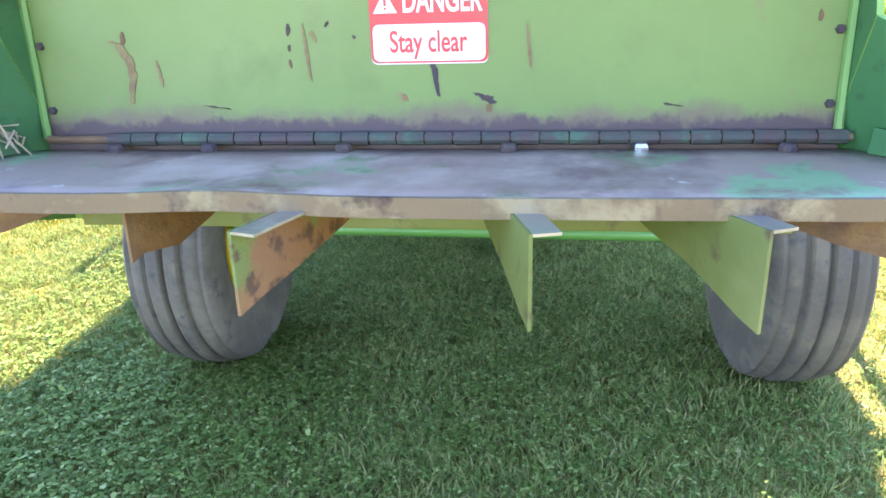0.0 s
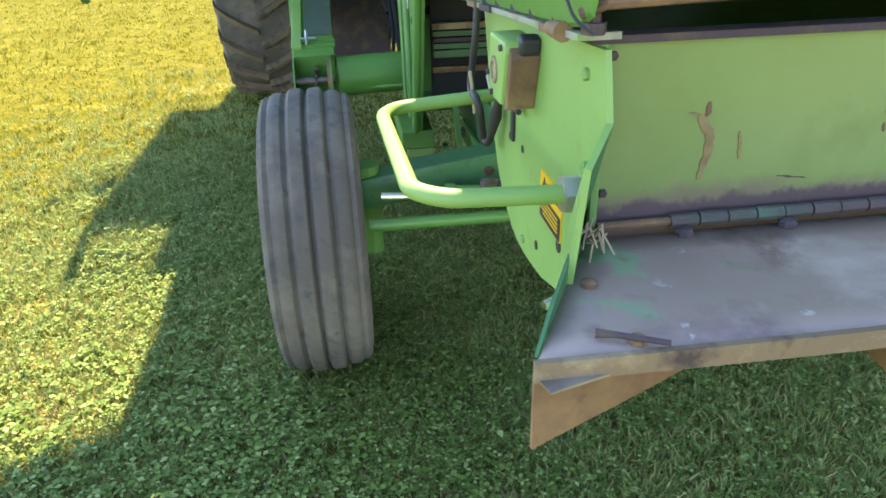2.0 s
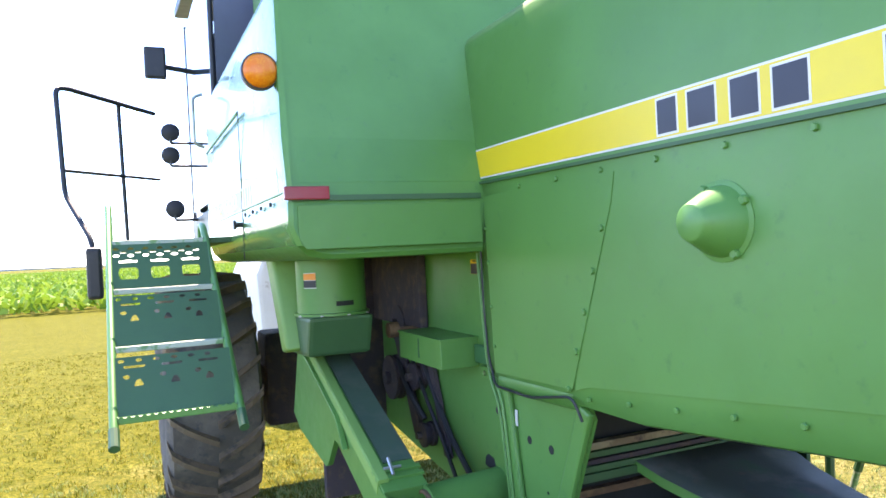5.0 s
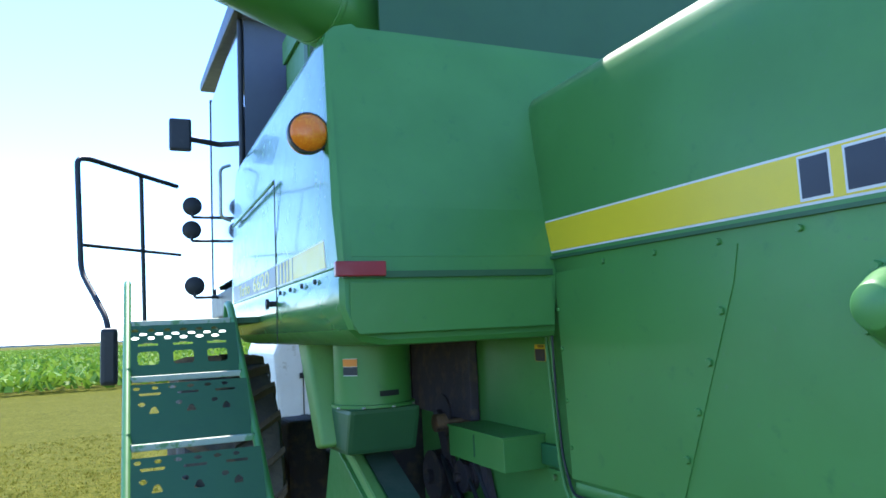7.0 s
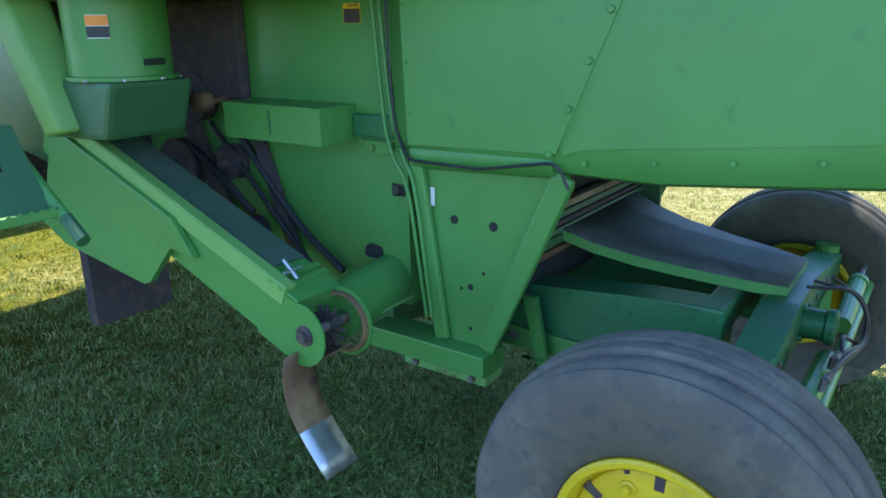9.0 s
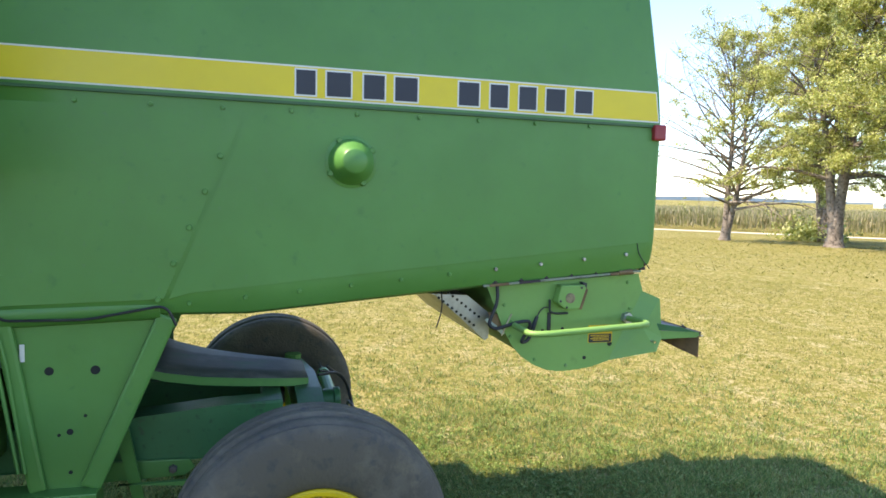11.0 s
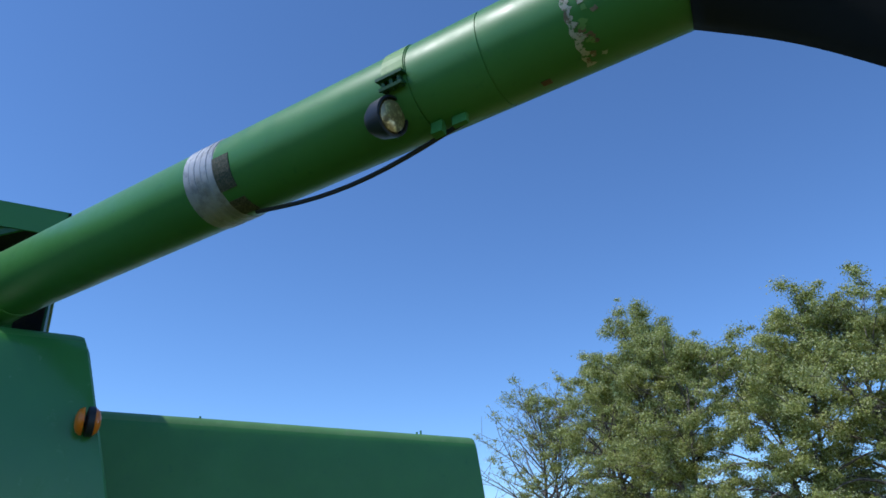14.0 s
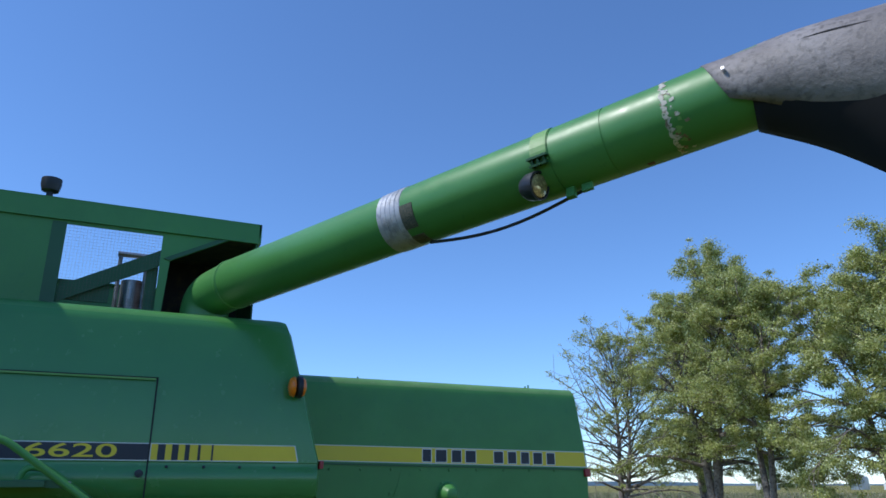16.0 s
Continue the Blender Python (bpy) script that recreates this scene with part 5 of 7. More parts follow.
# sieves and dark interior ahead of the pan
bm = B()
for k, (z, y) in enumerate(((1.12, 3.55), (1.07, 3.50), (1.03, 3.62), (0.98, 3.58))):
    prism(bm, [(y, z), (y + 0.5, z - 0.02), (y + 0.5, z + 0.01), (y, z + 0.018)], "x", -0.5, 0.5)
part("sieve_shoe", bm, GREEN_DARK, combine)
for k, (y, z, hh, mat) in enumerate(((3.435, 0.972, 0.012, DIRTY_EDGE), (3.43, 0.945, 0.010, GREEN_DARK), (3.425, 0.922, 0.008, GRIME_SHADE), (3.42, 0.900, 0.010, GREEN_DARK), (3.415, 0.872, 0.014, GREEN_DARK), (3.47, 0.80, 0.012, RUSTY))):
    bm = B()
    box(bm, -0.49, 0.49 if k < 5 else -0.05, y, y + 0.035, z - hh, z + hh, 0.002)
    part("sieve_bar", bm, mat, combine)
# near-black board added behind the sieves in place of the interior's shade
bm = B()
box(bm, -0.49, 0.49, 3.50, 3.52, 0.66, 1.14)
part("inner_dark_panel", bm, INSIDE, combine)
# guard added over the bright body side; its dark colour carries the tank's shade
bm = B()
box(bm, -0.58, -0.535, 4.60, 5.30, 1.30, 1.655, 0.01)
part("belt_guard", bm, GRIME_SHADE, combine, "dark belt guard with the tank's shade in its colour")
bm = B()
box(bm, -0.52, 0.52, 3.95, 4.1, 0.5, 1.95)
box(bm, 0.50, 0.52, 3.35, 4.0, 0.62, 1.3)
part("inner_dark_panel", bm, GREEN_DARK, combine)
for x, y0, z0, y1, z1 in ((1.25, 3.848, 0.33, 3.80, 1.72), (1.40, 3.806, 0.48, 3.42, 1.62)):
    bm = B()
    tube(bm, [(x, y1, z1), (x, y0, z0)], 0.022, 8)
    strut = part("strut", bm, GREEN_DARK, combine)
bm = B()
tube(bm, [(1.40, 3.806, 0.48), (1.40, 3.85, 0.35)], 0.017, 8)
part("strut_foot", bm, PALE_EDGE, strut)
bm = B()
hull_plate(bm, [(-0.42, 3.48, 0.70), (-0.42, 3.43, 0.70), (-0.40, 3.38, 0.42), (-0.40, 3.42, 0.42)], 0.02)
hull_plate(bm, [(-0.46, 3.46, 0.50), (-0.46, 3.42, 0.50), (-0.46, 3.0, 0.46), (-0.46, 3.0, 0.50)], 0.02)
part("frame_bracket", bm, GREEN, combine)


# ---- wheels ----
def ribbed_tyre(bm, m):
    """A four-rib steering tyre: broad rounded ribs with grooves between, sidewalls bulge."""
    R, w = 0.474, 0.142
    side = [(0.224, -0.090), (0.236, -0.108), (0.262, -0.122), (0.30, -0.134), (0.35, -w), (0.40, -0.143), (0.425, -0.139), (0.441, -0.132), (0.449, -0.124)]
    prof = list(side)
    for i in range(4):
        a = (i - 1.5) * 0.0585
        half = 0.0225
        top = R - (0.003 if 0 < i < 3 else 0.013)
        slope = (0.0, 0.0) if 0 < i < 3 else ((0.008, 0.0) if i == 0 else (0.0, 0.008))
        prof += [(top - 0.007 - slope[0], a - half), (top - 0.0015 - slope[0] * 0.6, a - half + 0.006), (top, a), (top - 0.0015 - slope[1] * 0.6, a + half - 0.006), (top - 0.007 - slope[1], a + half)]
        if i < 3:
            prof += [(R - 0.023, a + 0.0262), (R - 0.0245, a + 0.02925), (R - 0.023, a + 0.0323)]
    prof += [(r, -h) for r, h in reversed(side)]
    lathe(bm, prof, 96, m, closed=True)


def rear_wheel(at, sx, turn):
    m = Matrix.Translation(at) @ Matrix.Rotation(radians(turn), 4, "Z") @ (TO_LEFT if sx < 0 else TO_RIGHT) @ Matrix.Diagonal((0.964, 0.964, 0.99, 1.0))
    bm = B()
    ribbed_tyre(bm, m)
    tyre = part("rear_wheel_tyre", bm, RUBBER, combine, "weathered grey ribbed rear tyre", smooth=35)
    bm = B()
    lathe(bm, [(0.206, 0.112), (0.214, 0.121), (0.226, 0.122), (0.233, 0.115), (0.233, 0.106), (0.216, 0.096), (0.204, 0.075), (0.200, 0.0), (0.204, -0.075), (0.216, -0.096), (0.233, -0.106), (0.233, -0.115), (0.226, -0.122), (0.214, -0.121), (0.206, -0.112), (0.195, -0.07), (0.190, 0.0), (0.195, 0.07)], 56, m, closed=True)
    part("rim", bm, YELLOW, tyre, "yellow steel rim", smooth=35)
    # dished disc: flat ring, raised hub boss with a bore, wide slots at its edge
    bm = B()
    lathe(bm, [(0.199, 0.060), (0.199, 0.070), (0.190, 0.082), (0.178, 0.086), (0.112, 0.089), (0.108, 0.094), (0.100, 0.098), (0.052, 0.100), (0.040, 0.100), (0.036, 0.092), (0.036, 0.03), (0.001, 0.03)], 48, m)
    disc = part("wheel_disc", bm, YELLOW, tyre, "yellow wheel disc", smooth=30)
    for k in range(6):
        a = radians(60 * k + 26)
        at_nut = m @ Matrix.Translation((0.148 * math.cos(a), 0.148 * math.sin(a), 0.087))
        bm = B()
        lathe(bm, [(0.020, 0), (0.019, 0.004), (0.014, 0.006), (0.001, 0.006)], 14, at_nut)
        part("nut_seat", bm, YELLOW, disc)
        bm = B()
        lathe(bm, [(0.0125, 0.005), (0.0125, 0.017), (0.010, 0.020), (0.001, 0.020)], 6, at_nut @ Matrix.Rotation(0.7 * k, 4, "Z"))
        part("lug_nut", bm, YELLOW, disc)
    for k in range(6):
        a = radians(60 * k + 58)
        slot = m @ Matrix.Rotation(a, 4, "Z")
        # dark blocks on the uncut disc draw the shade of its slots
        bm = B()
        box(bm, 0.150, 0.196, -0.012, 0.012, 0.080, 0.0885, 0.003, slot)
        part("disc_slot", bm, GRIME_SHADE, disc)
        bm = B()
        box(bm, 0.182, 0.198, -0.006, 0.006, 0.083, 0.0885, 0.0, m @ Matrix.Rotation(a + 0.42, 4, "Z"))
        part("disc_slot", bm, GRIME_SHADE, disc)
    bm = B()
    lathe(bm, [(0.034, 0), (0.034, 0.002), (0.001, 0.002)], 14, m @ Matrix.Translation((0, 0, 0.0905)))
    part("hub_bore", bm, INSIDE, disc)
    bm = B()
    lathe(bm, [(0.199, 0.02), (0.185, 0.012), (0.13, -0.005), (0.10, -0.02), (0.001, -0.02)], 36, m)
    part("inner_disc", bm, YELLOW, tyre, smooth=35)
    bm = B()
    lathe(bm, [(0.085, -0.02), (0.085, -0.07), (0.06, -0.09), (0.055, -0.13), (0.001, -0.13)], 24, m)
    part("hub_drum", bm, GRIME_SHADE, tyre, "dark inner hub", smooth=35)


rear_wheel((-0.962, 2.80, 0.455), -1, 1.0)
rear_wheel((0.962, 2.85, 0.435), 1, 1.0)


def front_wheel(cx, sx):
    R, w = 0.80, 0.29
    m = Matrix.Translation((cx, 6.62, R)) @ (TO_LEFT if sx < 0 else TO_RIGHT)
    bm = B()
    prof = [(0.34, -0.22), (0.40, -0.26), (0.55, -w), (0.68, -0.28), (0.735, -0.255), (0.75, -0.12), (0.755, 0.0), (0.75, 0.12), (0.735, 0.255), (0.68, 0.28), (0.55, w), (0.40, 0.26), (0.34, 0.22)]
    lathe(bm, prof, 64, m, closed=True)
    # carcass darker than its muddy lugs, so the gaps hold shade in their colour
    tyre = part("front_wheel_tyre", bm, RUBBER, combine, "big mud-stained lugged drive tyre", smooth=35)
    n = 22
    for side in (-1, 1):
        bm = B()
        prev = None
        for h, da, top in ((0.0, 0.00, 0.80), (0.10, 0.06, 0.80), (0.20, 0.13, 0.795), (0.27, 0.19, 0.775), (0.287, 0.22, 0.70)):
            ring = []
            for off, rr in ((-0.030, top - 0.055), (-0.022, top), (0.022, top), (0.030, top - 0.055)):
                a = da * 1.15 + off
                ring.append(bm.verts.new((rr * math.cos(a), rr * math.sin(a), side * h)))
            if prev:
                for i in range(3):
                    bm.faces.new((prev[i], prev[i + 1], ring[i + 1], ring[i]))
            else:
                bm.faces.new(ring)
            prev = ring
        bm.faces.new(prev)
        first = part("tread_lug", bm, MUDDY_RUBBER, tyre)
        for k in range(n):
            lug = first if k == 0 else new("tread_lug", first.data)
            lug.parent = tyre
            lug.matrix_basis = m @ Matrix.Rotation(2 * math.pi * (k + (0.5 if side > 0 else 0)) / n, 4, "Z")
    bm = B()
    lathe(bm, [(0.33, 0.22), (0.36, 0.24), (0.37, 0.22), (0.33, 0.15), (0.33, -0.15), (0.37, -0.22), (0.36, -0.24), (0.33, -0.22), (0.31, 0.0)], 40, m, closed=True)
    part("rim", bm, YELLOW, tyre, smooth=35)
    bm = B()
    lathe(bm, [(0.32, -0.02), (0.32, 0.0), (0.18, 0.06), (0.10, 0.06), (0.09, 0.14), (0.001, 0.14)], 30, m)
    part("wheel_disc", bm, YELLOW, tyre, smooth=35)


front_wheel(-1.40, -1)
front_wheel(1.40, 1)
bm = B()
tube(bm, [(-1.2, 6.62, 0.80), (1.2, 6.62, 0.80)], 0.12, 16)
box(bm, -1.0, -0.75, 6.45, 6.8, 0.5, 1.15, 0.03)
box(bm, 0.75, 1.0, 6.45, 6.8, 0.5, 1.15, 0.03)
part("drive_axle", bm, GRIME_SHADE, combine)

# ---- grain tank ----
def build_tank():
    bm = B()
    rings = []
    half = [(0.0, 1.66), (TW - 0.14, 1.66), (TW - 0.07, 1.675), (TW - 0.025, 1.715), (TW, 1.78), (TW, 1.865), (TW - 0.004, 1.872), (TW - 0.004, 1.90), (TW, 1.905), (TW, 2.1), (TW - 0.03, 2.68), (TW - 0.042, 2.73), (TW - 0.075, 2.765), (TW - 0.14, 2.785)]
    for k, y in enumerate((0.0, 0.012, 0.05, 0.4, 1.0, 1.8, 2.4)):
        inset = (0.02, 0.004, 0, 0, 0, 0, 0)[k]
        pts = [(-x, z) for x, z in reversed(half)] + [(x, z) for x, z in half[1:]]
        row = []
        for x, z in pts:
            slope = max(0, z - 1.9) / 0.88 * 0.24 + (0.03 if z < 1.7 else 0)
            yy = 3.825 + slope * (1 - y / 2.4) + y
            sx = -1 if x < 0 else 1
            row.append(bm.verts.new((x - sx * inset * (abs(x) > 1.2), yy, z + (inset if z < 1.7 else -inset if z > 2.7 else 0))))
        rings.append(row)
    for a, b in zip(rings, rings[1:]):
        for k in range(len(a) - 1):
            bm.faces.new((a[k], a[k + 1], b[k + 1], b[k]))
    bm.faces.new(rings[0])
    bm.faces.new(rings[-1])
    ob = part("grain_tank", bm, [GREEN, POLISHED], combine, "large glossy green grain tank body", smooth=35)
    for p in ob.data.polygons:
        p.material_index = 1 if abs(p.normal.x) > 0.8 else 0
    return ob


tank = build_tank()
for sx in (-1, 1):
    bm = B()
    prism(bm, [(sx * 0.62, 1.700), (sx * (TW - 0.06), 1.700), (sx * (TW - 0.035), 1.74), (sx * (TW - 0.035), 1.855), (sx * 0.62, 1.855)], "y", 3.822, 3.8275, 0.002)
    part("rear_pressing", bm, GREEN, tank)
    bm = B()
    box(bm, sx * 0.62, sx * (TW - 0.012), 3.815, 3.8265, 1.868, 1.888)
    part("pressing_groove", bm, GREEN_DARK, tank)
    bm = B()
    hull_plate(bm, [(sx * 0.62, 3.8405, 1.935), (sx * (TW - 0.05), 3.8405, 1.935), (sx * (TW - 0.05), 4.047, 2.70), (sx * 0.50, 4.047, 2.70)], -0.0045 * sx)
    part("rear_pressing", bm, GREEN, tank)
    bm = B()
    box(bm, sx * (TW + 0.012), sx * (TW - 0.145), 3.803, 3.828, 1.872, 1.918, 0.004)
    part("reflector", bm, RED_LENS, tank, "red plastic reflector")
    # side stripe: dark field with figures, thin bars, yellow end
    X = sx * TW
    bm = B()
    prism(bm, [(3.958, 1.908), (3.98, 2.004), (6.15, 2.004), (6.15, 1.908)], "x", X, X + sx * 0.001)
    st = part("side_stripe", bm, PLAIN_WHITE, tank, "white border of the side stripe")
    bm = B()
    prism(bm, [(3.966, 1.913), (3.985, 1.999), (4.79, 1.999), (4.79, 1.913)], "x", X + sx * 0.001, X + sx * 0.002)
    part("side_stripe", bm, DECAL_YELLOW, tank, "yellow side stripe")
    bm = B()
    box(bm, X + sx * 0.001, X + sx * 0.002, 4.80, 6.145, 1.913, 1.999)
    part("side_stripe", bm, DECAL_BLUE, tank, "dark blue field of the side stripe")
    for a, b in ((4.455, 4.465), (4.525, 4.54), (4.585, 4.61), (4.645, 4.68), (4.715, 4.755)):
        bm = B()
        box(bm, X + sx * 0.002, X + sx * 0.003, a, b, 1.913, 1.999)
        part("stripe_bar", bm, DECAL_BLUE, tank)
    if sx < 0:
        words("6620", 0.100, Matrix.Translation((X - 0.0025, 5.190, 1.956)) @ FACING_LEFT, DECAL_YELLOW, tank, width=2.30, bold=0.0010)
        words("Turbo", 0.085, Matrix.Translation((X - 0.0025, 5.72, 1.954)) @ FACING_LEFT, DECAL_YELLOW, tank, width=1.8, bold=0.0012)
    for a, b in (((4.80, 1.68), (4.80, 2.365)), ((4.80, 2.365), (6.10, 2.365))):
        bm = B()
        box(bm, X, X + sx * 0.003, a[0] - 0.004, b[0] + 0.004, a[1] - 0.004, b[1] + 0.004)
        part("door_seam", bm, INSIDE, tank)
    bm = B()
    box(bm, X, X + sx * 0.010, 4.81, 6.1, 2.352, 2.362)
    part("door_ledge", bm, GREEN_FADED, tank)
    for y in (4.1, 4.3, 4.5, 4.7):
        bolt("bolt", (X, y, 1.878), tank, r=0.009, turn=TO_LEFT if sx < 0 else TO_RIGHT, mat=BLACK)
    bm = B()
    lathe(bm, [(0.012, 0), (0.012, 0.025), (0.022, 0.028), (0.022, 0.04), (0.001, 0.042)], 12, Matrix.Translation((X, 4.84, 1.84)) @ (TO_LEFT if sx < 0 else TO_RIGHT))
    part("door_latch", bm, BLACK, tank)
    bm = B()
    lathe(bm, [(0.02, 0), (0.024, 0.02), (0.06, 0.024), (0.068, 0.03), (0.068, 0.055), (0.06, 0.058)], 22, Matrix.Translation((sx * 1.40, 4.03, 2.35)) @ TO_REAR)
    amb = part("turn_lamp", bm, BLACK, tank, "round amber turn lamp", smooth=35)
    for rot in (TO_REAR, TO_REAR @ Matrix.Translation((0, 0, 0.062)) @ Matrix.Rotation(math.pi, 4, "X")):
        bm = B()
        lathe(bm, [(0.062, 0.05), (0.062, 0.058), (0.05, 0.075), (0.025, 0.084), (0.001, 0.086)], 22, Matrix.Translation((sx * 1.40, 4.03, 2.35)) @ rot)
        part("lamp_lens", bm, AMBER, tank, smooth=True)
# hopper extension above the tank
bm = B()
EX, EZ0, EZ1 = 1.05, 2.785, 3.48
for sx in (-1,):
    prism(bm, [(4.82, EZ0), (5.42, EZ0), (5.42, 2.825), (4.86, 2.825), (4.86, 3.325), (5.42, 3.325), (5.42, EZ0), (6.0, EZ0), (6.0, 3.36), (4.42, 3.36), (4.80, 3.16)], "x", sx * EX, sx * (EX - 0.012))
ext = part("hopper_extension", bm, GREEN, combine, "green sheet-metal hopper extension with a mesh window")
bm = B()
prism(bm, [(4.82, EZ0), (6.0, EZ0), (6.0, 3.36), (4.42, 3.36), (4.80, 3.16)], "x", EX, EX - 0.012)
part("side_panel", bm, GREEN, ext)
bm = B()
for sx in (-1, 1):
    prism(bm, [(6.0, 3.345), (4.25, 3.345), (4.235, 3.48), (6.0, 3.48)], "x", sx * (EX + 0.02), sx * (EX + 0.005))
    box(bm, sx * (EX + 0.02), sx * (EX - 0.06), 4.24, 6.0, 3.474, 3.484)
box(bm, -EX - 0.02, EX + 0.02, 4.235, 4.25, 3.345, 3.484)
part("top_rim", bm, GREEN, ext)
bm = B()
box(bm, -EX, EX, 4.252, 4.264, EZ0, 3.47)
part("inner_panel", bm, GREEN_DARK, ext)
# these well panels are dark to carry the deep shade of the auger well
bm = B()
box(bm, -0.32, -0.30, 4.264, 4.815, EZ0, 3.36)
part("inner_panel", bm, GRIME_SHADE, ext)
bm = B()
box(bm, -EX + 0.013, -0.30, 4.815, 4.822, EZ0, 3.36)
part("inner_panel", bm, GRIME_SHADE, ext)
# sheet added to keep light out of the well
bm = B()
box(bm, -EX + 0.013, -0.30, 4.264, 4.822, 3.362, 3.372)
part("inner_panel", bm, GRIME_SHADE, ext, "dark sheet added over the auger well to shade it")
bm = B()
box(bm, -EX, EX, 5.99, 6.0, EZ0, 3.48)
part("inner_panel", bm, GREEN_DARK, ext)
bm = B()
hull_plate(bm, [(-EX - 0.006, 4.80, 3.16), (-EX - 0.006, 4.42, 3.36), (-EX - 0.006, 4.48, 3.36), (-EX - 0.006, 4.84, 3.17)], 0.006)
hull_plate(bm, [(-EX + 0.02, 5.42, 2.83), (-EX + 0.02, 5.42, 2.93), (-EX + 0.02, 4.86, 3.23), (-EX + 0.02, 4.86, 3.12)], 0.01)
part("window_brace", bm, GREEN_DARK, ext)
for y0, y1, z0, z1, x in ((4.862, 4.93, 2.826, 3.12, 0.045), (5.13, 5.418, 2.86, 2.985, 0.06)):
    bm = B()
    box(bm, -EX + x, -EX + x + 0.012, y0, y1, z0, z1, 0.002)
    part("window_brace", bm, GREEN_DARK, ext)
bm = B()
box(bm, -EX - 0.004, -EX + 0.002, 5.42, 5.50, 2.80, 3.335, 0.002)
part("window_strip", bm, GREEN_DARK, ext)
bm = B()
for i in range(1, 28):
    y = 4.86 + 0.56 * i / 28
    tube(bm, [(-EX + 0.006, y, 2.825), (-EX + 0.006, y, 3.325)], 0.0006, 3, cap=False)
for i in range(1, 25):
    z = 2.825 + 0.5 * i / 25
    tube(bm, [(-EX + 0.006, 4.86, z), (-EX + 0.006, 5.42, z)], 0.0006, 3, cap=False)
part("window_mesh", bm, DULL_STEEL, ext, "fine wire mesh")
bm = B()
lathe(bm, [(0.08, 2.8), (0.08, 3.12), (0.001, 3.13)], 18, Matrix.Translation((-0.55, 5.0, 0)))
for y in (4.93, 5.10):
    tube(bm, [(-0.60, y, 2.8), (-0.60, y, 3.30)], 0.014, 8)
tube(bm, [(-0.60, 4.91, 3.30), (-0.60, 5.12, 3.30)], 0.02, 8)
part("loading_auger_head", bm, STEEL, ext, smooth=35)
bm = B()
lathe(bm, [(0.02, 0), (0.02, 0.05), (0.05, 0.06), (0.06, 0.10), (0.06, 0.14), (0.001, 0.15)], 16, Matrix.Translation((-1.0, 5.55, 3.48)))
part("work_lamp", bm, BLACK, combine, "black work lamp on the hopper", smooth=35)

# ---- unloading auger, swung out ----
AZ, EL = radians(209.0), radians(4.65)
AB = Vector((-1.287, 4.388, 2.999))
AD = Vector((math.cos(AZ) * math.cos(EL), math.sin(AZ) * math.cos(EL), math.sin(EL)))
AM = Matrix.Translation(AB) @ AD.to_track_quat("Z", "Y").to_matrix().to_4x4()
RA = 0.158
bm = B()
lathe(bm, [(RA - 0.02, -0.075), (RA - 0.006, -0.068), (RA, -0.052), (RA, 2.322), (RA - 0.004, 2.323), (RA - 0.004, 2.328), (RA, 2.329), (RA, 2.576), (RA - 0.003, 2.577), (RA - 0.003, 2.581), (RA, 2.582), (RA, 3.228), (RA - 0.01, 3.228)], 40, AM)
auger = part("unloading_auger", bm, GREEN, combine, "green unloading auger tube swung out from the tank", smooth=30)
bm = B()
tube(bm, rounded([(-0.98, 4.55, 2.70), (-0.98, 4.55, 2.95), tuple(AB + AD * -0.055)], 0.12, 8), RA - 0.004, 28)
part("auger_elbow", bm, GREEN, auger, smooth=40)
bm = B()
lathe(bm, [(RA, -0.046), (RA + 0.004, -0.046), (RA + 0.004, -0.030), (RA, -0.028)], 40, AM, closed=True)
part("elbow_flange", bm, GREEN, auger, smooth=30)
bm = B()
for i in range(5):
    s0 = 1.312 + i * 0.031
    lathe(bm, [(RA, s0), (RA + 0.003 + 0.001 * (i % 2), s0 + 0.004), (RA + 0.003 + 0.001 * (i % 2), s0 + 0.030), (RA, s0 + 0.033)], 40, AM @ Matrix.Identity(4), closed=True)
part("tape_wrap", bm, TAPE, auger, "wrapped grey tape", smooth=30)


def on_auger(bm, s0, s1, a0, a1, lift, n=6):
    prev = None
    for k in range(n + 1):
        a = radians(a0 + (a1 - a0) * k / n)
        row = [bm.verts.new(AM @ Vector(((RA + lf) * math.cos(a), (RA + lf) * math.sin(a), s))) for s, lf in ((s0, 0.0), (s0, lift), (s1, lift), (s1, 0.0))]
        if prev:
            for i in range(3):
                bm.faces.new((prev[i], prev[i + 1], row[i + 1], row[i]))
            bm.faces.new((prev[3], prev[0], row[0], row[3]))
        else:
            bm.faces.new(row)
        prev = row
    bm.faces.new(prev)
for a0, a1, s0, s1 in ((181, 228, 1.468, 1.548), (244, 274, 1.470, 1.546)):
    bm = B()
    on_auger(bm, s0, s1, a0, a1, 0.003)
    part("mesh_patch", bm, MESH, auger, "dark perforated patch")
bm = B()
on_auger(bm, 2.236, 2.318, 95, 190, 0.004, 10)
part("clamp_band", bm, GREEN_FADED, auger, "pale green clamp band")
for a0, a1, s0, s1, lf in ((189, 192, 2.226, 2.326, 0.030), (200, 203, 2.232, 2.318, 0.030)):
    bm = B()
    on_auger(bm, s0, s1, a0, a1, lf, 2)
    part("clamp_ear", bm, GREEN_DARK, auger)
for s in (2.245, 2.275, 2.305):
    bm = B()
    on_auger(bm, s - 0.006, s + 0.006, 187, 205, 0.018, 2)
    part("clamp_bolt", bm, GREEN_DARK, auger)
arng = random.Random(8)
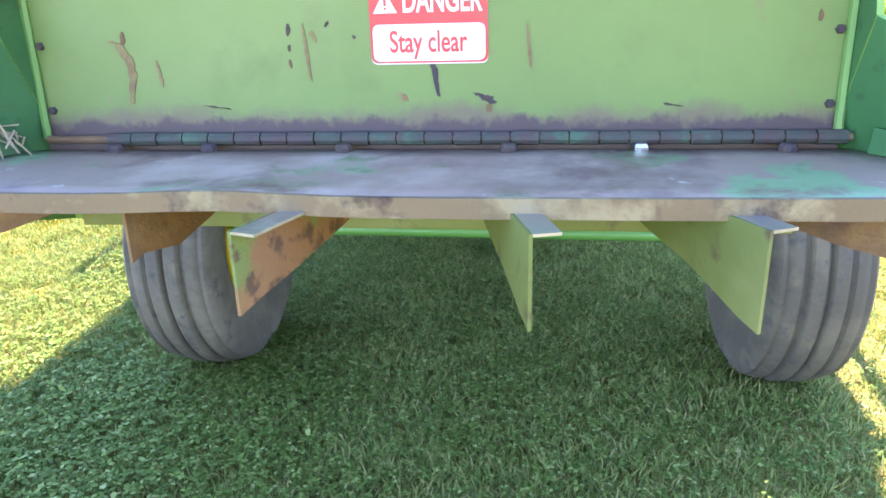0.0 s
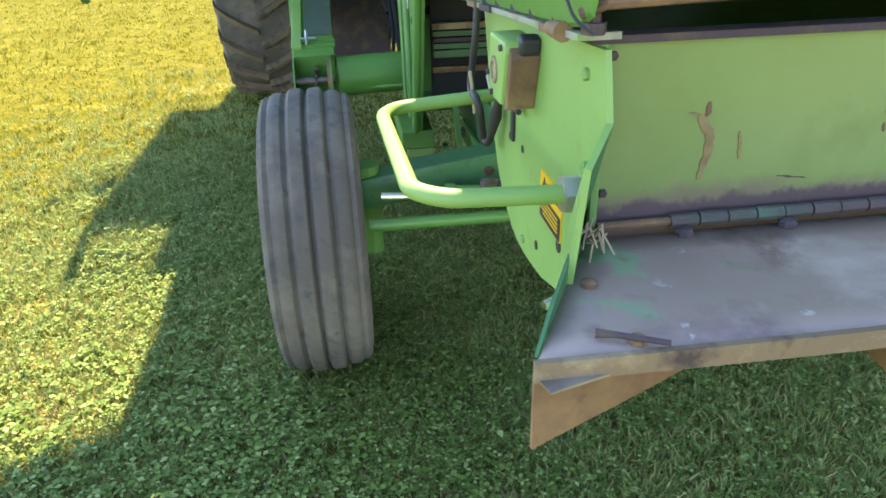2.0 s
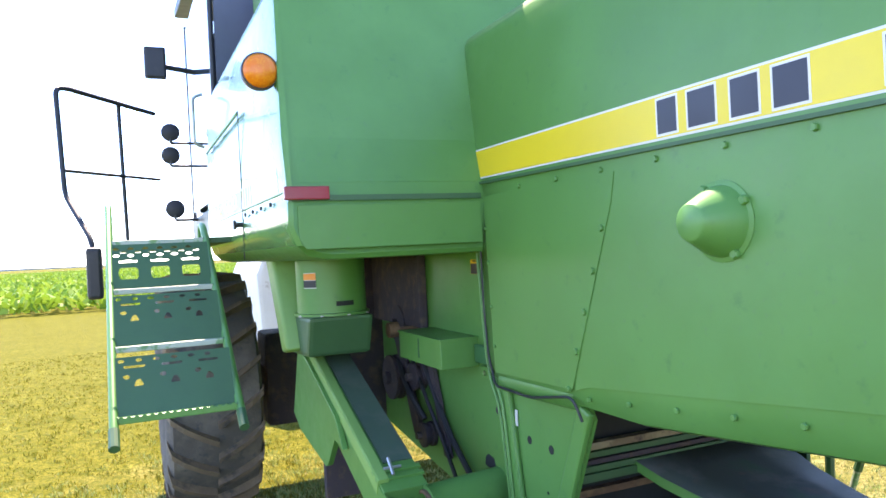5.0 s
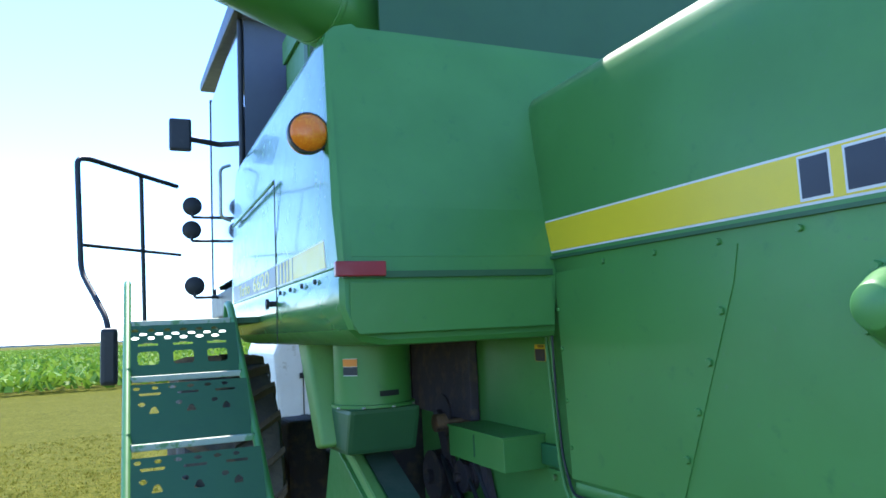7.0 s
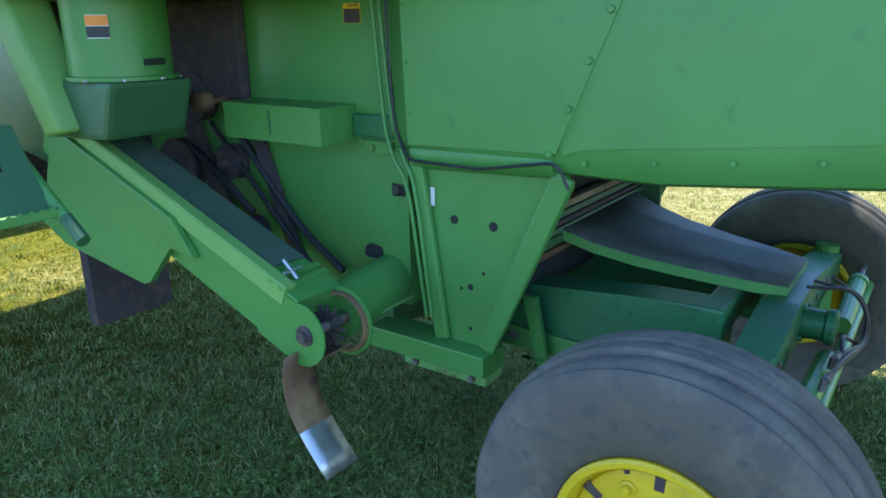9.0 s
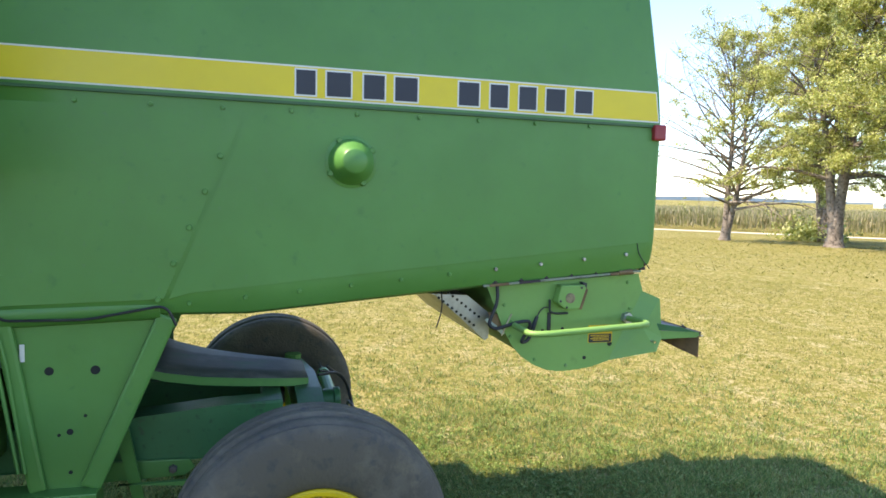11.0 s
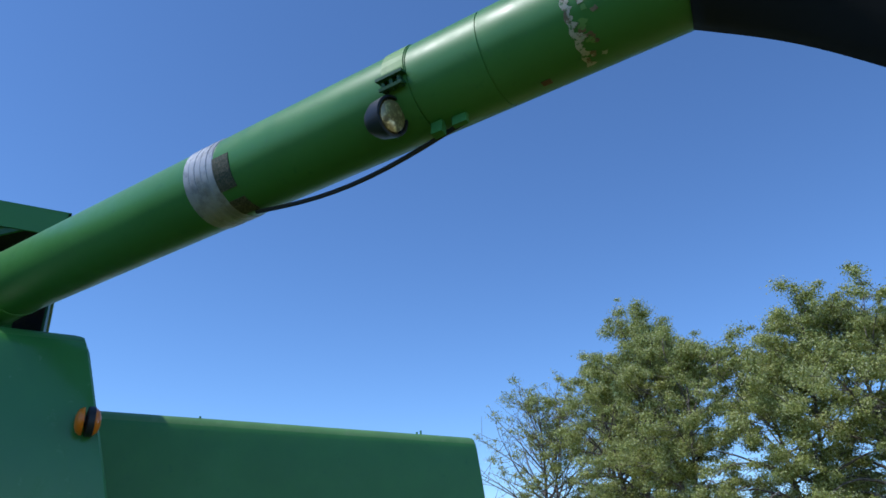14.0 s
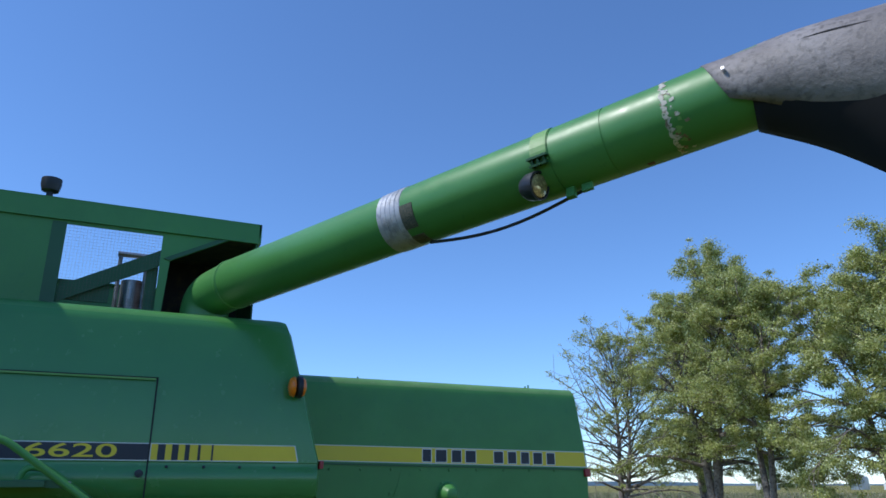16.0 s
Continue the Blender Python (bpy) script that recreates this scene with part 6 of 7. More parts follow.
# chipped white ring: a jagged band round the tube
bm = B()
prev = None
for k in range(90):
    a = radians(80 + 2.2 * k)
    s0 = 2.842 + 0.003 * math.sin(k * 0.9)
    s1 = s0 + 0.009 + 0.020 * abs(math.sin(k * 0.37) * math.sin(k * 0.83 + 1)) + arng.uniform(0, 0.010)
    row = [bm.verts.new(AM @ Vector(((RA + 0.0015) * math.cos(a), (RA + 0.0015) * math.sin(a), q))) for q in (s0, s1)]
    if prev:
        bm.faces.new((prev[0], prev[1], row[1], row[0]))
    prev = row
part("paint_ring", bm, CREAM, auger, "chipped white paint ring")
for i in range(26):
    bm = B()
    a, s = arng.uniform(150, 268), 2.865 + abs(arng.gauss(0, 0.02))
    n, rad = 9, arng.uniform(0.003, 0.010)
    vs = []
    for k in range(n):
        t = 2 * math.pi * k / n
        q = rad * arng.uniform(0.5, 1.3)
        aa = radians(a) + q * math.cos(t) / RA
        vs.append(bm.verts.new(AM @ Vector(((RA + 0.002) * math.cos(aa), (RA + 0.002) * math.sin(aa), s + q * 1.3 * math.sin(t)))))
    bm.faces.new(vs)
    part("paint_chip", bm, arng.choice((CREAM, PALE_EDGE, GREEN_FADED, DIRTY_EDGE)), auger)
bm = B()
on_auger(bm, 2.700, 2.730, 268, 276, 0.003, 2)
part("rust_patch", bm, RUSTY, auger)
# work lamp, bracket and cable under the tube
LD = AM @ Vector((0.19 * math.cos(radians(228)), 0.19 * math.sin(radians(228)), 2.215))
LM = Matrix.Translation(LD) @ (AD + Vector((-0.25, 0.1, -0.25))).normalized().to_track_quat("Z", "Y").to_matrix().to_4x4()
bm = B()
lathe(bm, [(0.012, -0.055), (0.045, -0.045), (0.062, -0.015), (0.066, 0.02), (0.068, 0.04), (0.060, 0.042), (0.058, 0.03), (0.001, 0.03)], 24, LM)
part("auger_lamp", bm, BLACK, auger, "round black work lamp", smooth=35)
bm = B()
lathe(bm, [(0.057, 0.030), (0.052, 0.040), (0.03, 0.047), (0.001, 0.049)], 20, LM)
part("lamp_lens", bm, LAMP_GLASS, auger, smooth=True)
bm = B()
on_auger(bm, 2.33, 2.37, 258, 266, 0.05, 2)
on_auger(bm, 2.40, 2.45, 262, 268, 0.035, 2)
part("cable_bracket", bm, GREEN, auger)
bm = B()
pts = []
for k in range(13):
    u = k / 12
    s = 1.52 + (2.42 - 1.52) * u
    pts.append(AM @ Vector((0.02, -(RA + 0.005) - 0.055 * math.sin(math.pi * min(1, u * 1.02)), s)))
tube(bm, pts, 0.0085, 8)
part("lamp_cable", bm, HOSE, auger, smooth=True)
# rubber spout: a grey upper sheet and a black inner flap, limp and hanging down
for upper in (True, False):
    bm = B()
    prev = None
    n = 16
    for k in range(n + 1):
        u = k / n
        row = []
        for j in range(9):
            v = j / 8
            if upper:
                a, rr, s = radians(70 + 138 * v + 44 * v * min(1.0, 3.0 * u)), RA + 0.010 + 0.03 * u, 2.96 + 0.14 * v + 0.85 * u
                drop = 0.20 * u * v + 0.06 * u * u + 0.016 * v * math.sin(9 * u + 3 * v)
            else:
                a, rr, s = radians(165 + 120 * v), RA + 0.004, 3.20 - 0.06 * v + 0.62 * u
                drop = 0.46 * u * v + 0.08 * u * u + 0.008 * math.sin(7 * u + 2)
            p = AM @ Vector((rr * math.cos(a), rr * math.sin(a), s))
            row.append(bm.verts.new((p.x, p.y, p.z - drop)))
        if prev:
            for j in range(8):
                bm.faces.new((prev[j], prev[j + 1], row[j + 1], row[j]))
        prev = row
    sp = part("rubber_spout", bm, SPOUT if upper else FLAP, auger, "worn grey rubber spout sheet" if upper else "black rubber inner flap, darkened for the shade inside the spout", smooth=True)
    sp.modifiers.new("thickness", "SOLIDIFY").thickness = 0.006
bm = B()
on_auger(bm, 3.10, 3.112, 168, 172, 0.03, 2)
part("spout_bolt", bm, CHROME, auger)


# ---- ladder, platform and rails ----
def ladder_y(z):
    return 4.24 + 1.40 * (z - 1.12)


XL, XR = -1.925, -1.505


def holed_sheet(bm, o, u, v, nu, nv, holes, thick=0.004):
    """A thin sheet with round-edged holes: o corner, u and v edges; each hole: centre, half sizes and squareness (0: an arch)."""
    def cut(a, b, h):
        p = h[4] or 2
        return abs((a - h[0]) / h[2]) ** p + abs((b - h[1]) / h[3]) ** p < 1 and (h[4] or b > h[1])

    o, u, v = Vector(o), Vector(u), Vector(v)
    g = [[bm.verts.new(o + u * (i / nu) + v * (j / nv)) for j in range(nv + 1)] for i in range(nu + 1)]
    for i in range(nu):
        for j in range(nv):
            a, b = (i + 0.5) / nu, (j + 0.5) / nv
            if not any(cut(a, b, h) for h in holes):
                bm.faces.new((g[i][j], g[i + 1][j], g[i + 1][j + 1], g[i][j + 1]))


for x in (XL - 0.012, XR + 0.012):
    bm = B()
    top = 1.86 if x > -1.7 else 1.98
    tube(bm, rounded([(x, ladder_y(1.07), 1.07), (x, ladder_y(top), top), (x, ladder_y(top) + 0.10, top + 0.01), (x, ladder_y(top) + 0.13, 1.80)], 0.05, 4), 0.017, 10)
    part("ladder_rail", bm, GREEN, combine, "green tube ladder rail", smooth=True)
for k, z in enumerate((1.115, 1.338, 1.56, 1.785)):
    y = ladder_y(z)
    bm = B()
    box(bm, XL, XR, y - 0.012, y + 0.012, z - 0.012, z + 0.012, 0.004)
    step = part("step", bm, PALE_EDGE if k else GREEN, combine, "perforated green steel step with a worn nose")
    if k == 0:
        for i in range(16):
            bm = B()
            x = XL + (XR - XL) * (i + 0.5) / 16
            hull_plate(bm, [(x - 0.009, y - 0.012, z + 0.011), (x + 0.009, y - 0.012, z + 0.011), (x, y - 0.012, z + 0.019)], 0.003)
            part("grip_tooth", bm, GREEN, step)
    if k == 3:
        bm = B()
        holes = [(0.06 + 0.125 * i, 0.25 + 0.25 * j, 0.035, 0.07, 2) for i in range(8) for j in range(3)]
        holed_sheet(bm, (XL, y + 0.012, z + 0.004), (XR - XL, 0, 0), (0, 0.21, 0), 64, 24, holes)
        part("tread", bm, GREEN, step)
    else:
        bm = B()
        zt = (1.338, 1.56, 1.785)[k]
        if k == 2:
            holes = [(0.04 + 0.15 * i + 0.075 * (j % 2), 0.90 - 0.075 * j, 0.034, 0.026, 2) for i in range(7 - j % 2) for j in range(3)]
            holes += [(u, 0.62, 0.092, 0.026, 4) for u in (0.16, 0.48, 0.80)] + [(u, 0.36, 0.096, 0.13, 5) for u in (0.16, 0.48, 0.80)]
        else:
            holes = [(0.05 + 0.15 * i, 0.93, 0.030, 0.026, 2) for i in range(6)] + [(u, 0.83, 0.090, 0.024, 4) for u in (0.16, 0.48, 0.80)]
            holes += [(u, 0.66, 0.028, 0.034, 2) for u in (0.09, 0.40, 0.70)] + [(u, 0.50, 0.036, 0.11, 0) for u in (0.19, 0.50, 0.80)]
        holed_sheet(bm, (XL, y + 0.016, z + 0.004), (XR - XL, 0, 0), (0, 0.135, zt - z - 0.016), 132, 72, holes)
        part("riser", bm, GREEN_DARK, step)
    for x in (XL, XR):
        bm = B()
        hull_plate(bm, [(x, y - 0.01, z - 0.02), (x, y + 0.21, z - 0.01), (x, y + 0.21, z + 0.02), (x, y - 0.01, z + 0.015)], 0.004)
        part("side_gusset", bm, GREEN_DARK, step)
bm = B()
tube(bm, [(XL - 0.012, ladder_y(1.04), 1.04), (XL - 0.012, ladder_y(1.09), 1.09)], 0.02, 10)
part("ladder_foot", bm, GREEN_DARK, combine)
bm = B()
tube(bm, [(XR + 0.012, ladder_y(1.05), 1.05), (XR + 0.012, ladder_y(1.10), 1.10)], 0.019, 10)
part("ladder_foot", bm, GREEN_DARK, combine)
bm = B()
box(bm, -1.95, -1.36, 5.25, 7.4, 1.77, 1.80, 0.004)
part("platform", bm, GREEN_DARK, combine)
bm = B()
tube(bm, rounded([(-2.02, 5.72, 1.62), (-2.03, 5.80, 1.82), (-2.17, 6.10, 2.10), (-2.20, 6.20, 2.75), (-2.15, 6.27, 2.77), (-1.62, 7.10, 2.79)], 0.07, 5), 0.0155, 10)
rail = part("hand_rail", bm, BLACK, combine, "black tube hand rail", smooth=True)
bm = B()
tube(bm, [(-2.175, 6.20, 2.26), (-1.60, 7.10, 2.30)], 0.011, 8)
part("rail_bar", bm, BLACK, rail, smooth=True)
bm = B()
tube(bm, [(-1.86, 6.73, 2.78), (-1.84, 6.71, 1.82)], 0.0135, 8)
part("rail_bar", bm, BLACK, rail, smooth=True)
bm = B()
box(bm, -2.06, -1.98, 5.64, 5.72, 1.50, 1.78, 0.02)
part("rail_socket", bm, BLACK, rail)

# ---- cab ----
bm = B()
for x in (-1.28, 1.28):
    for y in (6.30, 8.0):
        tube(bm, [(x, y, 1.95), (x, y + (0.05 if y > 7 else 0), 3.75)], 0.018, 8)
box(bm, -1.30, 1.30, 6.25, 8.05, 1.85, 2.05, 0.02)
cab = part("cab", bm, BLACK, combine, "dark framed driver's cab")
bm = B()
box(bm, -1.26, 1.26, 6.26, 6.30, 2.05, 3.72)
part("rear_wall", bm, material("blue_grey_cab_lining", (0.09, 0.105, 0.15), 0.5), cab, "blue-grey cab rear wall")
bm = B()
box(bm, -1.29, -1.28, 6.36, 7.97, 2.10, 3.70)
box(bm, 1.28, 1.29, 6.36, 7.97, 2.10, 3.70)
box(bm, -1.24, 1.24, 8.0, 8.01, 2.10, 3.70)
part("cab_window", bm, WINDOW, cab, "tinted cab glass")
bm = B()
prism(bm, [(6.15, 3.72), (8.45, 3.95), (8.42, 4.03), (6.15, 3.86)], "x", -1.34, 1.34, 0.02)
part("cab_roof", bm, BLACK, cab)
bm = B()
prism(bm, [(6.3, 3.86), (7.6, 3.97), (7.5, 4.05), (6.3, 3.98)], "x", -1.15, 1.15, 0.02)
part("roof_cap", bm, YELLOW, cab)
bm = B()
tube(bm, rounded([(-1.37, 6.15, 2.40), (-1.43, 6.15, 2.42), (-1.43, 6.15, 2.72), (-1.37, 6.15, 2.74)], 0.03, 3), 0.010, 8)
part("grab_handle", bm, STEEL, combine, smooth=True)
for y, z in ((7.72, 2.76), (7.80, 2.58), (7.56, 2.11)):
    bm = B()
    lathe(bm, [(0.02, 0.07), (0.055, 0.06), (0.072, 0.03), (0.075, 0.0), (0.066, -0.004), (0.001, -0.006)], 20, Matrix.Translation((-1.47, y, z)) @ Matrix.Rotation(radians(-90), 4, "X"))
    lamp = part("work_lamp", bm, BLACK, combine, "round black work lamp", smooth=35)
    bm = B()
    tube(bm, [(-1.47, y, z - 0.09), (-1.28, y, z - 0.09)], 0.012, 6)
    tube(bm, [(-1.47, y, z - 0.09), (-1.47, y, z - 0.05)], 0.012, 6)
    part("lamp_arm", bm, BLACK, lamp)
bm = B()
box(bm, -1.66, -1.50, 7.32, 7.37, 3.11, 3.36, 0.02)
mirror = part("mirror", bm, BLACK, combine, "black wing mirror")
bm = B()
tube(bm, [(-1.52, 7.35, 3.21), (-1.28, 7.40, 3.19)], 0.022, 8)
part("mirror_arm", bm, BLACK, mirror)

# ---- parked white van beyond the machine ----
van = thing("van", (0.6, 10.6, 0), "parked white van with black hinges, beyond the combine", "van")
bm = B()
prism(bm, [(-0.45, 0.50), (2.2, 0.50), (2.25, 1.1), (2.15, 1.9), (-0.30, 1.95), (-0.50, 1.5)], "y", 9.7, 11.6, 0.05)
part("body", bm, WHITE, van)
for z in (0.8, 1.25, 1.7):
    bm = B()
    box(bm, -0.22, -0.14, 9.685, 9.705, z - 0.03, z + 0.03, 0.004)
    part("door_hinge", bm, BLACK, van)
bm = B()
box(bm, -0.185, -0.175, 9.695, 9.703, 0.55, 1.85)
part("door_seam", bm, INSIDE, van)
bm = B()
box(bm, -0.40, 2.1, 9.8, 11.5, 0.38, 0.52)
part("chassis", bm, BLACK, van)
for x in (0.0, 1.75):
    for y in (9.8, 11.4):
        bm = B()
        lathe(bm, [(0.10, 0), (0.32, 0.0), (0.35, 0.03), (0.35, 0.17), (0.32, 0.2), (0.10, 0.2)], 28, Matrix.Translation((x, y + 0.1, 0.35)) @ TO_REAR)
        part("wheel", bm, RUBBER, van)

# ---- trees by the road ----
def tree(at, height, radius, seed, label, stems=((0, 0, 1.0),), low=0.2, leaves=40000, trunk_r=0.3, bare=0.0, droop=0.0, limbs=26):
    """Stems that taper to the top, limbs along them, twigs along the limbs, and leaves in clumps round the twigs."""
    r = random.Random(seed)
    x0, y0 = at
    z0 = ground_height(x0, y0) - 0.05
    t = thing("tree", (x0, y0, z0), label, "tree", "trees by the road")
    wood = B()
    tips = []
    for n_stem, (lx, ly, hf) in enumerate(stems):
        h = height * hf
        pts, rs = [], []
        wob = (r.uniform(0, 6), r.uniform(0, 6))
        for i in range(11):
            f = i / 10
            b = f ** 0.8
            pts.append(Vector((x0 + lx * h * b + 0.25 * math.sin(3.5 * f + wob[0]) * f + 0.12 * n_stem, y0 + ly * h * b + 0.25 * math.sin(4 * f + wob[1]) * f, z0 + h * f)))
            rs.append(trunk_r * (1.45 if i == 0 else 1.0) * (1 - 0.93 * f ** 0.75) + 0.012)
        tube(wood, pts, rs, 9, cap=False)
        for k in range(limbs):
            f = low + (0.985 - low) * (k + r.random() * 0.8) / limbs
            i = min(9, int(f * 10))
            p0 = pts[i].lerp(pts[i + 1], f * 10 - i)
            g = (f - low) / (1 - low)
            reach = radius * (0.62 + 0.75 * math.sin(math.pi * min(1, 0.18 + g * 0.80)) - 0.45 * g) * r.uniform(0.55, 1.12)
            az = k * 2.4 + r.uniform(-0.5, 0.5) + seed
            el = radians(8 + 52 * g + r.uniform(-14, 14))
            d = Vector((math.cos(az) * math.cos(el), math.sin(az) * math.cos(el), math.sin(el)))
            lp, lr = [p0.copy()], [max(0.02, rs[i] * 0.5)]
            q = p0.copy()
            for m in range(5):
                d = (d + Vector((r.gauss(0, 0.13), r.gauss(0, 0.13), 0.10 - (0.16 + droop) * m * (1 - g) * 0.6))).normalized()
                q = q + d * (reach / 5)
                lp.append(q.copy())
                lr.append(lr[0] * (1 - 0.18 * (m + 1)) + 0.004)
            tube(wood, lp, lr, 6, cap=False)
            for m in range(9):
                u = 0.30 + 0.70 * m / 8
                a = u * 5
                ia = min(4, int(a))
                p1 = lp[ia].lerp(lp[ia + 1], a - ia)
                sd = (d * 0.5 + Vector((r.gauss(0, 0.6), r.gauss(0, 0.6), r.gauss(0.12 - droop, 0.4)))).normalized()
                L = reach * r.uniform(0.16, 0.34) + 0.2
                p2, p3 = p1 + sd * L * 0.5, p1 + (sd + Vector((0, 0, 0.12 - droop))).normalized() * L
                tube(wood, [p1, p2, p3], [0.016, 0.011, 0.005], 4, cap=False)
                if r.random() > bare * (1.35 - g):
                    tips.append(tuple(p2.lerp(p3, 0.5)))
                    tips.append(tuple(p3))
    part("trunk", wood, BARK, t, smooth=60)
    leaves = int(leaves * 2.1)
    g = np.random.default_rng(seed)
    P = np.array(tips)
    P = P[g.random(len(P)) < (0.90 if bare > 0.5 else 0.88)]
    R = g.uniform(0.14, 0.56, len(P)) * (0.75 if bare > 0.5 else 1.0)
    idx = g.choice(len(P), leaves, p=R ** 1.6 / (R ** 1.6).sum())
    # each clump is a ragged flattened tuft with its leaves turned outwards
    W = g.normal(0, 1, (leaves, 3))
    W /= np.linalg.norm(W, axis=1)[:, None]
    far = g.random(leaves)[:, None] ** 0.6 * (1 + 0.22 * np.clip(g.normal(0, 1, (leaves, 1)), -2, 2))
    C = P[idx] + W * far * R[idx][:, None] * np.array((1.2, 1.2, 0.75))
    N = W + np.array((0, 0, 0.35)) + g.normal(0, 0.55, (leaves, 3))
    U = np.cross(N, g.normal(0, 1, (leaves, 3)))
    U /= np.linalg.norm(U, axis=1)[:, None]
    V = np.cross(N, U)
    V /= np.linalg.norm(V, axis=1)[:, None]
    S = g.uniform(0.036, 0.070, leaves)[:, None]
    tri = np.stack([C - U * S, C + U * S * 0.7 + V * S * 0.62, C + U * S * 0.7 - V * S * 0.62], 1).reshape(-1, 3)
    me = bpy.data.meshes.new("crown")
    me.from_pydata(tri.tolist(), [], [(3 * i, 3 * i + 1, 3 * i + 2) for i in range(leaves)])
    me.materials.append(LEAVES)
    crown = new("crown", me)
    crown.parent = t
    crown.matrix_parent_inverse = Matrix.Translation(t.location).inverted()
    return t


tree((29.4, -21.8), 10.0, 5.0, 3, "slender grey tree with bare lower branches and thin leaves", ((0, 0, 1.0), (-0.12, -0.08, 0.8)), 0.20, 8500, 0.20, bare=0.66, limbs=40)
tree((23.6, -23.4), 13.6, 4.6, 5, "broad green tree with several thick trunks", ((0.12, 0.06, 0.82), (-0.06, -0.02, 1.0), (0.03, -0.16, 0.9)), 0.25, 78000, 0.27, bare=0.12, droop=0.08, limbs=22)
tree((30.0, -29.0), 12.5, 3.6, 9, "green tree behind the others with a thick trunk", ((0, 0, 1.0), (0.15, 0.02, 0.85)), 0.22, 36000, 0.33, bare=0.15, limbs=22)
tree((20.0, -23.2), 12.6, 3.9, 11, "green tree with a leaning forked trunk", ((0.16, -0.05, 0.97), (-0.10, 0.02, 0.85)), 0.30, 58000, 0.20, bare=0.12, droop=0.08, limbs=24)
tree((14.6, -24.5), 10.8, 4.4, 14, "full green tree with hanging branches", ((-0.10, -0.02, 1.0), (0.10, 0.03, 0.85)), 0.30, 74000, 0.20, bare=0.10, droop=0.10, limbs=28)
tree((11.2, -26.0), 11.0, 5.0, 17, "full green tree at the end of the row", ((0.10, 0.02, 1.0), (-0.08, 0.0, 0.9)), 0.28, 70000, 0.26, bare=0.10, droop=0.10, limbs=28)


# ---- grass, clover, crops ----
def quads_object(name, co, n_side, mat, label, category):
    """Many small faces of n_side corners each, from an array of their corners."""
    n = len(co) // n_side
    me = bpy.data.meshes.new(name)
    me.vertices.add(len(co))
    me.vertices.foreach_set("co", co.astype(np.float32).ravel())
    me.loops.add(len(co))
    me.loops.foreach_set("vertex_index", np.arange(len(co), dtype=np.int32))
    me.polygons.add(n)
    me.polygons.foreach_set("loop_start", np.arange(0, len(co), n_side, dtype=np.int32))
    me.update(calc_edges=True)
    me.materials.append(mat)
    return tagged(new(name, me), label, category, kind="stuff")


def blades(n, cx, cy, sx_, sy_, hmin, hmax, wide, seed, uniform=True, zf=None, keep=None):
    g = np.random.default_rng(seed)
    if uniform:
        x, y = g.normal(cx, sx_, n), g.normal(cy, sy_, n)
    else:
        rad, ang = sx_ + (sy_ - sx_) * g.random(n) ** 0.75, g.uniform(0, 2 * np.pi, n)
        x, y = cx + rad * np.cos(ang), cy + rad * np.sin(ang)
    patch = 0.65 + 0.5 * (np.sin(x * 3.1 + 1.7 * np.sin(y * 2.3)) * np.sin(y * 2.7 + x * 0.8) * 0.5 + 0.5)
    # blades stand in small tufts that lean outwards
    m = max(1, n // (14 if uniform else 4))
    tuft = g.integers(0, m, n)
    ox, oy = g.normal(0, 0.022, n), g.normal(0, 0.022, n)
    x, y = x[tuft] + ox, y[tuft] + oy
    patch = patch[tuft] * g.uniform(0.6, 1.25, m)[tuft]
    h = g.uniform(hmin, hmax, n) * patch
    a = g.uniform(0, 2 * np.pi, n)
    lean = g.uniform(0.2, 1.1, n) * h
    b = np.arctan2(oy, ox) + g.normal(0, 0.6, n)
    z = np.zeros(n) if zf is None else np.array([zf(p, q) for p, q in zip(x, y)])
    w = wide * g.uniform(0.6, 1.3, n)
    dx, dy = np.cos(a) * w, np.sin(a) * w
    mx, my = x + np.cos(b) * lean * 0.35, y + np.sin(b) * lean * 0.35
    tx, ty = x + np.cos(b) * lean, y + np.sin(b) * lean
    c = np.empty((n, 4, 3))
    c[:, 0] = np.stack([x, y, z - 0.005], 1)
    c[:, 1] = np.stack([mx + dx, my + dy, z + h * 0.55], 1)
    c[:, 2] = np.stack([tx, ty, z + h], 1)
    c[:, 3] = np.stack([mx - dx, my - dy, z + h * 0.55], 1)
    if keep is not None:
        c = c[keep(x, y)]
    return c.reshape(-1, 3)


def ahead(x, y):
    return 0.055 * y - 0.045 * x + 0.07 * np.sin(x * 0.9 + np.sin(y * 0.7)) > 0.25


def behind(x, y):
    return ~ahead(x, y)


quads_object("grass", blades(430000, -0.8, 2.5, 1.5, 1.9, 0.014, 0.052, 0.0026, 1), 4, GRASS, "short green and straw-coloured grass round the machine", "grass")
quads_object("grass", blades(230000, 0.0, 3.0, 1.6, 14.0, 0.016, 0.045, 0.0045, 2, uniform=False, zf=ground_height, keep=behind), 4, LAWN_BLADES, "short sunlit dry lawn grass", "grass")
quads_object("grass", blades(230000, 0.0, 3.0, 1.6, 14.0, 0.016, 0.045, 0.0045, 2, uniform=False, zf=ground_height, keep=ahead), 4, OLIVE_BLADES, "short sunlit olive and brown lawn grass", "grass")
quads_object("grass", blades(120000, 4.0, 1.0, 11.0, 34.0, 0.03, 0.065, 0.011, 7, uniform=False, zf=ground_height, keep=behind), 4, LAWN_BLADES, "mown lawn grass towards the road", "grass")


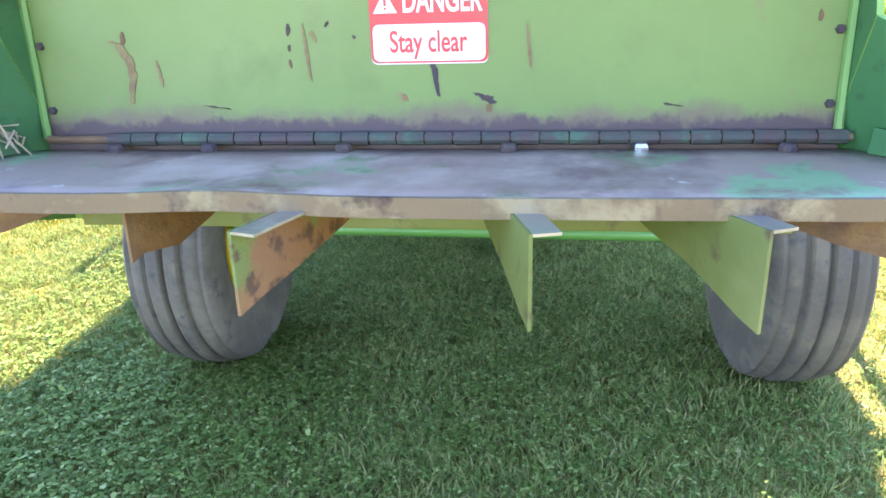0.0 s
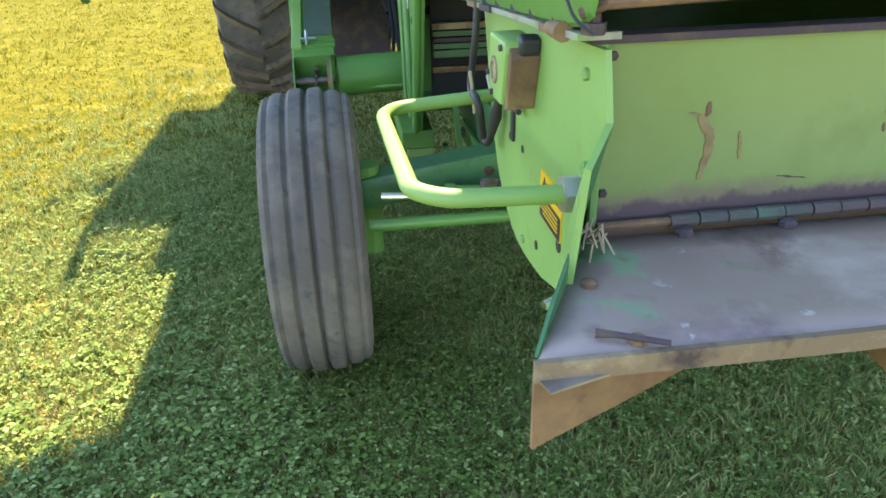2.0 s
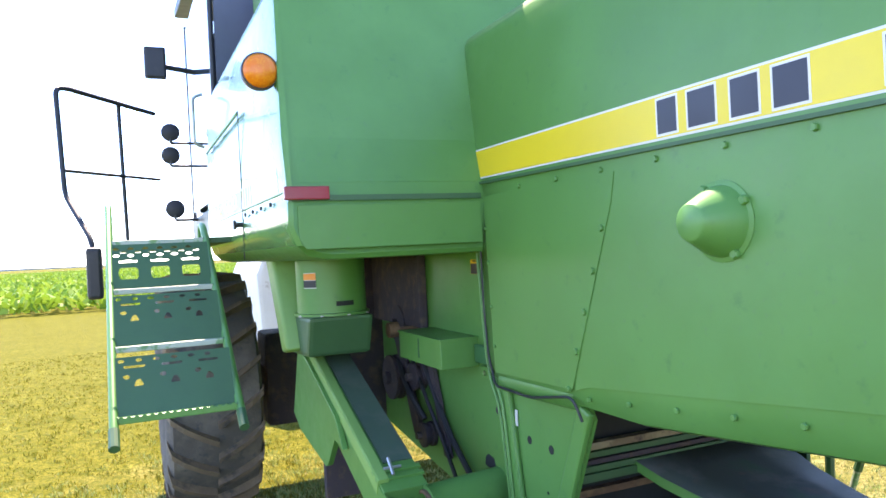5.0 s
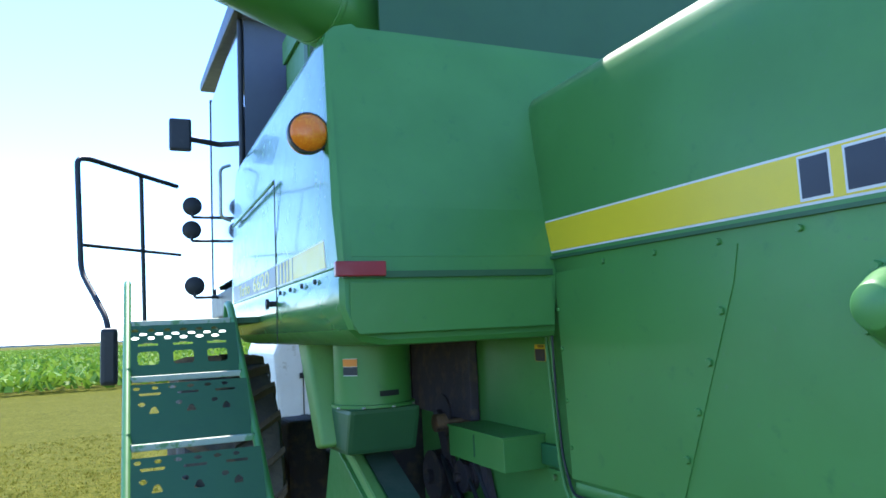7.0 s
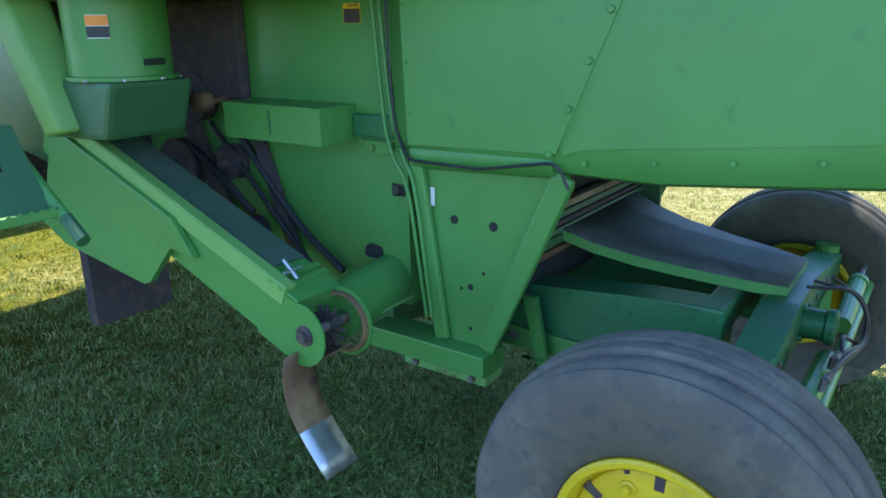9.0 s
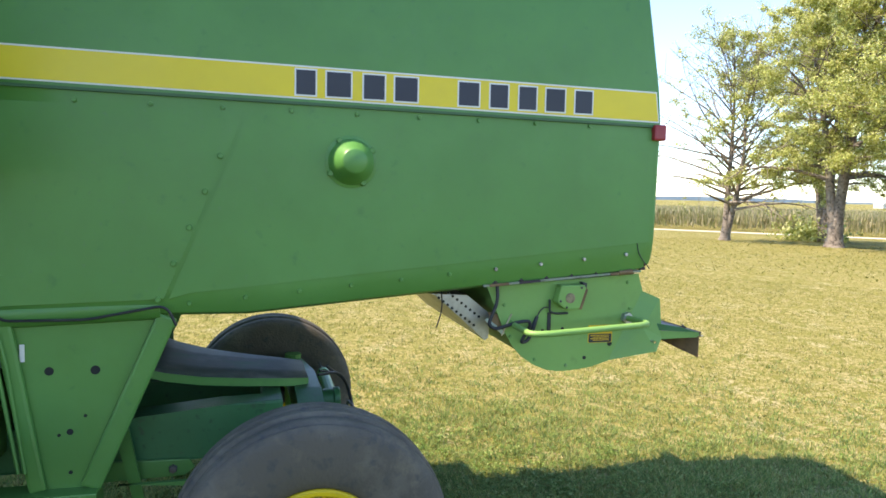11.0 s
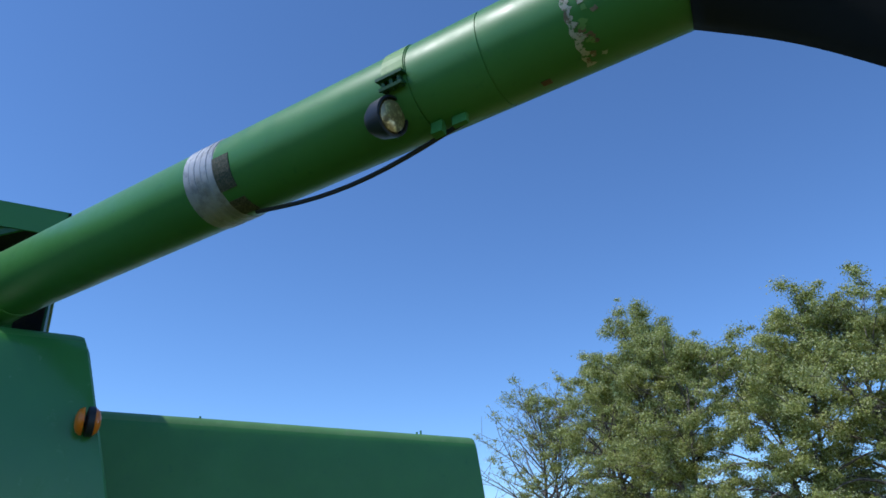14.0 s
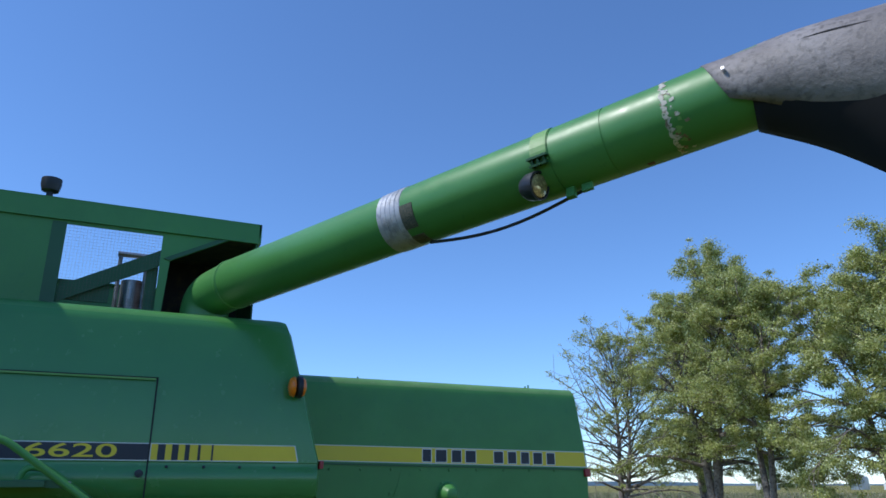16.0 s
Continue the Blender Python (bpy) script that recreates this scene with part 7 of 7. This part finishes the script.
def clover(n, cx, cy, rx, ry, seed, big=1.0):
    """Three-leaved sprigs in loose colonies."""
    g = np.random.default_rng(seed)
    m = max(1, n // 22)
    px, py = g.normal(cx, rx, m), g.normal(cy, ry, m)
    pick = g.integers(0, m, n)
    spread = g.uniform(0.03, 0.13, m)[pick]
    x, y = px[pick] + g.normal(0, 1, n) * spread, py[pick] + g.normal(0, 1, n) * spread
    h, r, a = g.uniform(0.022, 0.055, n), g.uniform(0.0045, 0.0105, n) * big, g.uniform(0, 6.28, n)
    tilt = g.normal(0, 0.35, (n, 3))
    out = np.empty((n, 3, 4, 3))
    for k in range(3):
        t = a + k * 2.094
        ux, uy = np.cos(t), np.sin(t)
        for c, (f, w) in enumerate(((0.05, 0.0), (1.0, 0.62), (1.75, 0.0), (1.0, -0.62))):
            out[:, k, c, 0] = x + (ux * f - uy * w) * r
            out[:, k, c, 1] = y + (uy * f + ux * w) * r
            out[:, k, c, 2] = h + tilt[:, k] * f * r * 0.6 + (0.002 if w else 0.0)
    return out.reshape(-1, 3)


quads_object("clover", np.concatenate([clover(26000, -0.7, 2.3, 1.1, 1.3, 3), clover(2600, -1.3, 1.75, 0.4, 0.5, 8, 1.6), clover(6000, -1.6, 4.2, 0.7, 0.9, 4)]), 4, CLOVER, "clover and small weeds in the shaded grass", "clover")


def crop(n, x0, x1, y0, y1, h0, h1, wide, droop, seed, along=None):
    g = np.random.default_rng(seed)
    x, y = g.uniform(x0, x1, n), g.uniform(y0, y1, n)
    if along is not None:
        o, u, v = along
        p, q = g.random(n), g.random(n) ** 1.6
        x, y = o[0] + u[0] * p + v[0] * q, o[1] + u[1] * p + v[1] * q
    z = np.array([ground_height(p, q) for p, q in zip(x, y)])
    h = g.uniform(h0, h1, n)
    base = h * g.uniform(0.1, 0.8, n)
    a = g.uniform(0, 2 * np.pi, n)
    w = wide * g.uniform(0.6, 1.4, n)
    tx, ty = x + np.cos(a) * droop, y + np.sin(a) * droop
    b = a + np.pi / 2
    c = np.empty((n, 4, 3))
    c[:, 0] = np.stack([x - np.cos(b) * w, y - np.sin(b) * w, z + base], 1)
    c[:, 1] = np.stack([x + np.cos(b) * w, y + np.sin(b) * w, z + base], 1)
    c[:, 2] = np.stack([tx + np.cos(b) * w * 0.4, ty + np.sin(b) * w * 0.4, z + h], 1)
    c[:, 3] = np.stack([tx - np.cos(b) * w * 0.4, ty - np.sin(b) * w * 0.4, z + h], 1)
    return c.reshape(-1, 3)


quads_object("corn_field", crop(60000, 0, 1, 0, 1, 1.3, 2.0, 0.035, 0.25, 5, ((8.0, -75.0), (75.0, 68.0), (40.0, -44.0))), 4, CORN, "field of ripening corn beyond the road", "corn field")
quads_object("bean_field", crop(90000, 0, 1, 0, 1, 0.35, 0.8, 0.16, 0.25, 6, ((-75.0, 31.0), (150.0, 0.0), (0.0, 220.0))), 4, SOY, "bright green bean field beyond the lawn", "bean field")

# road
bm = B()
o, u, v = Vector((6.5, -72.0, 0)), Vector((75.0, 68.0, 0)).normalized(), Vector((0.67, -0.74, 0))
prev = None
for k in range(-12, 40):
    p = o + u * (k * 4.0)
    row = [bm.verts.new((q.x, q.y, ground_height(q.x, q.y) + 0.03)) for q in (p - v * 4.2, p - v * 1.0)]
    if prev:
        bm.faces.new((prev[0], prev[1], row[1], row[0]))
    prev = row
tagged(part("road", bm, GRAVEL), "pale gravel road", "road", kind="structure")

# far land and farm buildings
bm = B()
prev = None
for k in range(73):
    a = 2 * math.pi * k / 72
    h = 12 + 9 * math.sin(3 * a + 1) + 6 * math.sin(7 * a) + 3 * math.sin(17 * a)
    row = [bm.verts.new((2600 * math.cos(a), 2600 * math.sin(a), -20)), bm.verts.new((2600 * math.cos(a), 2600 * math.sin(a), max(3, h)))]
    if prev:
        bm.faces.new((prev[0], prev[1], row[1], row[0]))
    prev = row
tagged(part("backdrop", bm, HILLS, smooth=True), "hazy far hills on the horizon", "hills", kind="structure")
bin_ob = thing("grain_bin", (300, -400, -1.2), "round silver grain bin on a far farm", "grain bin")
bm = B()
lathe(bm, [(5, -1.2), (5, 5.5), (0.4, 8.0), (0.01, 8.0)], 24, Matrix.Translation((300, -400, 0)))
part("bin_body", bm, STEEL, bin_ob, smooth=30)
for x, y, w in ((285, -412, 9), (232, -352, 6), (342, -372, 7)):
    barn = thing("barn", (x, y, -1.2), "white farm building far away", "barn", "far farm buildings")
    bm = B()
    prism(bm, [(x - w / 2, -1.2), (x + w / 2, -1.2), (x + w / 2, 2.2), (x, 4.2), (x - w / 2, 2.2)], "y", y - 6, y + 6)
    part("walls", bm, WHITE, barn)
bush = thing("bush", (31.5, -29.5, ground_height(31.5, -29.5)), "low dark bush at the foot of a tree", "bush")
g = np.random.default_rng(12)
c = np.stack([g.normal(31.0, 0.8, 1500), g.normal(-29.0, 0.8, 1500), ground_height(31, -29) + np.abs(g.normal(0, 0.55, 1500))], 1)
d = g.normal(0, 0.09, (1500, 4, 3))
me = bpy.data.meshes.new("leaves")
me.from_pydata((c[:, None] + d).reshape(-1, 3).tolist(), [], [(4 * i, 4 * i + 1, 4 * i + 2, 4 * i + 3) for i in range(1500)])
me.materials.append(LEAVES)
lv = new("leaves", me)
lv.parent = bush
lv.matrix_parent_inverse = Matrix.Translation(bush.location).inverted()
